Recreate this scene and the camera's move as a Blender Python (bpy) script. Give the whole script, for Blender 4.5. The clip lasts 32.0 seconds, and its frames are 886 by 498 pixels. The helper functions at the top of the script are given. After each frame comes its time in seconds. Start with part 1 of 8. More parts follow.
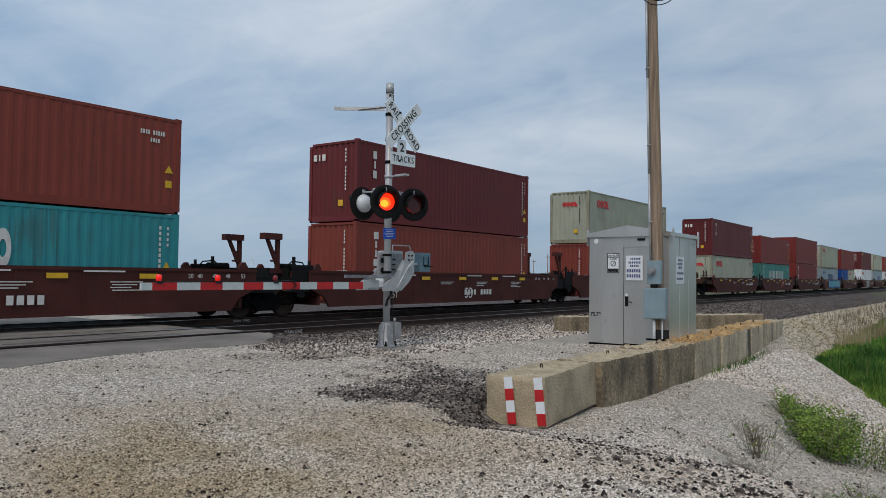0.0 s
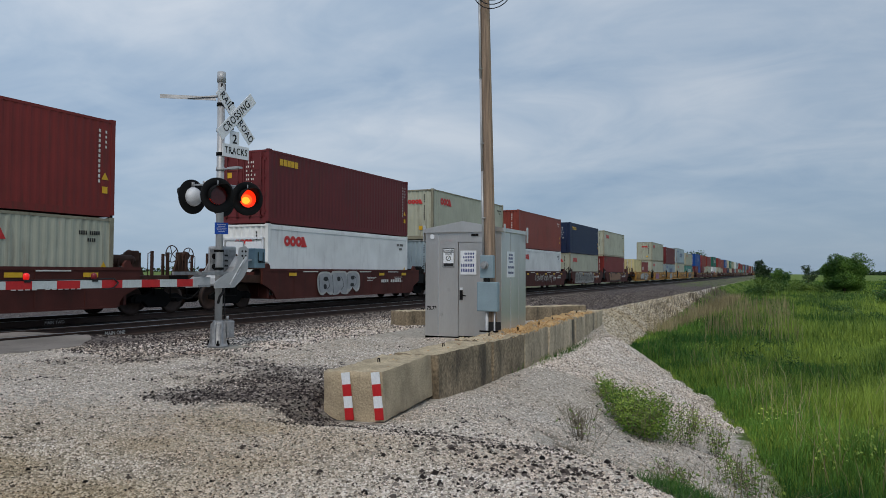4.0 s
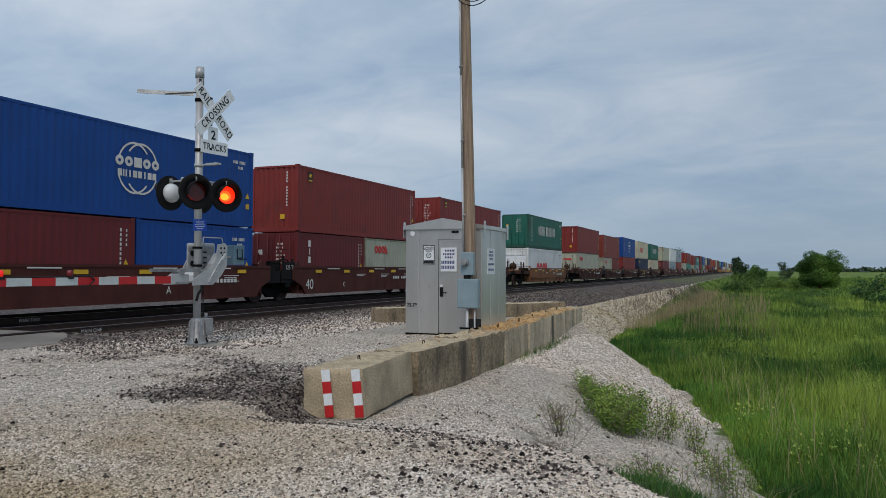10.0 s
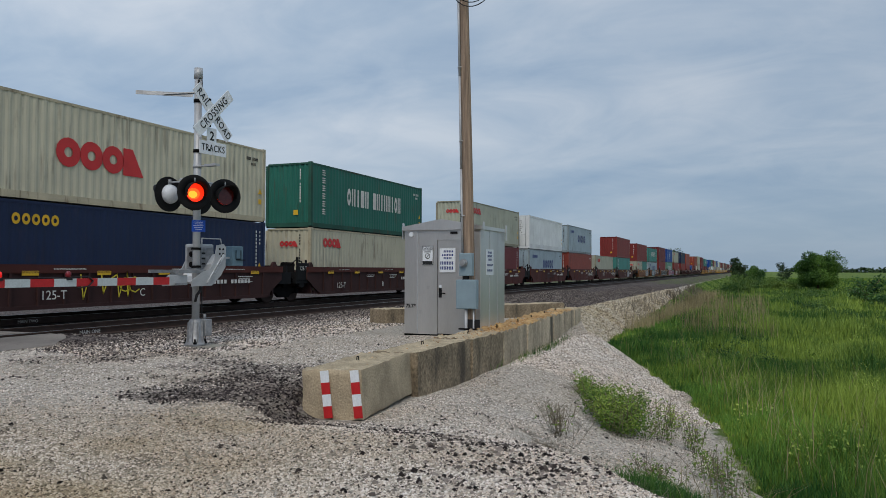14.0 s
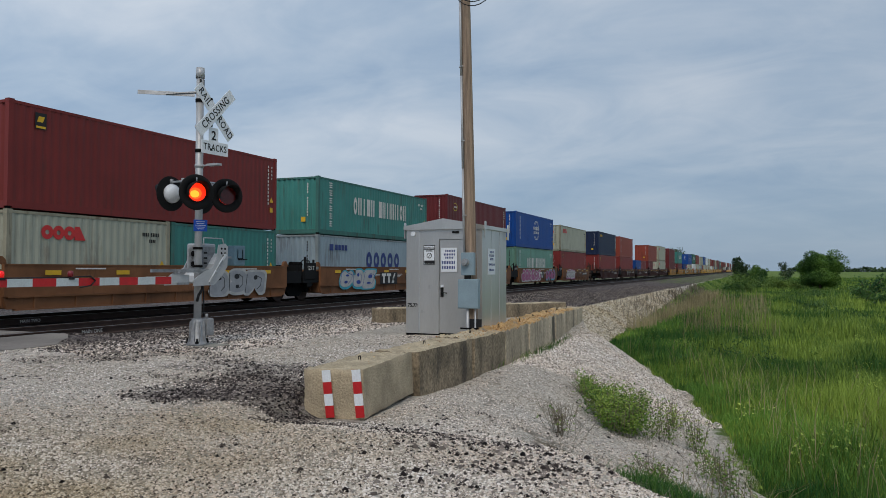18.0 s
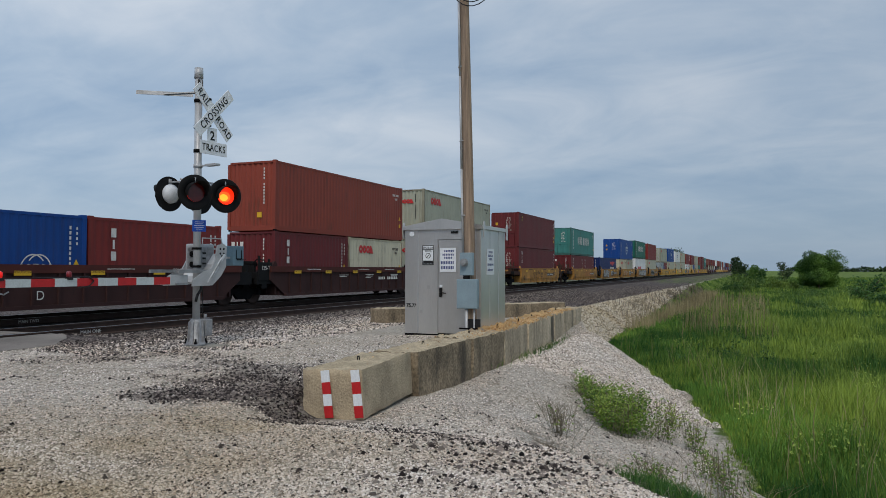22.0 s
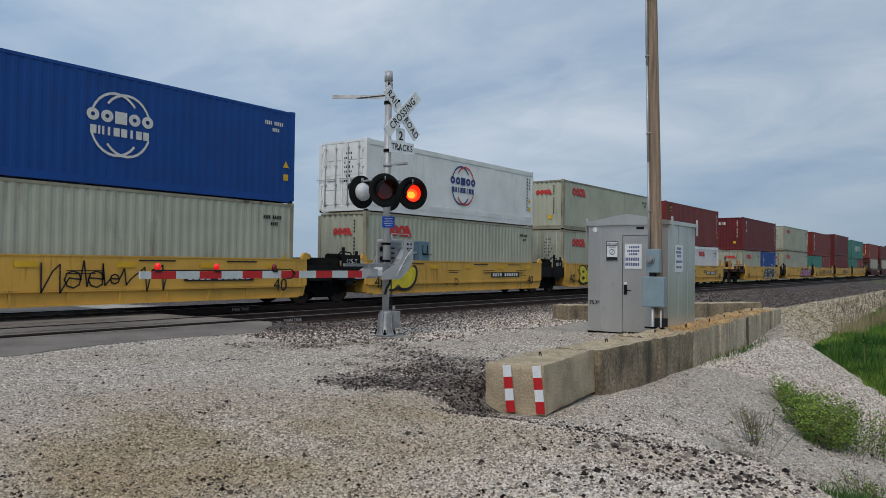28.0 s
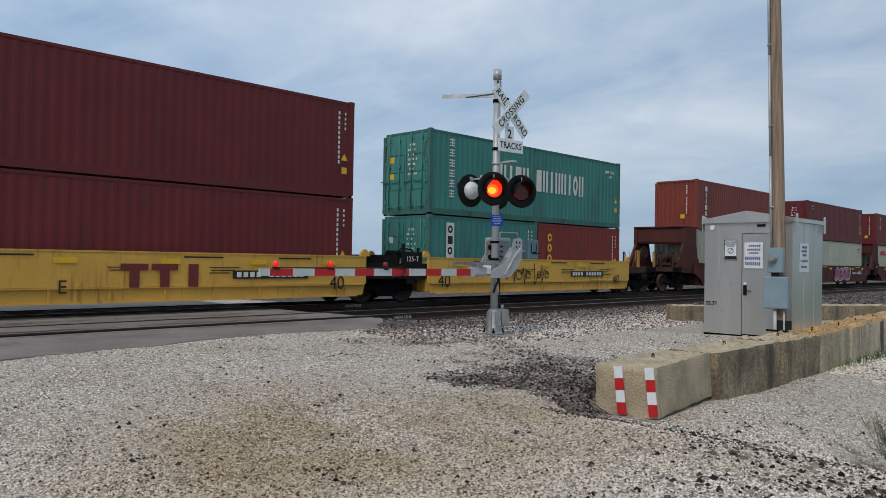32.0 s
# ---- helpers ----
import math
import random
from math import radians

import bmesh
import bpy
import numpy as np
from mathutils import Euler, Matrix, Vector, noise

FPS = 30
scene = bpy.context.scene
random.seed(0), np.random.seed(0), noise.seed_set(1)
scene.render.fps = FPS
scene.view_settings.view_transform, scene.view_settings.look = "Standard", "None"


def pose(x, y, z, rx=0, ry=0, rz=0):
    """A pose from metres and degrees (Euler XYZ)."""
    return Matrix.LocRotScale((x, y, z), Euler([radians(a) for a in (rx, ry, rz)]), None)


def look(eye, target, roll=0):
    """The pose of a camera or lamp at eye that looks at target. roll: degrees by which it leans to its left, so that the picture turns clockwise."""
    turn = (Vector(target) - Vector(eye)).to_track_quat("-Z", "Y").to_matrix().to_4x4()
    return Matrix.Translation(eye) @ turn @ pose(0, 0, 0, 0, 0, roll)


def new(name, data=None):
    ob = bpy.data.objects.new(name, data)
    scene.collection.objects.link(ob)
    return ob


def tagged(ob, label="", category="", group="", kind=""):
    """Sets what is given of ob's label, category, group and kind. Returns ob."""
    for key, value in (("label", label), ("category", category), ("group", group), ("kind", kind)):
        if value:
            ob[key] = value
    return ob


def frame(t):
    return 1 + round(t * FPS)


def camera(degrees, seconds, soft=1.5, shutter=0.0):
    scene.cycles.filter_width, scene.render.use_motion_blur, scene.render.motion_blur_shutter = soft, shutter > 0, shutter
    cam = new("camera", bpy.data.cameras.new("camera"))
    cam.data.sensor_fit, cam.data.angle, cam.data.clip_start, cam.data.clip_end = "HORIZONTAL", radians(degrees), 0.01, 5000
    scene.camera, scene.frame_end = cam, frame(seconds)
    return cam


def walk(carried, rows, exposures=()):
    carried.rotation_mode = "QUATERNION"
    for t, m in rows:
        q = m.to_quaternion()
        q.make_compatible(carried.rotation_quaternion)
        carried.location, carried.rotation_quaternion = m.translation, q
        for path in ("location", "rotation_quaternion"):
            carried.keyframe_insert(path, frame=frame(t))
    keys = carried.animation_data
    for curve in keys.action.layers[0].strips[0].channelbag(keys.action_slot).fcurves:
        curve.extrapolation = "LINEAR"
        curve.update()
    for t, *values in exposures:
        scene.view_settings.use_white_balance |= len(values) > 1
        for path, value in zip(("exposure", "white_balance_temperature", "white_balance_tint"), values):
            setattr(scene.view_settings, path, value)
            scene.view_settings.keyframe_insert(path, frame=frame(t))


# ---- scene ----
cam = camera(60.77, 32.0, soft=0.65)
EYE = (0.0, 0.0, 1.40)
PATH = [
    (0.0, -53.66, 1.97, 0.77), (0.5, -56.25, 2.01, 0.73), (1.0, -58.51, 1.96, 0.63), (1.5, -60.49, 1.92, 0.55),
    (2.0, -61.62, 1.96, 0.47), (2.5, -63.68, 1.91, 0.45), (3.0, -65.05, 1.88, 0.32), (3.5, -65.56, 1.82, 0.27),
    (5.5, -67.06, 1.49, 0.24), (6.0, -67.32, 1.5, 0.22), (6.5, -67.39, 1.5, 0.22), (7.0, -67.39, 1.5, 0.22),
    (7.5, -67.39, 1.5, 0.22), (8.0, -67.39, 1.43, 0.22), (8.5, -67.39, 1.47, 0.24), (9.0, -67.39, 1.49, 0.24),
    (9.5, -67.42, 1.5, 0.24), (10.0, -67.43, 1.5, 0.25), (10.5, -67.45, 1.5, 0.22), (11.0, -67.39, 1.56, 0.22),
    (11.5, -67.39, 1.62, 0.22), (12.0, -67.39, 1.62, 0.23), (12.5, -67.39, 1.62, 0.22), (13.0, -67.45, 1.62, 0.18),
    (13.5, -67.52, 1.56, 0.18), (14.0, -67.52, 1.56, 0.2), (14.5, -67.56, 1.56, 0.2), (16.5, -67.46, 1.56, 0.15),
    (17.0, -67.42, 1.55, 0.13), (17.5, -67.39, 1.53, 0.14), (18.0, -67.39, 1.52, 0.19), (18.5, -67.39, 1.55, 0.18),
    (19.0, -67.45, 1.5, 0.19), (19.5, -67.45, 1.56, 0.21), (20.0, -67.45, 1.55, 0.2), (20.5, -67.45, 1.56, 0.19),
    (21.0, -67.45, 1.52, 0.18), (21.5, -67.45, 1.5, 0.22), (22.0, -67.48, 1.53, 0.15), (22.5, -67.52, 1.51, 0.16),
    (23.0, -67.49, 1.5, 0.2), (23.5, -67.45, 1.5, 0.22), (24.0, -67.44, 1.44, 0.17), (24.5, -67.32, 1.43, 0.22),
    (25.0, -66.71, 1.38, 0.32), (25.5, -64.49, 1.34, 0.35), (26.0, -62.18, 1.29, 0.51), (26.5, -59.48, 1.24, 0.56),
    (28.5, -53.11, 1.1, 0.67), (29.0, -53.02, 1.11, 0.62), (29.5, -53.03, 1.11, 0.66), (30.0, -52.89, 1.09, 0.64),
    (30.5, -52.5, 1.08, 0.64), (31.0, -51.73, 1.04, 0.73), (31.5, -48.65, 0.94, 0.9), (32.0, -45.52, 0.86, 0.94),
]
walk(cam, [(t, pose(*EYE, 90 + p, -r, y)) for t, y, p, r in PATH], [(0, 0.0), (30.0, 0.0), (31, -0.02), (32, 0.14)])

# ---- light: an overcast late-spring day ----
world = bpy.data.worlds.new("overcast_sky")
scene.world = world
world.use_nodes = True
wn, wl = world.node_tree.nodes, world.node_tree.links
wn.clear()


def wnode(kind, **values):
    n = wn.new(kind)
    for k, v in values.items():
        n.inputs[k].default_value = v
    return n


w_out = wn.new("ShaderNodeOutputWorld")
w_sky = wn.new("ShaderNodeTexSky")
w_sky.sky_type, w_sky.sun_disc = "NISHITA", False
w_sky.sun_elevation, w_sky.sun_rotation = radians(49), radians(-108)
w_skybg = wnode("ShaderNodeBackground", Strength=0.10)
w_cloudbg = wnode("ShaderNodeBackground", Strength=1.0)
w_mix = wn.new("ShaderNodeMixShader")
w_tc = wn.new("ShaderNodeTexCoord")
w_sep = wn.new("ShaderNodeSeparateXYZ")
wl.new(w_tc.outputs["Generated"], w_sep.inputs[0])
# the direction laid onto a flat cloud deck
w_zup = wn.new("ShaderNodeMath"); w_zup.operation = "ABSOLUTE"
wl.new(w_sep.outputs["Z"], w_zup.inputs[0])
w_z = wn.new("ShaderNodeMath"); w_z.operation = "ADD"; w_z.inputs[1].default_value = 0.22
wl.new(w_zup.outputs[0], w_z.inputs[0])
w_dx = wn.new("ShaderNodeMath"); w_dx.operation = "DIVIDE"
w_dy = wn.new("ShaderNodeMath"); w_dy.operation = "DIVIDE"
wl.new(w_sep.outputs["X"], w_dx.inputs[0]); wl.new(w_z.outputs[0], w_dx.inputs[1])
wl.new(w_sep.outputs["Y"], w_dy.inputs[0]); wl.new(w_z.outputs[0], w_dy.inputs[1])
w_comb = wn.new("ShaderNodeCombineXYZ")
wl.new(w_dx.outputs[0], w_comb.inputs[0]); wl.new(w_dy.outputs[0], w_comb.inputs[1])
w_map = wn.new("ShaderNodeMapping")
w_map.inputs["Rotation"].default_value = (0, 0, radians(-32))
w_map.inputs["Scale"].default_value = (1.15, 0.80, 1)
wl.new(w_comb.outputs[0], w_map.inputs[0])
w_n1 = wnode("ShaderNodeTexNoise", Scale=1.0, Detail=6.0, Roughness=0.50, Distortion=0.5)
wl.new(w_map.outputs[0], w_n1.inputs["Vector"])
w_ramp = wn.new("ShaderNodeValToRGB")
e = w_ramp.color_ramp.elements
e[0].position, e[0].color = 0.33, (0.235, 0.365, 0.550, 1)
e[1].position, e[1].color = 0.66, (0.640, 0.710, 0.800, 1)
m_ = e.new(0.50); m_.color = (0.425, 0.535, 0.675, 1)
w_n2 = wnode("ShaderNodeTexNoise", Scale=2.9, Detail=7.0, Roughness=0.58, Distortion=0.9)
wl.new(w_map.outputs[0], w_n2.inputs["Vector"])
w_wisp = wn.new("ShaderNodeMix"); w_wisp.inputs["Factor"].default_value = 0.26
wl.new(w_n1.outputs["Fac"], w_wisp.inputs["A"]); wl.new(w_n2.outputs["Fac"], w_wisp.inputs["B"])
wl.new(w_wisp.outputs["Result"], w_ramp.inputs[0])
# even blue-grey haze low down
w_low = wn.new("ShaderNodeMapRange")
w_low.interpolation_type = "SMOOTHSTEP"
w_low.inputs["From Min"].default_value, w_low.inputs["From Max"].default_value = 0.0, 0.20
w_low.inputs["To Min"].default_value, w_low.inputs["To Max"].default_value = 0.80, 0.0
wl.new(w_zup.outputs[0], w_low.inputs[0])
w_haze = wn.new("ShaderNodeMix"); w_haze.data_type = "RGBA"
w_haze.inputs["B"].default_value = (0.330, 0.455, 0.610, 1)
wl.new(w_low.outputs[0], w_haze.inputs["Factor"]); wl.new(w_ramp.outputs[0], w_haze.inputs["A"])
wl.new(w_haze.outputs["Result"], w_cloudbg.inputs["Color"])
# the deck thins and brightens smoothly overhead
SUN_WAY = Vector((-0.62, -0.20, 0.75)).normalized()
w_dot = wn.new("ShaderNodeVectorMath"); w_dot.operation = "DOT_PRODUCT"; w_dot.inputs[1].default_value = (-0.35, 0.55, 0.76)
wl.new(w_tc.outputs["Generated"], w_dot.inputs[0])
w_glow = wn.new("ShaderNodeMapRange")
w_glow.inputs["From Min"].default_value, w_glow.inputs["From Max"].default_value = -0.35, 0.75
w_glow.inputs["To Min"].default_value, w_glow.inputs["To Max"].default_value = 0.78, 1.06
wl.new(w_dot.outputs["Value"], w_glow.inputs[0]); wl.new(w_glow.outputs[0], w_cloudbg.inputs["Strength"])
wl.new(w_sky.outputs[0], w_skybg.inputs["Color"])
w_mix.inputs[0].default_value = 0.90
wl.new(w_skybg.outputs[0], w_mix.inputs[1]); wl.new(w_cloudbg.outputs[0], w_mix.inputs[2])
wl.new(w_mix.outputs[0], w_out.inputs[0])

sun_data = bpy.data.lights.new("sun", "SUN")
sun_data.energy, sun_data.angle, sun_data.color = 1.35, radians(24), (1.0, 0.90, 0.79)
sun = new("sun", sun_data)
sun.matrix_world = look(tuple(SUN_WAY * 60), (0, 0, 0))
scene.view_settings.exposure = 0.0


# ---- materials ----
def lin(r, g, b):
    return tuple((v / 255 / 12.92) if v < 10 else ((v / 255 + 0.055) / 1.055) ** 2.4 for v in (r, g, b)) + (1.0,)


def material(name, base, rough=0.6, metal=0.0, vary=0.15, scale=3.0, grime=0.0, grime_color=(0.05, 0.03, 0.02, 1), bump=0.0, bump_scale=60.0,
             per_object=0.0, stretch=(1, 1, 1), spec=0.5, emit=None, strength=0.0, fine=0.08, fine_scale=45.0, streak=0.0, streak_color=(0.06, 0.03, 0.018, 1), runs=7.0):
    m = bpy.data.materials.new(name)
    m.use_nodes = True
    n, l = m.node_tree.nodes, m.node_tree.links
    b = n["Principled BSDF"]
    b.inputs["Roughness"].default_value, b.inputs["Metallic"].default_value = rough, metal
    b.inputs["Specular IOR Level"].default_value = spec
    tc = n.new("ShaderNodeTexCoord")
    mp = n.new("ShaderNodeMapping")
    mp.inputs["Scale"].default_value = stretch
    l.new(tc.outputs["Object"], mp.inputs[0])
    info = n.new("ShaderNodeObjectInfo")
    off = n.new("ShaderNodeVectorMath"); off.operation = "ADD"
    mul = n.new("ShaderNodeMath"); mul.operation = "MULTIPLY"; mul.inputs[1].default_value = 90.0
    l.new(info.outputs["Random"], mul.inputs[0])
    l.new(mp.outputs[0], off.inputs[0]); l.new(mul.outputs[0], off.inputs[1])
    big = n.new("ShaderNodeTexNoise")
    big.inputs["Scale"].default_value, big.inputs["Detail"].default_value = scale, 6
    l.new(off.outputs[0], big.inputs["Vector"])
    small = n.new("ShaderNodeTexNoise")
    small.inputs["Scale"].default_value, small.inputs["Detail"].default_value = fine_scale, 4
    l.new(off.outputs[0], small.inputs["Vector"])

    def spread(node, amount):
        r = n.new("ShaderNodeMapRange")
        r.inputs["From Min"].default_value, r.inputs["From Max"].default_value = 0.3, 0.7
        r.inputs["To Min"].default_value, r.inputs["To Max"].default_value = 1 - amount, 1 + amount
        l.new(node, r.inputs[0])
        return r.outputs[0]

    v = n.new("ShaderNodeMath"); v.operation = "MULTIPLY"
    l.new(spread(big.outputs["Fac"], vary), v.inputs[0]); l.new(spread(small.outputs["Fac"], fine), v.inputs[1])
    value = v.outputs[0]
    if per_object:
        r = n.new("ShaderNodeMapRange")
        r.inputs["To Min"].default_value, r.inputs["To Max"].default_value = 1 - per_object, 1 + per_object
        l.new(info.outputs["Random"], r.inputs[0])
        v2 = n.new("ShaderNodeMath"); v2.operation = "MULTIPLY"
        l.new(value, v2.inputs[0]); l.new(r.outputs[0], v2.inputs[1])
        value = v2.outputs[0]
    hsv = n.new("ShaderNodeHueSaturation")
    hsv.inputs["Color"].default_value = base
    l.new(value, hsv.inputs["Value"])
    col = hsv.outputs[0]
    if grime:
        g = n.new("ShaderNodeTexNoise")
        g.inputs["Scale"].default_value, g.inputs["Detail"].default_value, g.inputs["Roughness"].default_value = scale * 2.3, 8, 0.7
        gm = n.new("ShaderNodeVectorMath"); gm.operation = "MULTIPLY"; gm.inputs[1].default_value = (1, 1, 0.25)
        l.new(off.outputs[0], gm.inputs[0]); l.new(gm.outputs[0], g.inputs["Vector"])
        rr = n.new("ShaderNodeMapRange")
        rr.inputs["From Min"].default_value, rr.inputs["From Max"].default_value = 0.56, 0.74
        rr.inputs["To Max"].default_value = grime
        l.new(g.outputs["Fac"], rr.inputs[0])
        mx = n.new("ShaderNodeMix"); mx.data_type = "RGBA"
        l.new(rr.outputs[0], mx.inputs["Factor"]); l.new(col, mx.inputs["A"]); mx.inputs["B"].default_value = grime_color
        col = mx.outputs["Result"]
    if streak:
        # thin runs of rust and dirt down the sides, gathered in patches
        sm = n.new("ShaderNodeVectorMath"); sm.operation = "MULTIPLY"; sm.inputs[1].default_value = (runs, runs, 0.45)
        st = n.new("ShaderNodeTexNoise"); st.inputs["Scale"].default_value, st.inputs["Detail"].default_value = 1.3, 5
        l.new(off.outputs[0], sm.inputs[0]); l.new(sm.outputs[0], st.inputs["Vector"])
        pa = n.new("ShaderNodeTexNoise"); pa.inputs["Scale"].default_value, pa.inputs["Detail"].default_value = 0.55, 4
        l.new(off.outputs[0], pa.inputs["Vector"])
        su = n.new("ShaderNodeMath"); su.operation = "MULTIPLY"
        l.new(st.outputs["Fac"], su.inputs[0]); l.new(pa.outputs["Fac"], su.inputs[1])
        sr = n.new("ShaderNodeMapRange")
        sr.inputs["From Min"].default_value, sr.inputs["From Max"].default_value, sr.inputs["To Max"].default_value = 0.315, 0.40, streak
        l.new(su.outputs[0], sr.inputs[0])
        sx = n.new("ShaderNodeMix"); sx.data_type = "RGBA"
        l.new(sr.outputs[0], sx.inputs["Factor"]); l.new(col, sx.inputs["A"]); sx.inputs["B"].default_value = streak_color
        col = sx.outputs["Result"]
    l.new(col, b.inputs["Base Color"])
    if bump:
        bt = n.new("ShaderNodeTexNoise"); bt.inputs["Scale"].default_value, bt.inputs["Detail"].default_value = bump_scale, 5
        l.new(off.outputs[0], bt.inputs["Vector"])
        bp = n.new("ShaderNodeBump"); bp.inputs["Strength"].default_value, bp.inputs["Distance"].default_value = bump, 0.02
        l.new(bt.outputs["Fac"], bp.inputs["Height"]); l.new(bp.outputs[0], b.inputs["Normal"])
    if emit:
        b.inputs["Emission Color"].default_value, b.inputs["Emission Strength"].default_value = emit, strength
    return m


RUST = (0.10, 0.035, 0.015, 1)
PAINT = {}
for key, rgb, gr in (("red", (124, 44, 40), 0.25), ("maroon", (102, 35, 37), 0.2), ("brown", (130, 58, 46), 0.3), ("orange", (140, 62, 46), 0.3),
                     ("sage", (172, 174, 156), 0.45), ("cream", (196, 190, 166), 0.45), ("white", (226, 228, 226), 0.2), ("lightblue", (150, 166, 174), 0.4),
                     ("blue", (8, 68, 142), 0.15), ("navy", (22, 37, 68), 0.15), ("teal", (62, 128, 120), 0.4), ("green", (34, 103, 88), 0.4),
                     ("seafoam", (106, 150, 134), 0.45), ("cyan", (54, 148, 154), 0.25), ("beige", (204, 190, 138), 0.35), ("deepblue", (20, 42, 98), 0.2)):
    PAINT[key] = material("paint_" + key, lin(*rgb), rough=0.55, vary=0.10, scale=0.9, grime=gr, grime_color=RUST, per_object=0.10, fine=0.05, spec=0.35, bump=0.05, bump_scale=9, streak={"white": 0.10, "blue": 0.10, "navy": 0.10, "sage": 0.24}.get(key, 0.40))
# corner posts and rails of the pale boxes, where the rust has come through
WORN = {}
for key, rgb in (("sage", (150, 146, 126)), ("cream", (182, 172, 146)), ("seafoam", (100, 132, 114)), ("teal", (66, 112, 104)), ("lightblue", (138, 148, 150)), ("green", (40, 84, 70))):
    WORN[key] = material("worn_frame_" + key, lin(*rgb), rough=0.65, vary=0.18, scale=1.4, grime=0.9, grime_color=(0.115, 0.055, 0.026, 1), per_object=0.1, spec=0.3, streak=0.7)
CAR_PAINT = {
    "brown": material("car_brown", lin(80, 41, 35), rough=0.7, vary=0.2, scale=1.2, grime=0.5, grime_color=(0.03, 0.02, 0.016, 1), per_object=0.1, spec=0.25),
    "darkbrown": material("car_dark_brown", lin(62, 40, 38), rough=0.75, vary=0.2, scale=1.2, grime=0.5, grime_color=(0.02, 0.016, 0.014, 1), per_object=0.1, spec=0.25),
    "tan": material("car_tan", lin(122, 82, 54), rough=0.7, vary=0.25, scale=1.2, grime=0.75, grime_color=(0.06, 0.03, 0.018, 1), per_object=0.1, spec=0.25),
    "oldyellow": material("car_old_yellow", lin(178, 130, 64), rough=0.65, vary=0.22, scale=1.0, grime=0.7, grime_color=(0.07, 0.04, 0.02, 1), per_object=0.08, spec=0.3, streak=0.6),
    "yellow": material("car_yellow", lin(214, 166, 74), rough=0.55, vary=0.12, scale=0.8, grime=0.35, grime_color=(0.10, 0.06, 0.025, 1), per_object=0.05, spec=0.35, streak=0.4),
}
M_IRON = material("dark_iron", lin(14, 13, 13), rough=0.85, vary=0.3, scale=5, spec=0.15)
M_BLACK = material("black_steel", lin(11, 11, 12), rough=0.75, vary=0.25, scale=4, spec=0.3)
M_RAIL = material("rail_web_rust", lin(62, 46, 38), rough=0.8, vary=0.25, scale=3, bump=0.1)
M_RAILTOP = material("rail_head_polished", lin(150, 150, 150), rough=0.28, metal=0.9, vary=0.1, scale=8)
M_TIE = material("tie_timber", lin(34, 30, 28), rough=0.95, vary=0.35, scale=4, stretch=(1, 6, 1), bump=0.4, bump_scale=20, per_object=0.25)
M_GALV = material("galvanised_steel", lin(176, 178, 180), rough=0.45, metal=0.2, vary=0.10, scale=5, fine=0.06)
M_ALU = material("brushed_aluminium", lin(204, 203, 200), rough=0.36, metal=0.75, vary=0.10, scale=1.6, fine=0.03, stretch=(1, 1, 0.2), bump=0.02)
M_ALUW = material("aluminium_cast", lin(148, 150, 152), rough=0.5, metal=0.3, vary=0.25, scale=9, bump=0.1, grime=0.5, grime_color=(0.08, 0.075, 0.07, 1))
M_GALVD = material("dull_galvanised_steel", lin(142, 145, 148), rough=0.5, metal=0.35, vary=0.22, scale=7, grime=0.5, grime_color=(0.09, 0.085, 0.08, 1), fine=0.12)
M_RUSTY = material("rusty_machine_paint", lin(68, 47, 37), rough=0.8, vary=0.3, scale=3, grime=0.6, grime_color=(0.03, 0.02, 0.015, 1), spec=0.25)
M_DOME = material("pale_painted_housing", lin(206, 210, 214), rough=0.4, vary=0.08, scale=8)
M_BOXGREY = material("grey_enamel", lin(132, 152, 162), rough=0.45, vary=0.06, scale=4)
M_BOXBLUE = material("blue_grey_enamel", lin(104, 132, 146), rough=0.5, vary=0.1, scale=6)
M_WHITE = material("white_sheeting", lin(226, 230, 234), rough=0.5, vary=0.05, scale=6, grime=0.1, grime_color=(0.3, 0.28, 0.25, 1))
M_ARMWHITE = material("dusty_white_sheeting", lin(196, 204, 204), rough=0.45, vary=0.08, scale=5, grime=0.25, grime_color=(0.25, 0.24, 0.21, 1))
M_LETTER = material("black_lettering", lin(18, 18, 20), rough=0.6, vary=0.1)
M_REDTAPE = material("red_reflective_tape", lin(188, 30, 34), rough=0.45, vary=0.08, scale=12)
M_BLUESIGN = material("blue_sign", lin(14, 80, 186), rough=0.45, vary=0.05)
M_POLE = material("weathered_pole_timber", lin(146, 126, 108), rough=0.9, vary=0.40, scale=3.0, stretch=(7, 7, 0.30), grime=0.85, grime_color=(0.19, 0.10, 0.055, 1), bump=0.6, bump_scale=14, fine=0.15)
M_CONC = material("weathered_concrete", lin(172, 156, 130), rough=0.95, vary=0.22, scale=2.4, grime=0.6, grime_color=(0.10, 0.08, 0.055, 1), per_object=0.06, bump=1.0, bump_scale=34, fine=0.20, fine_scale=55, streak=0.45, streak_color=(0.09, 0.075, 0.055, 1), runs=3.0)
M_CONCDARK = material("stained_concrete", lin(132, 118, 97), rough=0.95, vary=0.4, scale=2.6, grime=0.95, grime_color=(0.040, 0.037, 0.028, 1), bump=1.0, bump_scale=30, fine=0.45, fine_scale=30, stretch=(1, 1, 0.7), streak=0.8, streak_color=(0.035, 0.03, 0.024, 1), runs=2.2)
M_CONCTOP = material("crumbled_concrete_top", lin(178, 146, 100), rough=1.0, vary=0.35, scale=4, grime=0.7, grime_color=(0.16, 0.13, 0.10, 1), bump=1.0, bump_scale=30, fine=0.25)
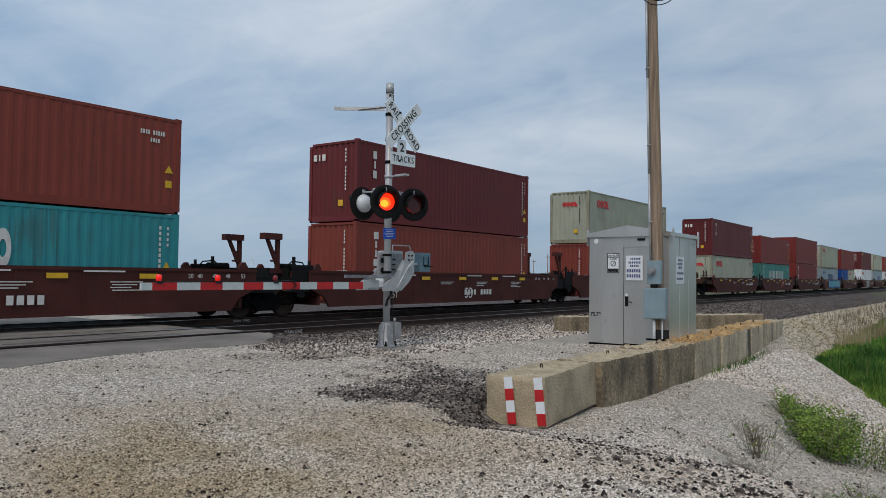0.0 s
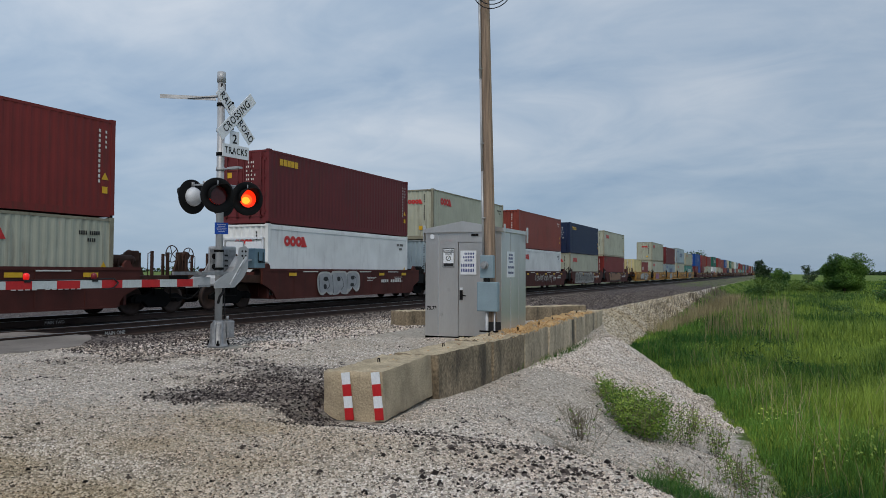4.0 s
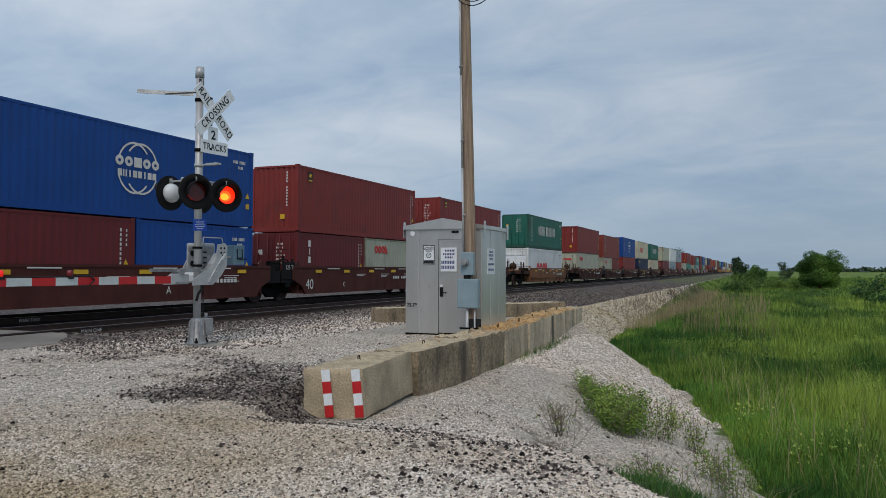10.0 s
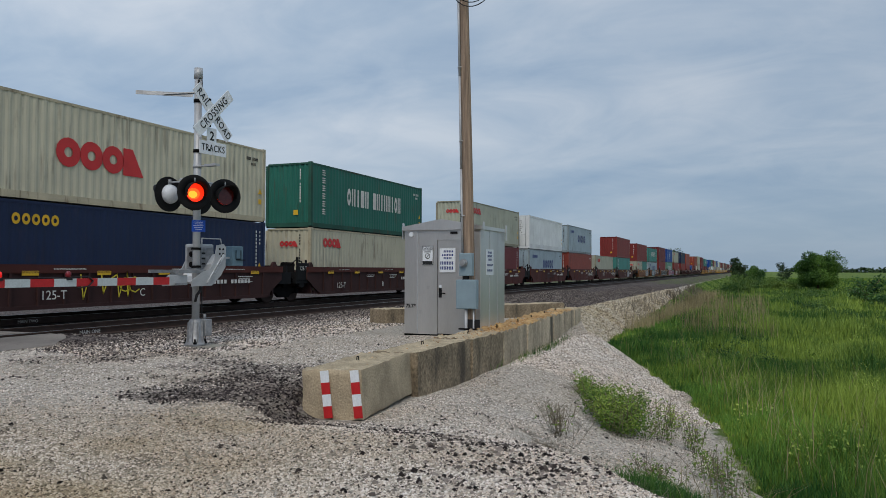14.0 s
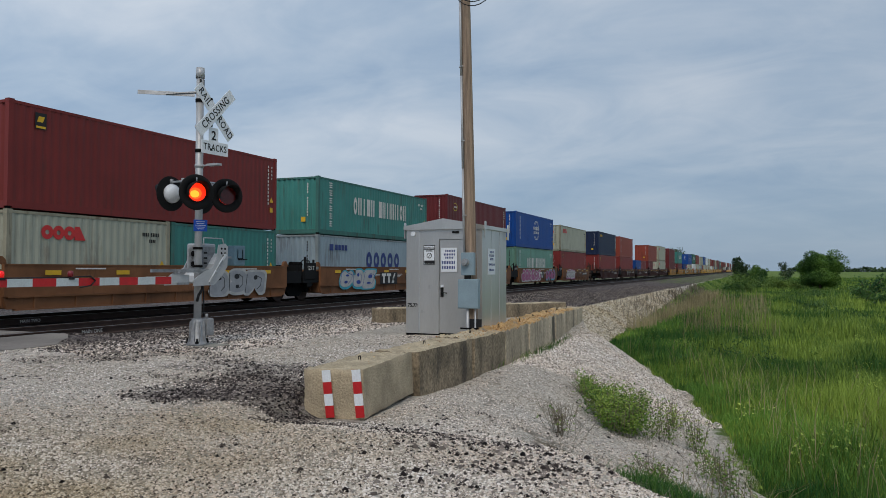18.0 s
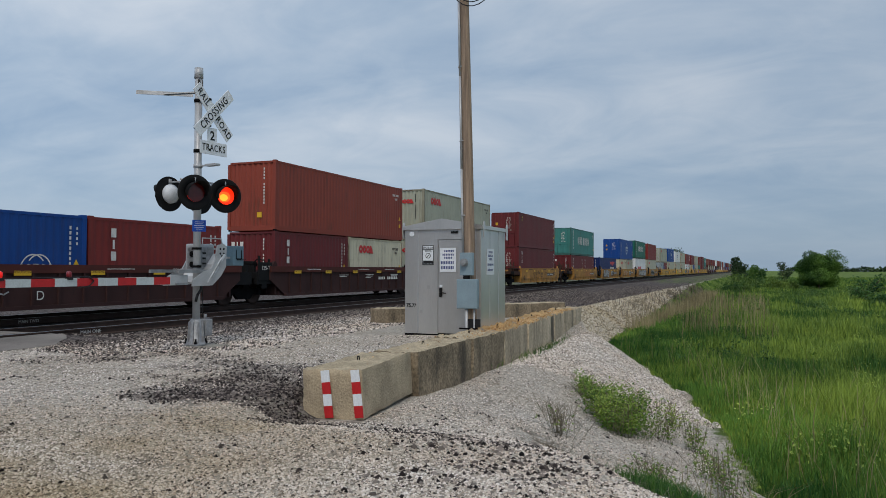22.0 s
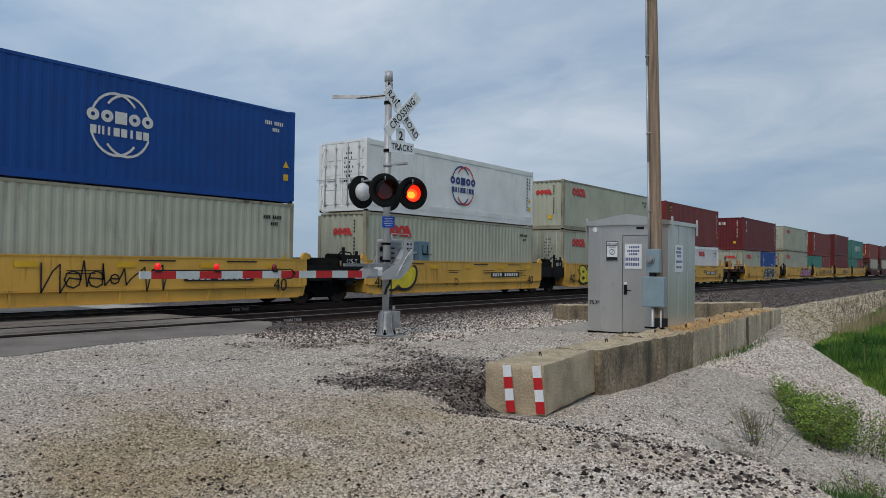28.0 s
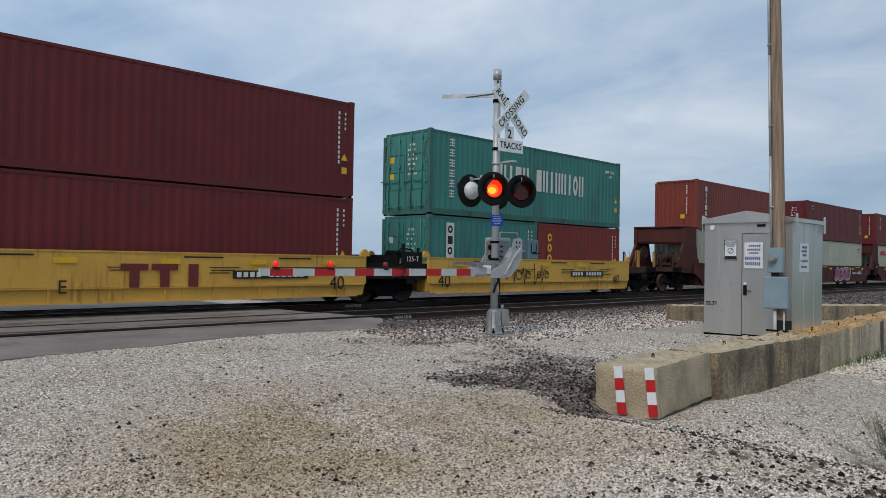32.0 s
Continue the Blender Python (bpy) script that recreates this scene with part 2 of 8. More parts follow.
M_CONCDUST = material("dusty_concrete_top", lin(178, 162, 134), rough=1.0, vary=0.3, scale=4, grime=0.6, grime_color=(0.12, 0.10, 0.075, 1), bump=1.0, bump_scale=30, fine=0.3)
M_CONCGREY = material("pale_streaked_concrete", lin(182, 167, 143), rough=0.95, vary=0.30, scale=2.2, grime=0.9, grime_color=(0.06, 0.05, 0.036, 1), bump=0.9, bump_scale=30, fine=0.35, fine_scale=30, stretch=(1.0, 1.0, 0.55), per_object=0.12, streak=0.9, streak_color=(0.045, 0.04, 0.03, 1), runs=2.2)
M_FOOT = material("foundation_concrete", lin(144, 140, 130), rough=0.95, vary=0.15, scale=5, bump=0.3)
M_PLATE_W = material("stencil_white", lin(216, 214, 208), rough=0.6, vary=0.1, scale=6, grime=0.15)
M_PLATE_R = material("logo_red", lin(200, 44, 44), rough=0.5, vary=0.08)
M_PLATE_Y = material("marker_yellow", lin(222, 176, 34), rough=0.5, vary=0.1)
M_PLATE_B = material("logo_navy", lin(36, 56, 120), rough=0.5, vary=0.08)
M_PLATE_K = material("stencil_black", lin(26, 24, 24), rough=0.6, vary=0.1)
M_PLATE_M = material("logo_maroon", lin(110, 40, 36), rough=0.55, vary=0.1)
M_PLATE_C = material("logo_sky_blue", lin(58, 146, 200), rough=0.5, vary=0.1)
GRAF = [material("spray_" + k, lin(*v), rough=0.6, vary=0.15, scale=3) for k, v in
        (("white", (182, 181, 176)), ("black", (30, 30, 32)), ("cyan", (64, 160, 176)), ("pink", (164, 88, 126)), ("silver", (156, 158, 160)), ("orange", (214, 120, 60)), ("blue", (44, 70, 150)), ("yellow", (220, 200, 50)), ("tan", (138, 104, 76)), ("dull_grey", (126, 124, 118)))]
M_ASPHALT = material("worn_asphalt", lin(124, 117, 110), rough=0.95, vary=0.24, scale=0.7, grime=0.75, grime_color=(0.075, 0.065, 0.055, 1), bump=0.35, bump_scale=70, fine=0.15, fine_scale=60)
M_TAR = material("old_tar", lin(52, 46, 42), rough=0.8, vary=0.3, scale=5)
M_LENS_ON = material("lit_red_lens", lin(255, 60, 10), rough=0.3, emit=(1.0, 0.022, 0.003, 1), strength=1.1)
M_LENS_HOT = material("lit_lens_core", lin(255, 200, 60), rough=0.3, emit=(1.0, 0.20, 0.012, 1), strength=2.6)
M_LENS_MID = material("lit_lens_glow", lin(255, 120, 30), rough=0.3, emit=(1.0, 0.075, 0.006, 1), strength=1.7)
M_LENS_OFF = material("dark_red_lens", lin(92, 18, 16), rough=0.2, vary=0.2, scale=20)
M_ARMLAMP = material("red_arm_lamp", lin(230, 24, 20), rough=0.25, emit=(1.0, 0.02, 0.015, 1), strength=0.35)
M_DARKLAMP = material("unlit_arm_lamp", lin(120, 24, 34), rough=0.3)


# ---- mesh tools ----
def part(name, bm, mat, parent=None, label="", smooth=False):
    me = bm if isinstance(bm, bpy.types.Mesh) else bpy.data.meshes.new(name)
    if not isinstance(bm, bpy.types.Mesh):
        bm.to_mesh(me)
        bm.free()
        for m in (mat if isinstance(mat, (list, tuple)) else (mat,)):
            me.materials.append(m)
        if smooth:
            me.polygons.foreach_set("use_smooth", [True] * len(me.polygons))
    ob = new(name, me)
    if parent:
        ob.parent = parent
    return tagged(ob, label=label) if label else ob


def thing(name, label, category, group="", kind="", at=None):
    ob = new(name)
    if at is not None:
        ob.matrix_basis = at
    return tagged(ob, label, category, group, kind)


def box(bm, x0, x1, y0, y1, z0, z1, mat=0, m=None, bevel=0.0):
    vs = [bm.verts.new((x, y, z)) for z in (z0, z1) for y in (y0, y1) for x in (x0, x1)]
    fs = [bm.faces.new([vs[i] for i in f]) for f in ((0, 2, 3, 1), (4, 5, 7, 6), (0, 1, 5, 4), (2, 6, 7, 3), (0, 4, 6, 2), (1, 3, 7, 5))]
    for f in fs:
        f.material_index = mat
    if bevel:
        es = list({e for f in fs for e in f.edges})
        r = bmesh.ops.bevel(bm, geom=es, offset=bevel, segments=2, affect="EDGES", profile=0.5)
        vs = list({v for f in r["faces"] for v in f.verts} | {v for v in vs if v.is_valid})
    if m is not None:
        bmesh.ops.transform(bm, matrix=m, verts=vs)
    return vs


def cyl(bm, p0, p1, r0, r1=None, n=12, mat=0, caps=True):
    p0, p1 = Vector(p0), Vector(p1)
    r1 = r0 if r1 is None else r1
    q = (p1 - p0).to_track_quat("Z", "Y")
    rings = []
    for p, r in ((p0, r0), (p1, r1)):
        rings.append([bm.verts.new(p + q @ Vector((r * math.cos(2 * math.pi * i / n), r * math.sin(2 * math.pi * i / n), 0))) for i in range(n)])
    for i in range(n):
        f = bm.faces.new((rings[0][i], rings[0][(i + 1) % n], rings[1][(i + 1) % n], rings[1][i]))
        f.material_index, f.smooth = mat, True
    if caps:
        for ring, flip in ((rings[0], True), (rings[1], False)):
            f = bm.faces.new(ring[::-1] if flip else ring)
            f.material_index = mat
    return rings


def lathe(bm, profile, axis="Z", n=20, mat=0, m=None):
    rings = []
    for r, h in profile:
        ring = []
        for i in range(n):
            a = 2 * math.pi * i / n
            p = Vector((r * math.cos(a), r * math.sin(a), h))
            if axis == "Y":
                p = Vector((p.x, -p.z, p.y))
            if m is not None:
                p = m @ p
            ring.append(bm.verts.new(p))
        rings.append(ring)
    for a, b in zip(rings, rings[1:]):
        for i in range(n):
            f = bm.faces.new((a[i], a[(i + 1) % n], b[(i + 1) % n], b[i]))
            f.smooth, f.material_index = True, mat
    for ring, flip in ((rings[0], True), (rings[-1], False)):
        f = bm.faces.new(ring[::-1] if flip else ring)
        f.material_index = mat


def tube(bm, pts, r, n=6, mat=0):
    for a, b in zip(pts, pts[1:]):
        cyl(bm, a, b, r, r, n, mat)


def slab(bm, outline, y0, y1, mat=0):
    """A plate with the outline (x, z) that reaches from y0 to y1."""
    a = [bm.verts.new((x, y0, z)) for x, z in outline]
    b = [bm.verts.new((x, y1, z)) for x, z in outline]
    fs = [bm.faces.new(a), bm.faces.new(b[::-1])]
    k = len(a)
    for i in range(k):
        fs.append(bm.faces.new((a[(i + 1) % k], a[i], b[i], b[(i + 1) % k])))
    for f in fs:
        f.material_index = mat
    bmesh.ops.recalc_face_normals(bm, faces=fs)


def ring_plate(bm, cx, cz, r_out, r_in, y, n=16, a0=0.0, a1=360.0, mat=0, sx=1.0):
    """A flat ring, or a part of one, that faces -y."""
    k = max(3, int(n * (a1 - a0) / 360))
    prev = None
    for i in range(k + 1):
        a = radians(a0 + (a1 - a0) * i / k)
        o = bm.verts.new((cx + sx * r_out * math.cos(a), y, cz + r_out * math.sin(a)))
        q = bm.verts.new((cx + sx * r_in * math.cos(a), y, cz + r_in * math.sin(a)))
        if prev:
            f = bm.faces.new((prev[0], prev[1], q, o))
            f.material_index = mat
        prev = (o, q)


def quad(bm, x0, x1, z0, z1, y, mat=0, lean=0.0):
    if isinstance(bm, list):
        bm.append(bmesh.new())
        bm = bm[-1]
    f = bm.faces.new([bm.verts.new(c) for c in ((x0, y, z0), (x1, y, z0), (x1 + lean, y, z1), (x0 + lean, y, z1))])
    f.material_index = mat


def text_part(name, words, size, mat, parent, m, label="", extrude=0.002, weight=0.0, spacing=1.0, narrow=1.0):
    cu = bpy.data.curves.new(name, "FONT")
    cu.offset, cu.space_character = weight, spacing
    cu.body, cu.size, cu.extrude, cu.align_x, cu.align_y = words, size, extrude, "CENTER", "CENTER"
    tmp = bpy.data.objects.new(name + "_tmp", cu)
    me = bpy.data.meshes.new_from_object(tmp)
    bpy.data.objects.remove(tmp)
    me.materials.clear(); me.materials.append(mat)
    ob = new(name, me)
    ob.parent = parent
    ob.matrix_basis = m @ Matrix.Diagonal((narrow, 1, 1, 1))
    return tagged(ob, label=label) if label else ob


FRONT = Matrix(((1, 0, 0, 0), (0, 0, -1, 0), (0, 1, 0, 0), (0, 0, 0, 1)))  # flat text stood up to face -y


# ---- the ground: one sheet, with its pad, embankment and field ----
CREST_X = [-60, -20, 0, 3, 4.8, 5.63, 6.27, 7.29, 8.3, 9.2, 10, 12, 16, 20, 24.6, 26.0, 28, 36, 45, 60, 100, 2500]
CREST_Y = [-30, -12, -5.0, -2.6, -0.3, 0.66, 1.15, 1.95, 3.0, 3.9, 4.3, 4.35, 4.3, 4.4, 4.95, 6.9, 7.3, 7.5, 7.6, 7.4, 7.6, 8.2]
TOE_X = [-60, -20, 0, 5, 8, 10, 12, 14, 17, 20.5, 24.5, 26, 28, 34, 42, 60, 100, 2500]
TOE_Y = [-34, -16, -9, -4.5, -2.0, -0.8, 0.0, 0.4, 0.85, 1.95, 3.2, 4.5, 5.4, 5.7, 5.6, 5.2, 5.2, 5.6]
FIELD = -1.75


def step(a, b, v):
    q = np.clip((v - a) / (b - a), 0, 1)
    return q * q * (3 - 2 * q)


def crest(x):
    return np.interp(x, CREST_X, CREST_Y)


def toe(x):
    return np.interp(x, TOE_X, TOE_Y)


def wob(x, y):
    return np.sin(x * 1.7 + 0.6 * np.sin(y * 2.1)) * np.sin(y * 1.3 + 0.7 * np.sin(x * 0.9)) + 0.5 * np.sin(x * 4.1 + y * 2.7) * np.sin(y * 3.7 - x * 1.9)


def ground_z(x, y):
    x, y = np.asarray(x, float), np.asarray(y, float)
    top = -0.22 + 0.0 * x
    pad = step(7.0, 10.5, x + 0.35 * (y - 5.4)) * step(5.0, 5.7, y)
    top = top + 0.15 * pad
    foot = step(6.4, 8.2, x) * (1 - step(5.0, 5.5, y))
    top = top * (1 - foot) + np.interp(x, [8, 9.5, 11, 16, 20, 25], [-0.46, -0.49, -0.54, -0.54, -0.57, -0.64]) * foot
    past = step(25.0, 27, x)
    top = top * (1 - past) + (-0.42) * past
    bed = step(11.6, 13.4, y)
    top = top * (1 - bed) + (-0.19) * bed
    c, t = crest(x), toe(x)
    s = np.clip((c - y) / np.maximum(c - t, 0.3), 0, 1)
    s = 0.35 * (s * s * (3 - 2 * s)) + 0.65 * s
    z = top * (1 - s) + FIELD * s
    # the driven gravel ends in a low lip
    z = z - 0.12 * step(0.0, 0.30, c - y) * step(4.5, 5.5, x) * (1 - step(7.7, 8.8, x)) * (1 - s)
    far = step(22.6, 27.0, y)
    z = z * (1 - far) + (-1.5) * far
    rough = 0.018 + (0.05 + 0.05 * step(27, 33, x)) * np.clip(s, 0, 1) + 0.06 * (s > 0.98)
    calm = step(10.5, 12.0, y) * (1 - step(23, 25, y))
    xe = 9.2 + 0.8 * np.clip(y - 9.5, 0, 3.5)
    ramp = (1 - step(xe, xe + 1.4, x)) * step(8.4, 11.9, y) * (1 - step(14.35, 14.45, y))
    z = z * (1 - ramp) + (-0.058) * ramp
    return z + wob(x, y) * rough * (1 - calm)


def spaced(parts):
    out = []
    for a, b, n in parts:
        out += list(np.linspace(a, b, n, endpoint=False))
    return np.array(out + [parts[-1][1]])


def material_ground():
    m = bpy.data.materials.new("gravel_ballast_and_turf")
    m.use_nodes = True
    n, l = m.node_tree.nodes, m.node_tree.links
    b = n["Principled BSDF"]
    b.inputs["Roughness"].default_value, b.inputs["Specular IOR Level"].default_value = 0.95, 0.2
    geo = n.new("ShaderNodeNewGeometry")

    def noise_(scale, detail=5, rough=0.6):
        t = n.new("ShaderNodeTexNoise")
        t.inputs["Scale"].default_value, t.inputs["Detail"].default_value, t.inputs["Roughness"].default_value = scale, detail, rough
        l.new(geo.outputs["Position"], t.inputs["Vector"])
        return t.outputs["Fac"]

    def ramp(src, *stops):
        r = n.new("ShaderNodeValToRGB")
        el = r.color_ramp.elements
        for i, (p_, c_) in enumerate(stops):
            q = el[i] if i < 2 else el.new(p_)
            q.position, q.color = p_, c_
        l.new(src, r.inputs[0])
        return r.outputs[0]

    def mix(f, a, b_, kind="MIX"):
        x = n.new("ShaderNodeMix"); x.data_type, x.blend_type = "RGBA", kind
        if isinstance(f, float):
            x.inputs["Factor"].default_value = f
        else:
            l.new(f, x.inputs["Factor"])
        l.new(a, x.inputs["A"]); l.new(b_, x.inputs["B"])
        return x.outputs["Result"]

    def attr(name):
        a = n.new("ShaderNodeAttribute"); a.attribute_name = name
        return a.outputs["Fac"]

    def edged(src, wobble, sharp=0.12):
        t = n.new("ShaderNodeMath"); t.operation = "ADD"
        k = n.new("ShaderNodeMapRange")
        k.inputs["From Min"].default_value, k.inputs["From Max"].default_value = 0.25, 0.75
        k.inputs["To Min"].default_value, k.inputs["To Max"].default_value = -0.55, 0.55
        l.new(wobble, k.inputs[0]); l.new(src, t.inputs[0]); l.new(k.outputs[0], t.inputs[1])
        r = n.new("ShaderNodeMapRange")
        r.inputs["From Min"].default_value, r.inputs["From Max"].default_value = 0.5 - sharp, 0.5 + sharp
        l.new(t.outputs[0], r.inputs[0])
        return r.outputs[0]

    vor = n.new("ShaderNodeTexVoronoi"); vor.inputs["Scale"].default_value = 24
    l.new(geo.outputs["Position"], vor.inputs["Vector"])
    vor2 = n.new("ShaderNodeTexVoronoi"); vor2.inputs["Scale"].default_value = 52
    l.new(geo.outputs["Position"], vor2.inputs["Vector"])
    stone = n.new("ShaderNodeSeparateColor"); l.new(vor.outputs["Color"], stone.inputs[0])
    stone2 = n.new("ShaderNodeSeparateColor"); l.new(vor2.outputs["Color"], stone2.inputs[0])
    pale = ramp(stone.outputs[0], (0.0, lin(72, 66, 59)), (1.0, lin(232, 224, 212)), (0.15, lin(130, 121, 107)), (0.55, lin(206, 195, 180)))
    pale = mix(0.45, pale, ramp(stone2.outputs[1], (0.0, lin(92, 82, 70)), (1.0, lin(222, 212, 196))))
    pale = mix(0.30, pale, ramp(noise_(0.5), (0.35, lin(172, 158, 136)), (0.65, lin(216, 211, 204))))
    dark = ramp(stone.outputs[1], (0.0, lin(34, 28, 28)), (1.0, lin(150, 140, 134)), (0.5, lin(72, 63, 62)))
    turf = ramp(noise_(1.3, 6), (0.3, lin(58, 82, 34)), (0.7, lin(114, 132, 62)), (0.5, lin(84, 108, 46)))
    turf = mix(0.35, turf, ramp(noise_(0.05, 4), (0.35, lin(74, 102, 40)), (0.65, lin(142, 152, 74))))
    soil = ramp(noise_(6, 6), (0.3, lin(70, 60, 48)), (0.7, lin(128, 113, 92)))
    col = mix(edged(attr("dark"), noise_(1.6, 6, 0.7), 0.25), pale, dark)
    earth = n.new("ShaderNodeMix"); earth.data_type, earth.blend_type = "RGBA", "MULTIPLY"
    l.new(attr("dirt"), earth.inputs["Factor"]); l.new(col, earth.inputs["A"]); earth.inputs["B"].default_value = (0.69, 0.62, 0.485, 1)
    col = earth.outputs["Result"]
    # oil-dark stones, blackened further to paint in the shade under the train
    oily_shade = ramp(stone.outputs[2], (0.0, lin(12, 10, 9)), (1.0, lin(44, 36, 32)))
    col = mix(edged(attr("oily_shade"), noise_(1.4, 5, 0.6), 0.3), col, oily_shade)
    col = mix(edged(attr("dry"), noise_(2.2, 6, 0.7), 0.2), col, soil)
    col = mix(edged(attr("turf"), noise_(1.1, 6, 0.7), 0.15), col, turf)
    l.new(col, b.inputs["Base Color"])
    hgt = n.new("ShaderNodeMath"); hgt.operation = "ADD"
    l.new(vor.outputs["Distance"], hgt.inputs[0]); l.new(vor2.outputs["Distance"], hgt.inputs[1])
    bp = n.new("ShaderNodeBump"); bp.invert = True
    bp.inputs["Strength"].default_value, bp.inputs["Distance"].default_value = 0.9, 0.03
    l.new(hgt.outputs[0], bp.inputs["Height"]); l.new(bp.outputs[0], b.inputs["Normal"])
    return m


def dark_zone(x, y):
    """Where grey railway ballast lies over the pale stone."""
    bed = step(10.3, 12.0, y) * (1 - step(24, 26, y)) * (1 - (1 - step(9.2, 11.6, x)) * (1 - step(13.2, 14, y)))
    bed = np.maximum(bed, step(26, 29, x) * step(-0.1, 0.4, y - crest(x)))
    patch = (0.80 - 0.13 * np.clip(x - 7.6, 0, 2.4)) * step(7.0, 7.5, x + 0.12 * (y - 6) + 0.15 * wob(x * 2.1, y * 2.1))
    patch = patch * (1 - 0.85 * step(9.4, 10.8, x)) * step(4.75, 5.15, y) * (1 - step(6.7, 7.9, y - 0.1 * (x - 8)))
    trail = 0.60 * np.exp(-(((x - 7.3) / 0.55) ** 2 + ((y - 4.75) / 0.55) ** 2))
    patch3 = 0.40 * np.exp(-(((x - 9.6) / 1.3) ** 2 + ((y - 7.7) / 1.0) ** 2))
    apron = 0.52 * np.exp(-(((x - 10.6) / 2.2) ** 2 + ((y - 10.0) / 1.5) ** 2))
    return np.clip(np.maximum.reduce([bed, patch, patch3, trail, apron]), 0, 1)


def dirt_zone(x, y):
    """Brown, trodden and driven-over gravel before the crossing."""
    a = np.exp(-(((x - 4.3) / 1.9) ** 2 + ((y - 5.6) / 2.2) ** 2))
    b = 0.8 * np.exp(-(((x - 2.6) / 1.8) ** 2 + ((y - 4.0) / 2.0) ** 2))
    c = 0.75 * np.exp(-(((x - 6.1) / 1.5) ** 2 + ((y - 4.9) / 1.9) ** 2))
    return np.clip(np.maximum.reduce([1.45 * a, b, c]) * (0.8 + 0.4 * wob(x * 0.9, y * 0.7)), 0, 1)


def oily_shade_zone(x, y):
    """The black, oily bed under and between the tracks, with the shade below the train painted in."""
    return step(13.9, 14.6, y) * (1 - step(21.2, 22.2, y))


def turf_zone(x, y):
    c, t = crest(x), toe(x)
    s = np.clip((c - y) / np.maximum(c - t, 0.3), 0, 1.3)
    edge = np.interp(x, [9, 10, 28, 33, 45, 70, 110], [0.62, 0.97, 0.97, 0.90, 0.74, 0.35, 0.02])
    return np.clip(np.maximum((s - edge) * 4 + 0.5, step(49.0, 52.0, y)), 0, 1)


def dry_zone(x, y):
    c, t = crest(x), toe(x)
    s = np.clip((c - y) / np.maximum(c - t, 0.3), 0, 1.3)
    strip = np.exp(-((s - 0.95) / 0.22) ** 2) * step(26, 34, x)
    u, v = (x - 8.2) * 0.80 + (y - 1.60) * 0.60, -(x - 8.2) * 0.60 + (y - 1.60) * 0.80
    near = np.exp(-((u / 2.1) ** 2 + (v / 0.52) ** 2)) * 1.0
    return np.clip(np.maximum(strip * 0.85, near), 0, 1)


def make_ground():
    xs = spaced([(-2600, -200, 12), (-200, -30, 14), (-30, -2, 28), (-2, 3, 25), (3, 14, 110), (14, 28, 90), (28, 60, 70), (60, 200, 60), (200, 2600, 40)])
    ys = spaced([(-2600, -200, 14), (-200, -30, 26), (-30, -8, 30), (-8, -1, 40), (-1, 7, 90), (7, 14, 50), (14, 28, 28), (28, 200, 16), (200, 2600, 12)])
    gx, gy = np.meshgrid(xs, ys)
    gz = ground_z(gx, gy)
    nx, ny = len(xs), len(ys)
    co = np.stack([gx, gy, gz], -1).reshape(-1, 3)
    i = (np.arange(ny - 1)[:, None] * nx + np.arange(nx - 1)[None]).ravel()
    faces = np.stack([i, i + 1, i + nx + 1, i + nx], -1)
    me = bpy.data.meshes.new("ground")
    me.from_pydata(co.tolist(), [], faces.tolist())
    for name, fn in (("dark", dark_zone), ("oily_shade", oily_shade_zone), ("turf", turf_zone), ("dry", dry_zone), ("dirt", dirt_zone)):
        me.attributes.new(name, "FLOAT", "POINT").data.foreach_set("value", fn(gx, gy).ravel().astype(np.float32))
    me.polygons.foreach_set("use_smooth", [True] * len(me.polygons))
    me.materials.append(material_ground())
    return tagged(new("ground", me), "pale limestone gravel with grey ballast and green turf", "ground", kind="structure")


ground = make_ground()


# ---- tracks ----
TRACK_ONE, TRACK_TWO = 15.31, 19.67
RAIL = [(-0.07, -0.18), (0.07, -0.18), (0.07, -0.165), (0.012, -0.145), (0.012, -0.045), (0.037, -0.032), (0.037, -0.004), (0.028, 0.0), (-0.028, 0.0), (-0.037, -0.004), (-0.037, -0.032), (-0.012, -0.045), (-0.012, -0.145), (-0.07, -0.165)]


def make_track(name, yc, label):
    tr = thing(name, label, "railway track", kind="structure")
    for side in (-1, 1):
        bm = bmesh.new()
        y = yc + side * 0.7547
        rows = [[bm.verts.new((x, y + a, b)) for a, b in RAIL] for x in [-60, -20, 0, 10, 20, 40, 80, 200, 500, 1000, 1700]]
        for a, b in zip(rows, rows[1:]):
            for i in range(len(RAIL)):
                f = bm.faces.new((a[i], b[i], b[(i + 1) % len(RAIL)], a[(i + 1) % len(RAIL)]))
                f.material_index = 1 if i in (6, 7, 8) else 0
        bmesh.ops.recalc_face_normals(bm, faces=bm.faces)
        part("rail", bm, [M_RAIL, M_RAILTOP], tr, "rusty steel rail with a polished head")
    tie = bmesh.new()
    box(tie, -0.115, 0.115, -1.3, 1.3, -0.36, -0.178, bevel=0.015)
    me = bpy.data.meshes.new("tie")
    tie.to_mesh(me); tie.free()
    me.materials.append(M_TIE)
    rnd = random.Random(3)
    x = -8.0
    while x < 46:
        if not 4.0 < x < 12.2:
            o = part("tie", me, None, tr)
            o.matrix_basis = pose(x, yc + rnd.uniform(-0.03, 0.03), rnd.uniform(-0.012, 0.0), 0, 0, rnd.uniform(-1, 1))
        x += 0.53
    bm = bmesh.new()
    while x < 260:
        box(bm, x - 0.115, x + 0.115, yc - 1.3, yc + 1.3, -0.36, -0.185)
        x += 0.53
    tagged(part("far_ties", bm, M_TIE, tr), kind="stuff")
    return tr


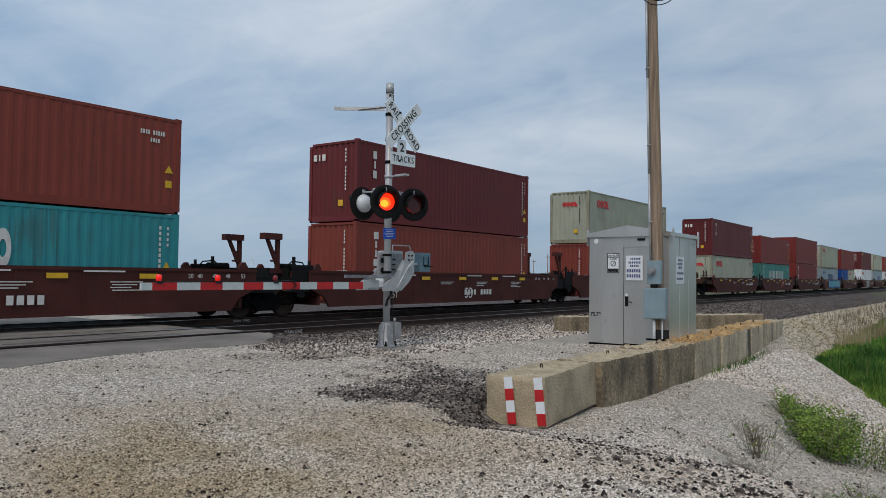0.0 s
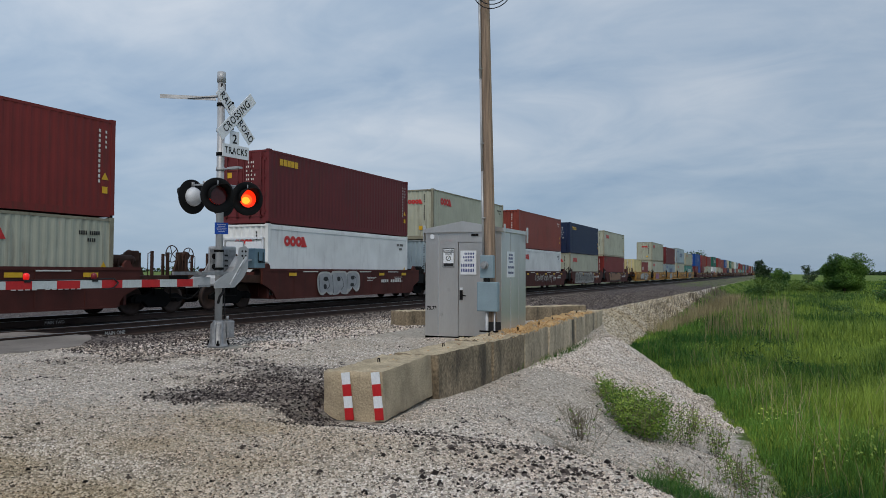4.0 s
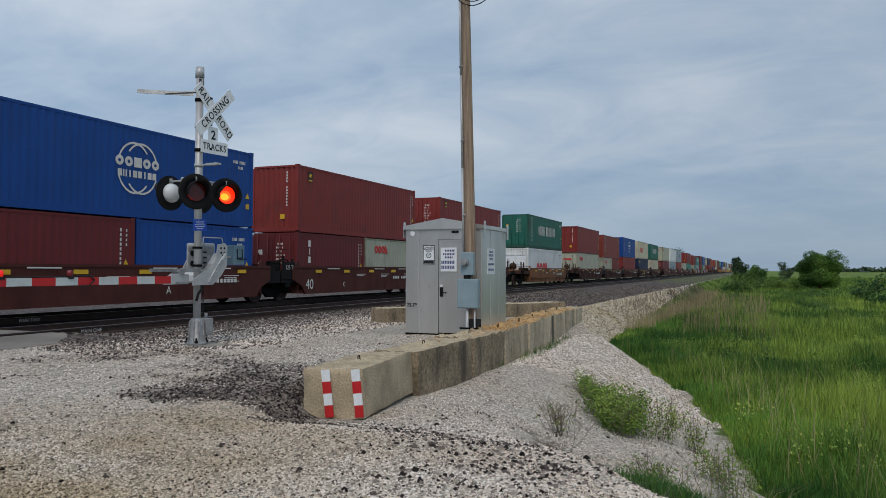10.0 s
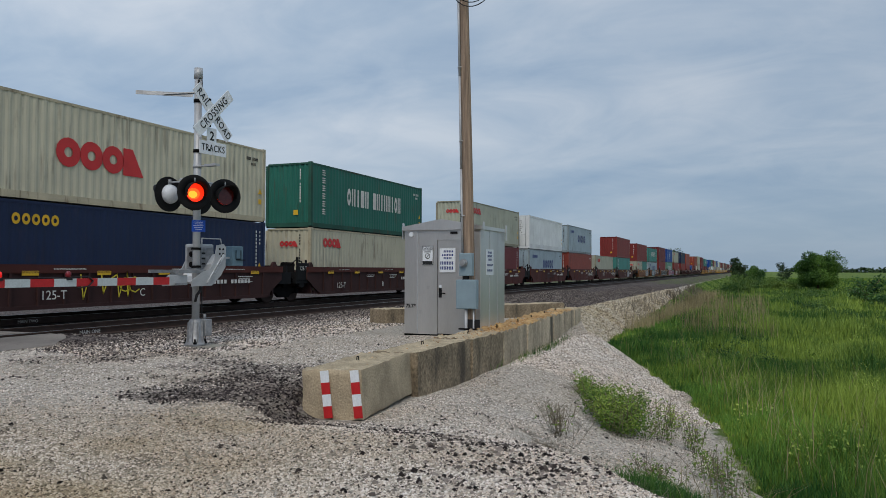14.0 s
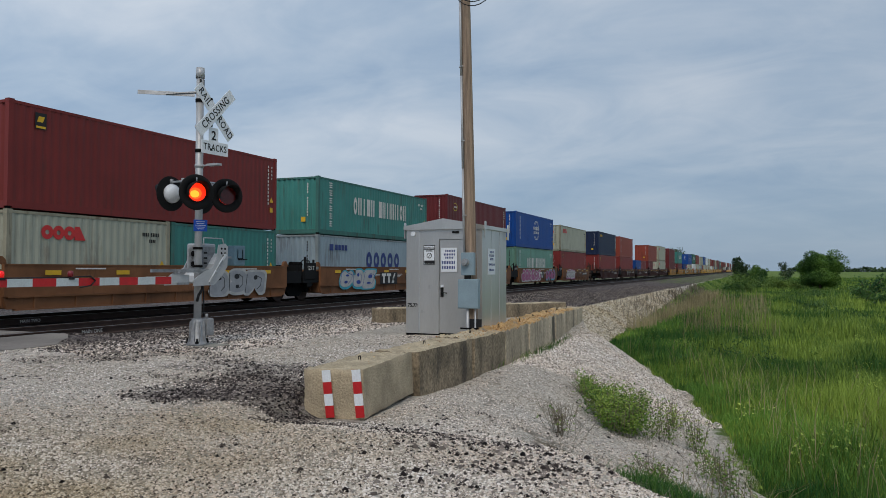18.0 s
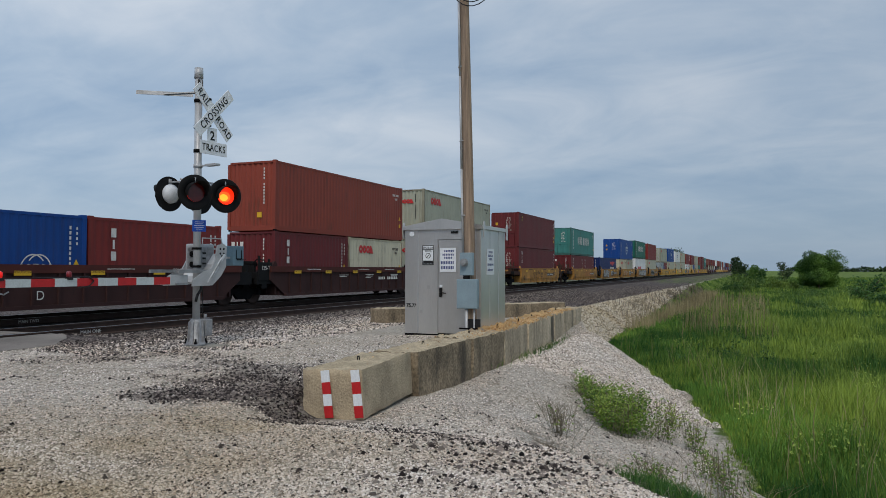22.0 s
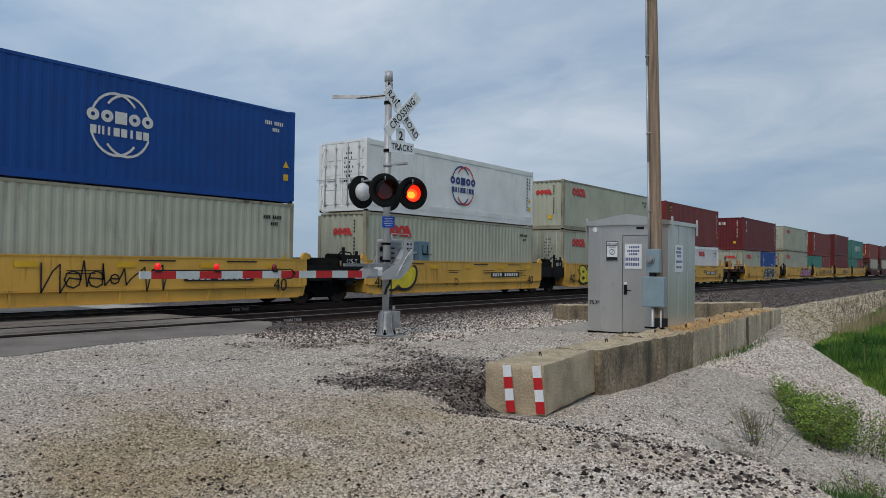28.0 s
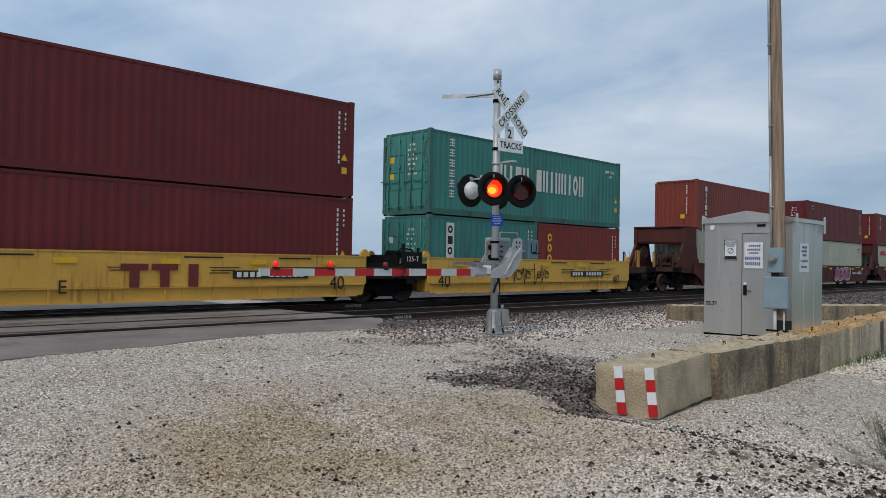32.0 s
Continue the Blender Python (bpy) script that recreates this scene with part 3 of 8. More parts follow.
track_one = make_track("railway_track", TRACK_ONE, "straight near railway track on timber ties in ballast")
track_two = make_track("railway_track", TRACK_TWO, "straight far railway track under the moving train")
for words, x, yc, tr in (("MAIN ONE", 13.35, TRACK_ONE, track_one), ("MAIN TWO", 15.2, TRACK_TWO, track_two)):
    text_part("lettering", words, 0.125, M_PLATE_W, tr, Matrix.Translation((x, yc - 0.7547 - 0.016, -0.098)) @ FRONT, "white stencilled track name", 0.001)


def road_edge(x):
    """The ragged near edge of the asphalt."""
    return np.interp(x, [0, 2.4, 3.6, 4.68, 5.53, 6.3, 7.08, 8.1, 9.23, 10.42, 11.0, 11.56, 12.2], [11.2, 11.5, 11.7, 11.9, 11.95, 12.2, 12.39, 12.54, 12.29, 12.31, 12.8, 13.26, 14.1])


def make_crossing():
    """The road surface between and beside the rails, with the gaps for the wheels."""
    road = thing("road", "worn grey asphalt level crossing with flangeway gaps", "road", kind="structure")
    rnd = random.Random(9)

    def plate(pts, z1):
        bm = bmesh.new()
        a = [bm.verts.new((x, y, z1 + rnd.uniform(-0.006, 0.006))) for x, y in pts]
        b = [bm.verts.new((x, y, -0.30)) for x, y in pts]
        bm.faces.new(a)
        for i in range(len(a)):
            bm.faces.new((a[i], b[i], b[(i + 1) % len(a)], a[(i + 1) % len(a)]))
        bmesh.ops.recalc_face_normals(bm, faces=bm.faces)
        part("road_panel", bm, M_ASPHALT, road)

    def edge(x0, x1, y, n=14, j=0.12):
        return [(x0 + (x1 - x0) * i / n, y + rnd.uniform(-j, j)) for i in range(n + 1)]

    r1, r2 = TRACK_ONE, TRACK_TWO
    near = [(x, float(road_edge(x)) - 0.12 + rnd.uniform(-0.05, 0.05)) for x in np.linspace(1.5, 10.4, 24)] + [(11.0, 12.8), (11.56, 13.26), (12.1, 13.9), (12.2, r1 - 0.835), (1.5, r1 - 0.835)]
    plate(near, -0.045)
    for a, b, z in ((r1 - 0.67, r1 + 0.67, -0.02), (r1 + 0.835, r2 - 0.835, -0.05), (r2 - 0.67, r2 + 0.67, -0.02), (r2 + 0.835, 25.5, -0.05)):
        plate(edge(1.5, 12.0, a, j=0.015) + edge(12.0, 1.5, b, j=0.015), z)
    # cracks and tar runs beside the rails
    for k in range(14):
        y = rnd.choice((r1 - 1.25, r1 - 0.95, r1 - 0.45, r1 + 0.4, r1 + 1.15, r1 + 1.8, r1 + 2.6, r2 - 1.2)) + rnd.uniform(-0.15, 0.15)
        z = -0.018 + 0.011 if abs(y - r1) < 0.67 else -0.035 + 0.002
        x, wd = rnd.uniform(3.0, 8.0), rnd.uniform(0.02, 0.07)
        n_ = rnd.randrange(5, 14)
        pts = [(x + i * 0.32, y + rnd.uniform(-0.07, 0.07)) for i in range(n_) if x + i * 0.32 < 11.8]
        bm = bmesh.new()
        rows = [(bm.verts.new((px_, py_ - wd * rnd.uniform(0.4, 1), z)), bm.verts.new((px_, py_ + wd * rnd.uniform(0.4, 1), z))) for px_, py_ in pts]
        for a, b in zip(rows, rows[1:]):
            bm.faces.new((a[0], b[0], b[1], a[1]))
        part("tar_seam", bm, M_TAR, road, "dark cracked tar seam")
    return road


make_crossing()


# ---- concrete block wall round the signal house ----
def concrete_block(length, seed, width=0.76, height=0.62, stained=0, crumble=0.0):
    ob = thing("concrete_block", "weathered grey concrete barrier block with a crumbling top", "concrete block", "blocks of the low wall")
    bm = bmesh.new()
    bmesh.ops.create_cube(bm, size=1)
    bmesh.ops.scale(bm, vec=(length, width, height), verts=bm.verts)
    bmesh.ops.subdivide_edges(bm, edges=bm.edges[:], cuts=13, use_grid_fill=True)
    half = (length / 2, width / 2, height / 2)
    for e_ in bm.edges:
        if all(sum(abs(abs(c) - h) < 1e-4 for c, h in zip(v.co, half)) >= 2 for v in e_.verts):
            e_.smooth = False
    for v in bm.verts:
        p = v.co
        edge_ = sum(abs(abs(c) - h) < 1e-4 for c, h in zip(p, (length / 2, width / 2, height / 2)))
        top = p.z > height / 2 - 1e-3
        nz = noise.noise(Vector((p.x * 3 + seed * 7, p.y * 3, p.z * 3)))
        n2 = noise.noise(Vector((p.x * 9 + seed * 3, p.y * 9, p.z * 9)))
        d = Vector(p).normalized()
        n3 = noise.noise(Vector((p.x * 24 + seed, p.y * 24, p.z * 24)))
        p += d * (0.014 * nz + 0.009 * n2 + 0.007 * n3)
        if edge_ >= 2:
            p -= d * (0.006 + 0.035 * max(0, nz) + 0.03 * max(0, n2))
        if top:
            rim = 1 if edge_ >= 2 else 0
            p.z += (0.022 * n2 + 0.02 * n3) * (1 + 1.6 * crumble) + (0.02 * crumble * nz if rim else (-0.012 + 0.03 * nz) * (1 + 2 * crumble))
        v.co = p
    for f in bm.faces:
        f.smooth = True
        f.material_index = 1 if f.normal.z > 0.6 else 0
    body = part("block_body", bm, [{0: M_CONC, 1: M_CONCDARK, 2: M_CONCGREY}[int(stained)], M_CONCTOP if crumble > 0.5 else M_CONCDUST], ob)
    body.location = (0, 0, height / 2)
    bm = bmesh.new()
    tube(bm, [Vector((-0.05, 0.05, height - 0.03)), Vector((-0.03, 0.05, height + 0.05)), Vector((0.03, 0.05, height + 0.05)), Vector((0.05, 0.05, height - 0.03))], 0.008)
    part("lifting_loop", bm, M_IRON, ob, "rusty lifting loop")
    return ob


bx = 8.08
lens = [2.28, 2.33, 2.0, 2.0, 1.75, 1.7, 1.75, 1.6, 1.3]
for i, L_ in enumerate(lens):
    x0, x1 = bx, bx + L_
    yc0, yc1 = (np.interp(v, [8, 10, 12.4, 15, 17.5, 21, 25], [4.84, 5.05, 5.08, 5.11, 5.26, 5.54, 5.72]) for v in (x0, x1))
    ob = concrete_block(L_ - 0.05, 40 + i, stained=(0, 1, 1, 2, 2, 2, 2, 2, 2)[i], crumble=(0, 0, 0.4, 1, 1, 1, 1, 0.8, 0.2)[i], height=0.62 if i == 0 else 0.76, width=0.79 if i == 0 else 0.76)
    ob.matrix_basis = pose((x0 + x1) / 2, (yc0 + yc1) / 2 + (0.05 if i == 0 else 0), (-0.47 if i == 0 else -0.61) + 0.003 * i, (-2.6, -1.0, 0.8, -0.6, 1.0, -0.8, 0.5, -0.5, 0.6)[i], (0.6, -0.4, 0.5, -0.3, 0.4, -0.5, 0.3, 0.2, 0)[i], math.degrees(math.atan2(yc1 - yc0, x1 - x0)) + (4 if i == 0 else (0.8, -0.9, 1.0, -0.6)[i % 4]))
    if i == 0:
        for k, yy in enumerate((0.06, -0.33)):
            for j in range(4):
                bm = bmesh.new()
                box(bm, -0.012, 0.0, -0.055, 0.055, 0, 0.145)
                o = part("tape_band", bm, M_REDTAPE if j % 2 == 0 else M_WHITE, ob, "red reflective band" if j % 2 == 0 else "white reflective band")
                z_ = 0.03 + 0.145 * j
                o.matrix_basis = pose(-(L_ - 0.05) / 2 - 0.016, yy + 0.07 * (z_ - 0.3), z_, -4)
    bx = x1
for i, (xa, ya, rz, L_) in enumerate(((19.05, 9.1, -28, 1.7), (20.7, 8.2, -28, 1.8), (22.4, 7.3, -28, 1.9), (23.9, 6.5, -28, 1.6))):
    ob = concrete_block(L_, 60 + i, stained=1, height=0.66)
    ob.matrix_basis = pose(xa, ya, -0.33, 0, 0, rz)


# ---- the train ----
CW = 2.438
CACHE = {}


def cached(name, key, build, mats, parent, label=""):
    """A part whose mesh is shared by all parts with the same key."""
    if key not in CACHE:
        bm = bmesh.new()
        build(bm)
        me = bpy.data.meshes.new(name)
        bm.to_mesh(me); bm.free()
        for m in (mats if isinstance(mats, (list, tuple)) else (mats,)):
            me.materials.append(m)
        CACHE[key] = me
    ob = new(name, CACHE[key])
    ob.parent = parent
    return tagged(ob, label=label) if label else ob


def corrugation(length, pitch=0.28, depth=0.018):
    """Distances along a sheet of trapezoid corrugations, each with its depth."""
    k = max(1, round(length / pitch))
    pitch = length / k
    pts = [((i + f) * pitch, d) for i in range(k) for f, d in ((0, 0), (0.26, 0), (0.5, depth), (0.76, depth))]
    return pts + [(length, 0)]


def build_body(L, H, doors, flat=False, depth=0.016):
    """The walls, roof and floor of a box as one closed shell."""
    def go(bm):
        h = CW / 2
        rib = (0.62, 0.0025) if flat else (0.28, depth)
        side = corrugation(L - 0.28, *rib)
        end = corrugation(CW - 0.24, 0.28, 0.018)
        front = [(0, 0.04), (CW - 0.24, 0.04)] if doors else corrugation(CW - 0.24, 0.27, 0.05)
        loop = [(0.14 + a, -h + 0.012 + d) for a, d in side] + [(L - 0.03 - d, -h + 0.12 + a) for a, d in end]
        loop += [(L - 0.14 - a, h - 0.012 - d) for a, d in side] + [(0.03 + d, h - 0.12 - a) for a, d in front]
        lo = [bm.verts.new((x, y, 0.12)) for x, y in loop]
        hi = [bm.verts.new((x, y, H - 0.06)) for x, y in loop]
        for i in range(len(loop)):
            k = (i + 1) % len(loop)
            bm.faces.new((lo[i], lo[k], hi[k], hi[i]))
        bm.faces.new(hi)
        bm.faces.new(lo[::-1])
    return go


def build_frame(L, H, drop=0.03, flat=False):
    def go(bm):
        h = CW / 2
        if flat:
            for z0, z1 in ((0.15, 0.36), (H - 0.22, H - 0.11)):
                box(bm, 0.15, L - 0.15, -h - 0.004, -h + 0.02, z0, z1)
        for x in (0.0, L - 0.15):
            for y in (-h, h - 0.14):
                box(bm, x, x + 0.15, y, y + 0.14, 0.118, H - 0.118)
        for z0, z1 in ((drop, 0.15), (H - 0.11, H - 0.03)):
            for y in (-h + 0.004, h - 0.064):
                box(bm, 0.15, L - 0.15, y, y + 0.06, z0, z1)
            for x in (0.01, L - 0.09):
                box(bm, x, x + 0.08, -h + 0.14, h - 0.14, z0, z1)
    return go


def build_cooling_unit(bm):
    """A shallow machine panel on the front end, with its frame and hatches."""
    for y0, y1, z0, z1, d in ((-1.0, 1.0, 0.25, 0.38, 0.05), (-1.0, -0.92, 0.38, 2.35, 0.05), (0.92, 1.0, 0.38, 2.35, 0.05), (-1.0, 1.0, 2.27, 2.35, 0.05), (-0.92, 0.92, 1.25, 1.33, 0.04), (-0.88, -0.1, 1.45, 2.18, 0.025), (0.02, 0.86, 1.45, 2.18, 0.025), (-0.3, -0.24, 0.38, 1.25, 0.04)):
        box(bm, -d, 0.02, y0, y1, z0, z1)


def build_unit_grille(bm):
    for z in np.arange(0.50, 1.16, 0.09):
        box(bm, -0.016, 0.02, 0.05, 0.84, float(z), float(z) + 0.055)
    cyl(bm, (-0.018, -0.6, 0.82), (0.02, -0.6, 0.82), 0.27, n=24)
    box(bm, -0.014, 0.02, -0.84, -0.36, 0.42, 0.50)


def build_casting(bm):
    box(bm, 0, 0.178, 0, 0.162, 0, 0.118)


def build_door(H, k):
    def go(bm):
        y0 = -CW / 2 + 0.15 if k == 0 else 0.01
        y1 = -0.01 if k == 0 else CW / 2 - 0.15
        box(bm, 0.02, 0.07, y0, y1, 0.15, H - 0.12)
        rows = 4
        for i in range(rows):
            za = 0.2 + (H - 0.40) * i / rows
            zb = 0.2 + (H - 0.40) * (i + 1) / rows - 0.07
            box(bm, 0.0, 0.02, y0 + 0.07, y1 - 0.07, za, zb)
        for j in range(4):
            z = 0.35 + (H - 0.8) * j / 3
            e_ = y0 if k == 0 else y1 - 0.06
            box(bm, -0.02, 0.03, e_ - 0.02, e_ + 0.08, z, z + 0.11)
    return go


def build_rod(H):
    def go(bm):
        cyl(bm, (-0.045, 0, 0.12), (-0.045, 0, H - 0.10), 0.020, n=6)
        for z in (0.2, 0.9, 1.6, H - 0.35):
            box(bm, -0.06, 0.01, -0.045, 0.045, z, z + 0.07)
        box(bm, -0.075, -0.05, -0.02, 0.42, 1.12, 1.16)
    return go


def blocks(bm, x, z, n, w, h, gap, y, lean=0.0, kinds=""):
    """A row of plain letter-sized shapes, each in a mesh of its own when given a list."""
    sink = bm
    for i in range(n):
        if isinstance(sink, list):
            sink.append(bmesh.new())
            bm = sink[-1]
        k = kinds[i % len(kinds)] if kinds else "b"
        a = x + i * (w + gap)
        if k == "o":
            ring_plate(bm, a + w / 2, z + h / 2, h / 2, h * 0.22, y, 14, sx=w / h)
        elif k == "c":
            ring_plate(bm, a + w / 2, z + h / 2, h / 2, h * 0.22, y, 14, 50, 310, sx=w / h)
        elif k == "l":
            quad(bm, a, a + w * 0.34, z, z + h, y)
            quad(bm, a + w * 0.34, a + w, z, z + h * 0.24, y)
        elif k == "n":
            quad(bm, a, a + w * 0.32, z, z + h, y, 0, lean)
            quad(bm, a + w * 0.68, a + w, z, z + h, y, 0, lean)
            quad(bm, a + w * 0.32, a + w * 0.68, z + h * 0.38, z + h * 0.64, y, 0, lean * 0.3)
        elif k == "t":
            quad(bm, a, a + w, z + h * 0.72, z + h, y)
            quad(bm, a + w * 0.32, a + w * 0.68, z, z + h * 0.72, y)
        elif k == "y":
            quad(bm, a, a + w * 0.30, z, z + h, y, 0, w * 0.55)
            quad(bm, a + w * 0.30, a + w * 0.60, z, z + h * 0.5, y, 0, -w * 0.1)
        elif k == "q":
            ring_plate(bm, a + w / 2, z + h / 2, h / 2, h * 0.17, y, 16, sx=w / h)
        elif k == "w":
            bm.faces.new([bm.verts.new(c) for c in ((a, y, z), (a + w, y, z), (a + w * 0.45, y, z + h), (a, y, z + h))])
        elif k == "v":
            quad(bm, a, a + w * 0.36, z, z + h, y, 0, lean)
            quad(bm, a + w * 0.64, a + w, z, z + h, y, 0, lean)
        elif k == "k":
            for f0 in (0.0, 0.38, 0.76):
                quad(bm, a, a + w, z + h * f0, z + h * (f0 + 0.15), y)
            quad(bm, a + w * 0.42, a + w * 0.58, z, z + h, y - 0.001)
        elif k == "i":
            quad(bm, a + w * 0.3, a + w * 0.7, z, z + h, y, 0, lean)
        else:
            quad(bm, a, a + w, z, z + h, y, 0, lean)


def logo_parts(ob, kind, L, H, end_too, number_mat):
    """The painted marks on the near side and the near end; trade marks as plain shapes in their colours."""
    y = -CW / 2 - 0.006

    def put(name, key, build, mat, label=""):
        if name == "trade_mark" and key not in ("globe", "navyglobe", "lowglobe", "ovalmark", "wing"):
            full = ("letters", key, round(L, 1), round(H, 1))
            if full not in CACHE:
                sink = []
                build(sink)
                CACHE[full] = []
                for b_ in sink:
                    me = bpy.data.meshes.new("mark_shape")
                    b_.to_mesh(me); b_.free()
                    me.materials.append(mat)
                    CACHE[full].append(me)
            for me in CACHE[full]:
                part("mark_shape", me, None, ob)
            return None
        return cached(name, ("logo", key, round(L, 1), round(H, 1)), build, mat, ob, label)

    def on_end(o):
        o.matrix_basis = pose(0.008, 1.0, 0, 0, 0, -90)
        return o

    side = -CW / 2
    if kind == "rings":
        s = 0.43 if L > 8 else 0.40
        put("trade_mark", "rings", lambda bm: blocks(bm, 1.05, H * 0.70, 4, s * 0.98, s, -0.02, y, kinds="qqqw"), M_PLATE_R, "red ring-shaped trade mark")
    elif kind == "bigrings":
        put("trade_mark", "bigrings", lambda bm: blocks(bm, 2.6, 0.55, 4, 1.05, 1.05, -0.03, y, kinds="qqqw"), M_PLATE_R, "large red ring-shaped trade mark")
    elif kind == "toprings":
        put("trade_mark", "toprings", lambda bm: blocks(bm, 2.2, H * 0.34, 4, 0.86, 0.86, -0.03, y, kinds="qqqw"), M_PLATE_R, "red ring-shaped trade mark")
    elif kind == "longrow":
        def go(bm):
            blocks(bm, 3.25, H * 0.40, 5, 0.36, 0.86, 0.10, y, 0.0, "ovibv")
            blocks(bm, 5.95, H * 0.40, 8, 0.34, 0.86, 0.08, y, 0.0, "bvivviov")
            for i in range(6):
                blocks(bm, 0.95, H * 0.82 - i * 0.36, 1, 0.27, 0.27, 0, y, 0, "k")
        put("trade_mark", "longrow", go, M_PLATE_W, "large white letter-sized shapes")
    elif kind == "lowrow":
        put("trade_mark", "lowrow", lambda bm: blocks(bm, 1.5, 1.02, 13, 0.38, 0.95, 0.11, y, 0.0, "ovibvbviviivov"), M_PLATE_W, "large white letter-sized shapes")
    elif kind == "shortrow":
        put("trade_mark", "shortrow", lambda bm: blocks(bm, 0.9, 0.35, 10, 0.28, 0.75, 0.09, y, 0.0, "ovibvoiv"), M_PLATE_W, "white letter-sized shapes")
    elif kind == "ovals":
        def go(bm):
            blocks(bm, 4.6, H * 0.40, 5, 0.60, 0.84, 0.20, y, 0.0, "ooooo")
            quad(bm, 1.0, 1.35, H * 0.72, H * 0.72 + 0.3, y)
            blocks(bm, 1.5, H * 0.73, 4, 0.24, 0.26, 0.06, y)
        put("trade_mark", "ovals", go, M_PLATE_B, "navy letter-sized shapes")
    elif kind in ("globe", "navyglobe", "lowglobe"):
        def go(bm):
            cx, cz, r = (6.15, H * 0.53, 0.84) if kind != "lowglobe" else (min(L - 1.7, 4.6), H * 0.35, 0.5)
            ring_plate(bm, cx - r * 0.18, cz, r, r * 0.92, y, 28, 40, 158, sx=0.86)
            ring_plate(bm, cx - r * 0.18, cz, r, r * 0.92, y, 28, 202, 320, sx=0.86)
            if kind != "navyglobe":
                ring_plate(bm, cx + r * 0.18, cz, r, r * 0.92, y, 28, 22, 140, sx=0.86)
                ring_plate(bm, cx + r * 0.18, cz, r, r * 0.92, y, 28, 220, 338, sx=0.86)
            blocks(bm, cx - r * 1.12, cz + 0.03, 5, r * 0.40, r * 0.38, r * 0.055, y, 0.0, "qqbqq")
            blocks(bm, cx - r * 1.0, cz - r * 0.36, 8, r * 0.20, r * 0.26, r * 0.05, y, 0.0, "bvibbibb")
            if kind != "navyglobe":
                for i in range(6):
                    blocks(bm, 1.0, H * 0.78 - i * 0.33, 1, 0.25, 0.25, 0, y, 0, "k")
        put("trade_mark", kind, go, M_PLATE_B if kind == "navyglobe" else M_PLATE_W, "globe-shaped outline mark")
        if kind == "navyglobe":
            cx, cz, r = 6.15, H * 0.53, 0.84
            put("mark_arc", "redarc", lambda bm: (ring_plate(bm, cx + r * 0.18, cz, r, r * 0.92, y - 0.002, 28, 22, 140, sx=0.86), ring_plate(bm, cx + r * 0.18, cz, r, r * 0.92, y - 0.002, 28, 220, 338, sx=0.86)), M_PLATE_R, "red arcs of the globe mark")
            tagged(ob.children[-1], kind="stuff")
    elif kind == "upright":
        put("trade_mark", "upright", lambda bm: [blocks(bm, 0.85, H - 0.62 - i * 0.36, 1, 0.20, 0.28, 0, y, 0, k) for i, k in enumerate("bib")], M_PLATE_W, "white upright letter-sized shapes")
        if end_too:
            on_end(put("end_mark", "uprightend", lambda bm: blocks(bm, 0.0, H - 0.68, 3, 0.17, 0.24, 0.05, 0, 0, "bib"), M_PLATE_W, "white letter-sized shapes"))
    elif kind in ("column", "slant"):
        n_ = 6 if kind == "column" else 3
        sp = 0.33 if kind == "column" else 0.52
        put("trade_mark", kind, lambda bm: [blocks(bm, 0.95, H - 0.60 - i * sp, 1, 0.26, sp * 0.8, 0, y, 0.08 if kind == "slant" else 0, "biibob"[i]) for i in range(n_)], M_PLATE_W, "white upright letter-sized shapes")
    elif kind == "yellowrow":
        put("trade_mark", "yellowrow", lambda bm: blocks(bm, 0.85, H * 0.76, 5, 0.26, 0.32, 0.05, y, 0, "ooooo"), M_PLATE_Y, "yellow letter-sized shapes")
    elif kind == "badge":
        def go(bm):
            quad(bm, 0.80, 1.16, H * 0.76, H * 0.76 + 0.46, y)
        put("sticker", "badge", go, M_PLATE_K, "small black sticker")
        put("sticker_band", "badge2", lambda bm: (quad(bm, 0.85, 1.04, H * 0.76 + 0.20, H * 0.76 + 0.36, y - 0.004, 0, 0.06), quad(bm, 0.83, 1.13, H * 0.76 + 0.03, H * 0.76 + 0.09, y - 0.004)), M_PLATE_Y, "yellow slanted band")
    elif kind == "trio":
        put("trade_mark", "trio", lambda bm: blocks(bm, 0.7, H * 0.52, 3, 0.36, 0.55, 0.06, y, 0.04, "obi"), M_PLATE_W, "white letter-sized shapes")
    elif kind == "tallplate":
        put("plate", "tallplate", lambda bm: quad(bm, 0.85, 1.25, 0.5, H - 0.25, y), M_PLATE_W, "tall white plate")
        put("trade_mark", "tallplate2", lambda bm: [blocks(bm, 0.92, H - 0.62 - i * 0.38, 1, 0.25, 0.28, 0, y - 0.004, 0, "oboo"[i % 4]) for i in range(4)], M_PLATE_K, "black upright shapes")
    elif kind == "goldcolumn":
        put("trade_mark", "goldcolumn", lambda bm: [blocks(bm, 0.6, H - 0.75 - i * 0.42, 1, 0.30, 0.34, 0, y, 0, "ooo"[i]) for i in range(3)], M_PLATE_Y, "yellow upright shapes")
    elif kind == "ovalmark":
        put("trade_mark", "ovalmark", lambda bm: ring_plate(bm, 1.35, H * 0.74, 0.27, 0.23, y, 24, 200, 480, sx=1.4), GRAF[7], "pale oval outline mark")
        put("mark_bars", "ovalmark2", lambda bm: blocks(bm, 1.15, H * 0.72, 6, 0.07, 0.11, 0.02, y), M_PLATE_W)
    elif kind == "dot":
        put("sticker", "dot", lambda bm: ring_plate(bm, 1.05, H * 0.60, 0.19, 0.002, y, 20), M_PLATE_C, "round sky-blue sticker")
    elif kind == "yellowbars":
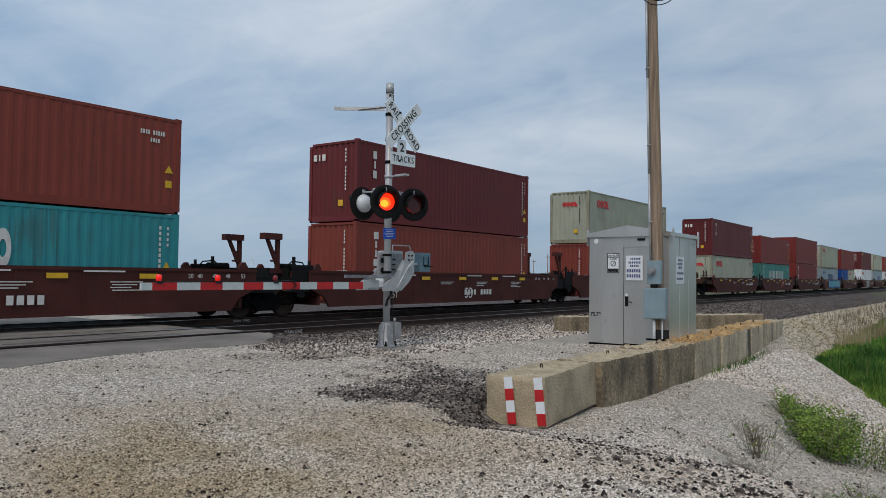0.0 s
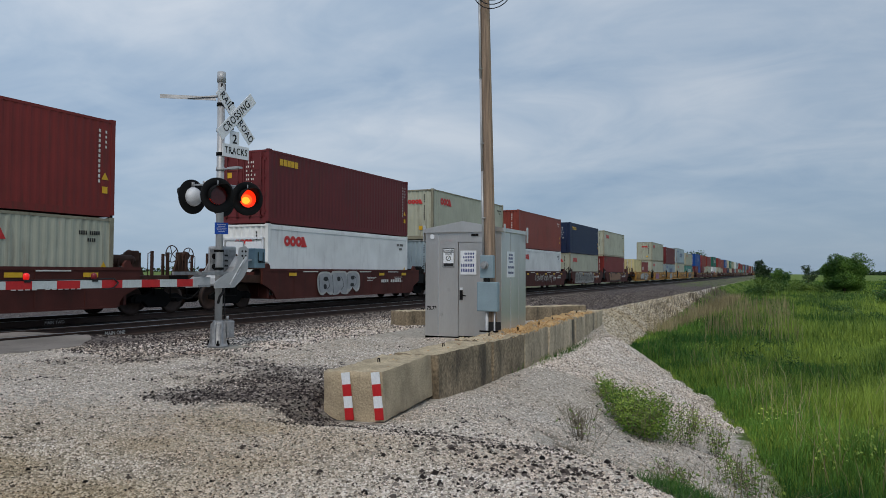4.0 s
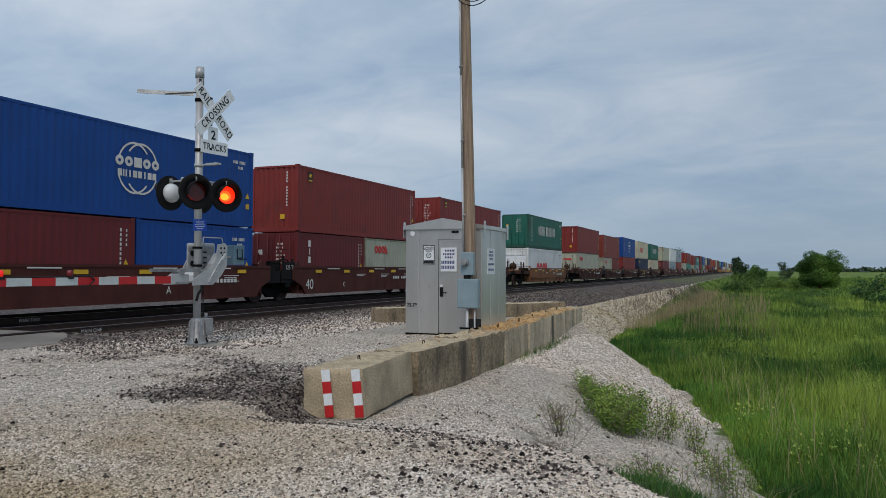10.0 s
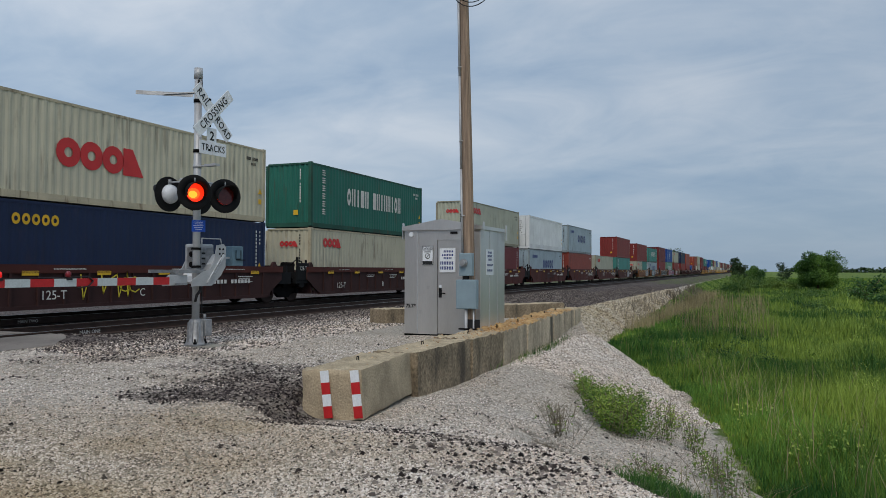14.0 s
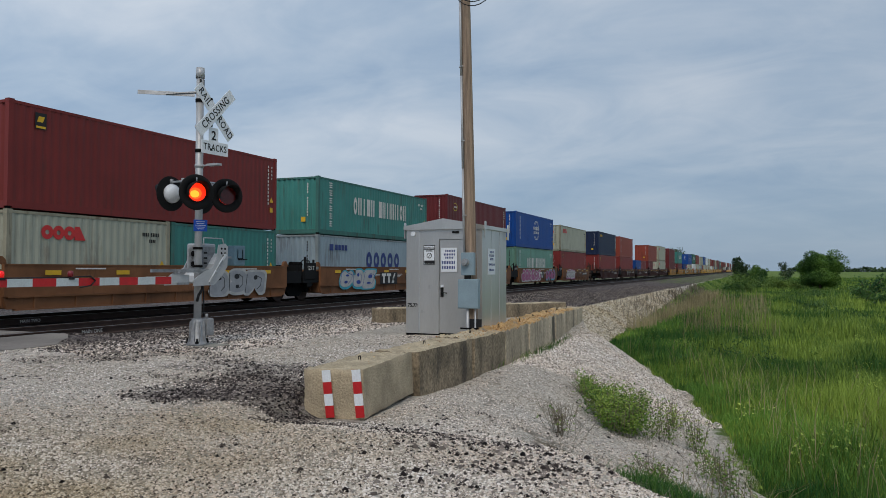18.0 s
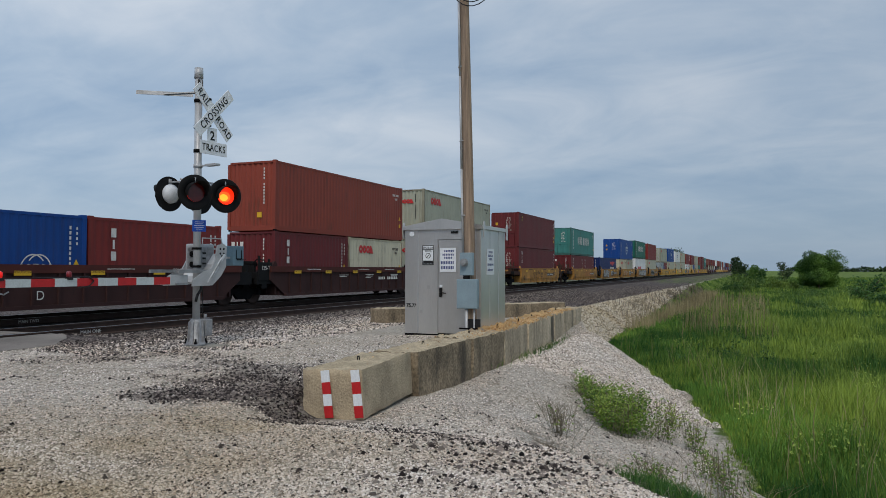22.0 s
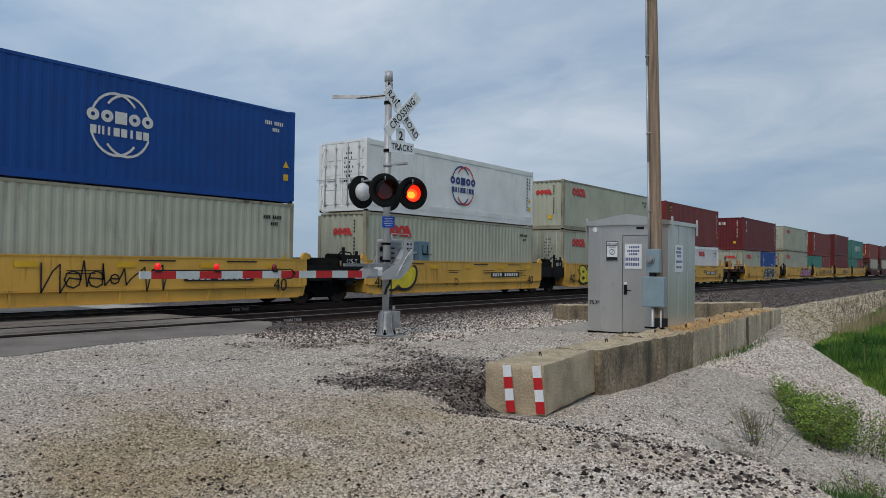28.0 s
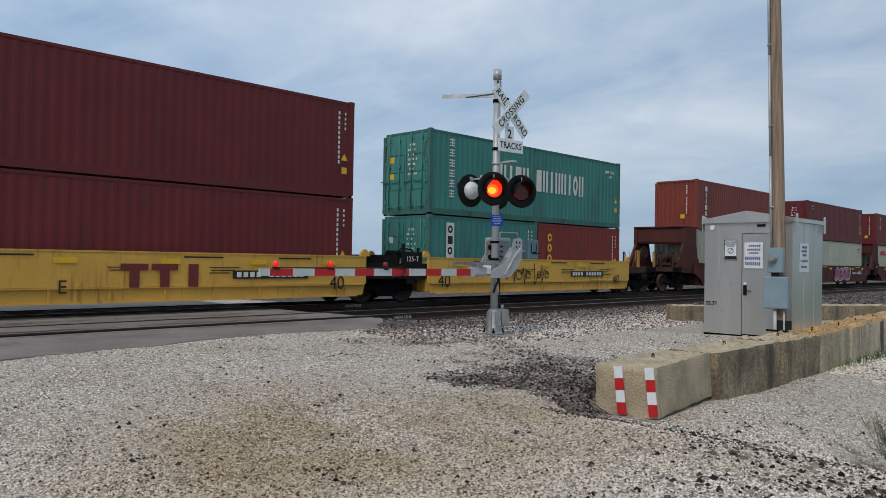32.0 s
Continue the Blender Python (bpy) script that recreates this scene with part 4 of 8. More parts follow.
        put("trade_mark", "yellowbars", lambda bm: blocks(bm, 0.7, H * 0.80, 5, 0.22, 0.26, 0.04, y), M_PLATE_Y, "yellow letter-sized shapes")
    elif kind == "wing":
        def go(bm):
            slab(bm, [(7.0, 2.1), (8.6, 2.06), (8.9, 2.18), (9.2, 2.06), (10.8, 2.1), (10.3, 1.75), (9.3, 1.72), (9.1, 1.55), (8.7, 1.55), (8.5, 1.72), (7.5, 1.75)], y - 0.004, y)
        put("trade_mark", "wing", go, M_PLATE_R, "red spread-wing shape")
        put("trade_mark", "wing2", lambda bm: blocks(bm, 7.4, 0.55, 3, 0.8, 0.82, 0.14, y, 0.06, "bbb"), M_PLATE_W, "white letter-sized shapes")
    # serial marks as bars, hazard triangle
    put("serial_stencil", ("serial", kind), lambda bm: (
        [quad(bm, L - 1.25 + i * 0.075, L - 1.20 + i * 0.075, H - 0.55, H - 0.43, y) for i in range(11) if i not in (4, 10)],
        [quad(bm, L - 0.95 + i * 0.075, L - 0.90 + i * 0.075, H - 0.75, H - 0.64, y) for i in range(4)]) if kind in ("rings", "longrow", "ovals", "globe", "bigrings", "toprings", "") else
        [quad(bm, L - 0.62, L - 0.55, H - 0.45 - i * 0.15, H - 0.35 - i * 0.15, y) for i in range(11)] + [quad(bm, L - 0.38, L - 0.32, H - 0.45 - i * 0.15, H - 0.37 - i * 0.15, y) for i in range(4)],
        number_mat, "small serial marks")
    tagged(ob.children[-1], kind="stuff")
    put("hazard_mark", ("haz", kind), lambda bm: bm.faces.new([bm.verts.new(c) for c in ((L - 0.50, y, 1.05), (L - 0.24, y, 1.05), (L - 0.37, y, 1.27))]), M_PLATE_Y, "yellow hazard triangle")
    put("data_plate", ("dplate", kind), lambda bm: quad(bm, L - 0.47, L - 0.27, 0.64, 0.84, y), M_PLATE_Y, "small yellow data plate")


PALE = ("sage", "cream", "white", "lightblue", "beige", "seafoam")
LOGO_WORDS = {"rings": "with a red ring mark", "longrow": "with large white side marks", "ovals": "with navy side marks", "globe": "with a white globe mark", "upright": "with white upright marks",
              "column": "with white upright marks", "badge": "with a small black sticker", "yellowrow": "with a yellow side mark"}
COLOR_WORDS = {"cyan": "bright teal", "sage": "grey-green", "red": "brick-red", "maroon": "dark maroon", "brown": "rusty brown", "orange": "orange-red", "lightblue": "pale grey-blue", "deepblue": "deep blue", "seafoam": "pale sea-green"}
TRAIN = []


def container(spec, L, H, x, z, far=False, upper=False):
    color, logo, *rest = (spec.split(":") + [""])
    doors = "d" in rest
    ob = thing("shipping_container", "", "shipping container", "containers on the train")
    word = COLOR_WORDS.get(color, color)
    size = "short" if L < 8 else "long"
    tagged(ob, f"{word} corrugated steel {size} shipping container " + LOGO_WORDS.get(logo, "with small painted marks"))
    if 's' in rest:
        H = STD
    mat = PAINT[color]
    cached("body", ("body", L, H, color, doors), build_body(L, H, doors, color == "white", 0.016 if color in PALE else 0.012), mat, ob)
    cached("frame", ("frm", L, H, color, upper), build_frame(L, H, -0.05 if upper else 0.03, color == "white"), WORN.get(color, mat), ob)
    if not far:
        for cx in (-0.003, L - 0.175):
            for cy, cz in ((-CW / 2 - 0.003, 0), (-CW / 2 - 0.003, H - 0.118), (CW / 2 - 0.159, 0)):
                o = cached("corner_casting", ("cast", color), build_casting, WORN.get(color, mat), ob)
                o.location = (cx, cy, cz)
        if doors:
            for k in (0, 1):
                cached("door", ("door", H, color, k), build_door(H, k), mat, ob)
            for yy in (-0.86, -0.32, 0.30, 0.84):
                o = cached("lock_rod", ("rod", H, color), build_rod(H), M_GALV if color in PALE else mat, ob)
                o.location = (0, yy, 0)
            o = cached("door_stencil", ("dm", H, color in PALE), lambda bm: [quad(bm, 1.30 + (i % 7) * 0.08, 1.35 + (i % 7) * 0.08, H - 0.55 - (i // 7) * 0.17, H - 0.47 - (i // 7) * 0.17, 0) for i in range(49) if i % 5 and i % 7 < 6 - (i // 7) % 3], M_PLATE_K if color in PALE else M_PLATE_W, ob, "small stencilled door marks")
            tagged(o, kind="stuff")
            o.matrix_basis = pose(-0.004, 1.19, 0, 0, 0, -90)
            for nm, za, zb in (("door_plate", H * 0.62, H * 0.62 + 0.22), ("door_sticker", H * 0.42, H * 0.42 + 0.2)):
                o = cached(nm, (nm, H), lambda bm: quad(bm, 0.35, 0.58, za, zb, 0), M_PLATE_Y if color not in ("teal", "green") else M_PLATE_W, ob, "small coloured plate")
                o.matrix_basis = pose(-0.004, 1.19, 0, 0, 0, -90)
        else:
            o = cached("end_stencil", ("em", H, color in PALE), lambda bm: [quad(bm, 1.80, 1.86, H - 0.4 - i * 0.13, H - 0.31 - i * 0.13, 0) for i in range(12) if i != 4], M_PLATE_K if color in PALE else M_PLATE_W, ob, "column of small marks")
            tagged(o, kind="stuff")
            o.matrix_basis = pose(0.012, 1.19, 0, 0, 0, -90)
            o = cached("end_plate", ("ep", H), lambda bm: quad(bm, 1.48, 1.72, 0.5, 0.72, 0), M_PLATE_Y, ob, "yellow end plate")
            o.matrix_basis = pose(0.012, 1.19, 0, 0, 0, -90)
            if color == "white":
                o = cached("cooling_unit", ("unit", H), build_cooling_unit, M_WHITE, ob, "white recessed cooling unit")
                o2 = cached("unit_grille", ("unitgrille",), build_unit_grille, M_IRON, ob, "dark grilles and fan of the cooling unit")
                o2.matrix_basis = o.matrix_basis = pose(0.03, 0, 0)
            if logo == "rings":
                o = cached("end_mark", ("oe", H), lambda bm: blocks(bm, 0.75, H * 0.70, 4, 0.25, 0.26, -0.01, 0, 0, "qqqw"), M_PLATE_R, ob, "small red ring-shaped mark")
                o.matrix_basis = pose(0.012, 1.19, 0, 0, 0, -90)
        logo_parts(ob, logo, L, H, True, M_PLATE_K if color in PALE else M_PLATE_W)
    elif logo in ("rings", "longrow", "globe", "ovals"):
        logo_parts(ob, logo, L, H, False, M_PLATE_K if color in PALE else M_PLATE_W)
    if upper and not far:
        for cx in (0.03, L - 0.13):
            for cy in (-CW / 2 + 0.03, CW / 2 - 0.13):
                o = cached("twist_lock", ("lock",), lambda bm: box(bm, 0, 0.10, 0, 0.10, -0.078, 0.01), M_IRON, ob)
                o.location = (cx, cy, 0)
    TRAIN.append((ob, x, TRACK_TWO, z))
    return ob


# ---- well cars ----
WHEEL_R = 0.45
HALF = 1.50


def build_sill(style, ext=0.0):
    """One side of a well: a deep girder with a top chord, a bottom flange and, on the older cars, ribs."""
    def go(bm):
        a, b = (-0.75 - ext, 12.94 + ext)
        if style == "smooth":
            a, b = (-0.30 - ext, 12.49 + ext)
            box(bm, a, b, -0.06, 0.05, 0.64, 1.50)
            slab(bm, [(a, 0.64), (a + 0.12, 0.30), (b - 0.12, 0.30), (b, 0.64)], -0.02, 0.05)
            box(bm, a, b, -0.075, 0.06, 1.46, 1.50)
            # the ledge with its raised tread plates
            box(bm, a + 0.1, b - 0.1, -0.088, 0.0, 0.60, 0.635)
            for x in (1.2, 5.1, 9.0):
                box(bm, x, x + 2.1, -0.090, -0.05, 0.64, 0.675)
            box(bm, 0.05, 12.14, -0.07, 0.08, 0.26, 0.30)
            for i in range(9):
                box(bm, 0.6 + i * 1.35, 0.66 + i * 1.35, -0.06, -0.02, 0.30, 0.60)
        elif style == "ribbed":
            slab(bm, [(a, 0.95), (0.25, 0.34), (11.94, 0.34), (b, 0.95), (b, 1.40), (a, 1.40)], -0.03, 0.03)
            box(bm, 0.25, 11.94, -0.09, 0.06, 0.27, 0.38)
            for i in range(14):
                x = 0.55 + i * 0.85
                box(bm, x, x + 0.07, -0.085, -0.03, 0.38, 1.28)
        else:
            slab(bm, [(a, 0.90), (-0.1 - ext, 0.62), (0.15 - ext, 0.30), (12.04 + ext, 0.30), (12.3 + ext, 0.62), (b, 0.90), (b, 1.46), (a, 1.46)], -0.045, 0.045)
            box(bm, a, b, -0.07, 0.07, 1.40, 1.49)
            box(bm, 0.15 - ext, 12.04 + ext, -0.075, 0.06, 0.28, 0.34)
            for i in range(7):
                x = 1.3 + i * 1.6
                box(bm, x, x + 0.05, -0.06, -0.045, 0.34, 1.40)
    return go


def build_well(bm):
    """The cross beams and the pans in the bottom of the well."""
    for x in (0.1, 3.0, 6.0, 9.0, 12.0):
        box(bm, x - 0.12, x + 0.12, -HALF + 0.1, HALF - 0.1, 0.30, 0.445)
    box(bm, -0.05, 12.25, -HALF + 0.05, -HALF + 0.22, 0.30, 0.44)
    box(bm, -0.05, 12.25, HALF - 0.22, HALF - 0.05, 0.30, 0.44)


def build_bulkhead(bm):
    box(bm, -0.09, 0.0, -HALF + 0.05, HALF - 0.05, 0.34, 1.30)
    box(bm, -0.16, 0.04, -HALF + 0.05, HALF - 0.05, 1.22, 1.36)
    for y in (-1.0, -0.35, 0.35, 1.0):
        box(bm, -0.14, -0.09, y - 0.03, y + 0.03, 0.4, 1.22)


def build_platform(length):
    """The end deck over the truck: one welded plate that tapers towards the coupler."""
    def go(bm):
        slab(bm, [(-length, 1.02), (-0.45, 0.94), (-0.05, 0.86), (0.02, 0.92), (0.02, 1.24), (-length, 1.24)], -1.42, 1.42)
    return go


def build_wheel(bm):
    lathe(bm, [(0.10, -0.075), (0.33, -0.03), (0.37, -0.055), (WHEEL_R, -0.06), (WHEEL_R - 0.005, 0.04), (WHEEL_R + 0.028, 0.055), (WHEEL_R + 0.028, 0.08), (0.37, 0.075), (0.33, 0.02), (0.10, 0.03)], "Y", 20)
    # hub towards the outside
    lathe(bm, [(0.11, -0.11), (0.12, -0.05)], "Y", 12)


def build_axle(bm):
    cyl(bm, (0, -0.78, 0), (0, 0.78, 0), 0.075, n=10)
    for s in (-1, 1):
        cyl(bm, (0, s * 0.98, 0), (0, s * 1.12, 0), 0.10, n=10)


def build_side_frame(bm):
    slab(bm, [(-1.12, 0.52), (-0.88, 0.64), (-0.5, 0.62), (-0.25, 0.74), (0.25, 0.74), (0.5, 0.62), (0.88, 0.64), (1.12, 0.52), (1.10, 0.38), (0.78, 0.36), (0.62, 0.42), (0.36, 0.20), (-0.36, 0.20), (-0.62, 0.42), (-0.78, 0.36), (-1.10, 0.38)], -0.07, 0.07)
    box(bm, -0.26, 0.26, -0.10, 0.10, 0.70, 0.80)


def build_springs(bm):
    for x in (-0.22, -0.07, 0.08, 0.23):
        for k in range(6):
            cyl(bm, (x, 0, 0.24 + k * 0.05), (x, 0, 0.262 + k * 0.05), 0.065, n=8)


def truck(parent, x, far=False):
    t = new("truck")
    t.parent, t.location = parent, (x, 0, 0)
    tagged(t, label="dark cast-steel two-axle truck")
    for s in (-1, 1):
        o = cached("side_frame", ("sideframe",), build_side_frame, M_IRON, t)
        o.location = (0, s * 1.0, 0)
        if not far and s < 0:
            o = cached("spring_nest", ("springs",), build_springs, M_IRON, t)
            o.location = (0, s * 1.0, 0)
    for ax in (-0.89, 0.89):
        if far:
            continue
        o = cached("axle", ("axle",), build_axle, M_IRON, t)
        o.location = (ax, 0, WHEEL_R)
        for s in (-1, 1):
            o = cached("wheel", ("wheel",), build_wheel, M_RAIL, t)
            o.matrix_basis = pose(ax, s * 0.7547, WHEEL_R, 0, 0, 0 if s < 0 else 180)
    cached("bolster", ("bolster",), lambda bm: (box(bm, -0.20, 0.20, -1.15, 1.15, 0.62, 0.80), box(bm, -0.45, 0.45, -0.3, 0.3, 0.55, 0.92)), M_IRON, t)
    return t


def build_handwheel(bm):
    for i in range(16):
        a, b = 2 * math.pi * i / 16, 2 * math.pi * (i + 1) / 16
        cyl(bm, (0.28 * math.cos(a), 0, 0.28 * math.sin(a)), (0.28 * math.cos(b), 0, 0.28 * math.sin(b)), 0.018, n=5)
    for i in range(5):
        a = 2 * math.pi * i / 5
        cyl(bm, (0, 0, 0), (0.28 * math.cos(a), 0, 0.28 * math.sin(a)), 0.014, n=5)


def build_grab_post(bm):
    """A flat post with a bent grab iron beside it."""
    box(bm, -0.045, 0.045, -0.03, 0.03, 1.02, 2.02)
    tube(bm, [Vector((0.045, 0, 1.22)), Vector((0.15, -0.02, 1.24)), Vector((0.15, -0.02, 1.94)), Vector((0.045, 0, 1.97))], 0.014, 5)


def build_step(bm):
    tube(bm, [Vector((-0.38, 0, 1.10)), Vector((-0.38, 0, 0.50)), Vector((0.38, 0, 0.50)), Vector((0.38, 0, 1.10))], 0.02, 6)
    tube(bm, [Vector((-0.38, 0, 0.80)), Vector((0.38, 0, 0.80))], 0.016, 6)
    box(bm, -0.42, 0.42, -0.03, 0.03, 1.02, 1.24)


def build_reservoir(bm):
    lathe(bm, [(0.05, -0.52), (0.17, -0.46), (0.20, -0.38), (0.20, 0.38), (0.17, 0.46), (0.05, 0.52)], "Y", 14, m=Matrix.Rotation(radians(90), 4, "Z"))
    for x in (-0.3, 0.3):
        box(bm, x - 0.03, x + 0.03, -0.215, 0.215, -0.30, 0.06)


def build_brake_stand(bm):
    slab(bm, [(-0.55, 1.2), (0.42, 1.2), (0.10, 1.72), (-0.10, 1.84), (-0.30, 1.80)], -0.05, 0.05)
    box(bm, -0.22, 0.12, -0.16, 0.16, 1.72, 2.08, bevel=0.04)
    lathe(bm, [(0.10, -0.10), (0.17, 0.0), (0.10, 0.16)], "Y", 12, m=Matrix.Translation((-0.06, -0.16, 1.95)))


def build_walkway(bm):
    box(bm, -2.30, -0.30, -1.40, -1.02, 1.46, 1.52)
    for x in (-2.2, -1.3, -0.4):
        box(bm, x - 0.04, x + 0.04, -1.36, -1.06, 1.22, 1.46)
    for y in (-1.38, -1.04):
        box(bm, -2.30, -0.30, y - 0.015, y + 0.015, 1.60, 1.64)


def build_air_hose(bm):
    pts = [Vector((-2.6, -0.42, 0.92)), Vector((-2.8, -0.46, 0.66)), Vector((-3.1, -0.44, 0.44)), Vector((-3.4, -0.40, 0.38)), Vector((-3.7, -0.34, 0.46)), Vector((-3.84, -0.30, 0.62))]
    tube(bm, pts, 0.032, 6)


def build_joint_panel(bm):
    box(bm, -1.26, -0.34, -1.485, -1.44, 0.92, 1.66, bevel=0.02)
    box(bm, -1.20, -1.12, -1.46, -1.38, 1.1, 1.92)
    box(bm, -0.52, -0.46, -1.46, -1.38, 1.3, 1.80)
    box(bm, -1.0, -0.66, -1.44, -1.2, 0.62, 0.98)


def build_joint_pipes(bm):
    tube(bm, [Vector((-1.30, -1.1, 1.5)), Vector((-1.12, -1.3, 1.78)), Vector((-0.7, -1.32, 1.74)), Vector((-0.4, -1.25, 1.46))], 0.024, 5)
    tube(bm, [Vector((-1.30, -1.0, 1.2)), Vector((-1.1, -1.40, 0.70)), Vector((-0.8, -1.42, 0.58)), Vector((-0.5, -1.40, 0.72))], 0.028, 5)
    cyl(bm, (-1.2, -0.7, 1.58), (-0.45, -0.7, 1.58), 0.13, n=10)


def build_coupler(bm):
    box(bm, -3.35, -2.5, -0.12, 0.12, 0.78, 1.0)
    box(bm, -3.62, -3.3, -0.2, 0.16, 0.72, 1.06, bevel=0.04)
    tube(bm, [Vector((-2.7, 0.35, 0.85)), Vector((-3.1, 0.38, 0.55)), Vector((-3.5, 0.3, 0.42)), Vector((-3.75, 0.2, 0.5))], 0.03)


def graffiti(parent, seed, x0, x1, palette, big=True):
    """Sprayed shapes on a side: crowded rounded blocks with a dark rim and small openings, or a loose line; not lettering."""
    rnd = random.Random(seed)
    y = -HALF - 0.095

    def block(bm, cx, cz, w, h, yy, p=4.0, lean=0.0, k=28, dent=None):
        c = bm.verts.new((cx, yy, cz))
        vs = []
        for i in range(k):
            a = 2 * math.pi * i / k
            ca, sa = math.cos(a), math.sin(a)
            r = (abs(ca) ** p + abs(sa) ** p) ** (-1 / p)
            if dent:
                r *= 1 - dent[1] * math.exp(-((((a - dent[0] + math.pi) % (2 * math.pi)) - math.pi) / 0.32) ** 2)
            vs.append(bm.verts.new((cx + w * r * ca + lean * h * r * sa, yy, max(0.36, min(1.42, cz + h * r * sa)))))
        for i in range(k):
            bm.faces.new((c, vs[i], vs[(i + 1) % k]))

    def stroke(bm, pts, wd, yy):
        for (xa, za), (xb, zb) in zip(pts, pts[1:]):
            d = Vector((xb - xa, 0, zb - za))
            if d.length < 1e-4:
                continue
            n_ = Vector((-d.z, 0, d.x)).normalized() * wd
            e_ = d.normalized() * wd * 0.6
            bm.faces.new([bm.verts.new(Vector(q)) for q in (Vector((xa, yy, za)) - n_ - e_, Vector((xb, yy, zb)) - n_ + e_, Vector((xb, yy, zb)) + n_ + e_, Vector((xa, yy, za)) + n_ - e_)])

    back, fill, line = bmesh.new(), bmesh.new(), bmesh.new()
    if big:
        n_ = max(2, round((x1 - x0) / 1.0))
        w0 = (x1 - x0) / n_
        for i in range(n_):
            cx = x0 + w0 * (i + 0.5)
            cz, h = 0.89 + rnd.uniform(-0.05, 0.05), rnd.uniform(0.44, 0.52)
            w, p, lean = w0 * rnd.uniform(0.52, 0.62), rnd.choice((1.5, 2.2, 3.0, 6.0)), rnd.uniform(-0.15, 0.38)
            dent = (rnd.choice((0.3, math.pi / 2, math.pi, -math.pi / 2, 2.4)), rnd.uniform(0.35, 0.65))
            block(back, cx + 0.03, cz - 0.02, w + 0.06, h + 0.06, y - 0.0002 * (i % 3), p, lean, dent=dent)
            block(fill, cx, cz, w - 0.03, h - 0.04, y - 0.003 - 0.0003 * (i % 3), p, lean, dent=dent)
            for j in range(rnd.choice((1, 2, 2))):
                oz = cz + (0.17 if j == 0 else -0.17) + rnd.uniform(-0.04, 0.04)
                block(line, cx + lean * (oz - cz) + rnd.uniform(-0.05, 0.05), oz, w * rnd.uniform(0.16, 0.34), rnd.uniform(0.04, 0.12), y - 0.006, 3.0, lean, 10)
            stroke(line, [(cx - w * 0.8 + lean * h * q, cz + h * q) for q in (-0.8, -0.4, 0.0, 0.4, 0.7)], 0.016, y - 0.0065)
            stroke(line, [(cx + w * 0.2, cz - h * 0.55), (cx + w * 0.55, cz - h * 0.25), (cx + w * (0.5 + lean), cz + h * 0.35), (cx + w * 0.15, cz + h * 0.6)], 0.013, y - 0.0067)
    else:
        x = x0
        pts = []
        while x < x1:
            up = rnd.uniform(0.25, 0.46)
            pts += [(x, 0.90 + up), (x + rnd.uniform(0.0, 0.1), 0.90 - rnd.uniform(0.15, 0.4)), (x + rnd.uniform(0.12, 0.3), 0.90 + rnd.uniform(-0.05, 0.25))]
            if rnd.random() < 0.5:
                cx, r_ = x + 0.32, rnd.uniform(0.12, 0.24)
                pts += [(cx + r_ * math.cos(a), 0.90 + r_ * math.sin(a)) for a in [i * 0.8 for i in range(8)]]
            if rnd.random() < 0.25:
                stroke(line, pts, 0.020, y - 0.004)
                pts = []
                x += 0.25
            x += rnd.uniform(0.35, 0.6)
        stroke(line, pts, 0.020, y - 0.004)
    if big:
        tagged(part("sprayed_rim", back, GRAF[palette[0]], parent, "sprayed paint"), kind="stuff")
        tagged(part("sprayed_fill", fill, GRAF[palette[1]], parent, "sprayed paint"), kind="stuff")
    else:
        back.free(); fill.free()
    tagged(part("sprayed_line", line, GRAF[palette[-1]], parent, "sprayed paint lines"), kind="stuff")


CAR_STYLE = {"brown": "panel", "darkbrown": "ribbed", "tan": "smooth", "oldyellow": "smooth", "yellow": "smooth"}
CAR_WORDS = {"brown": "rust-brown", "darkbrown": "dark brown", "tan": "faded tan", "oldyellow": "worn ochre-yellow", "yellow": "bright yellow"}


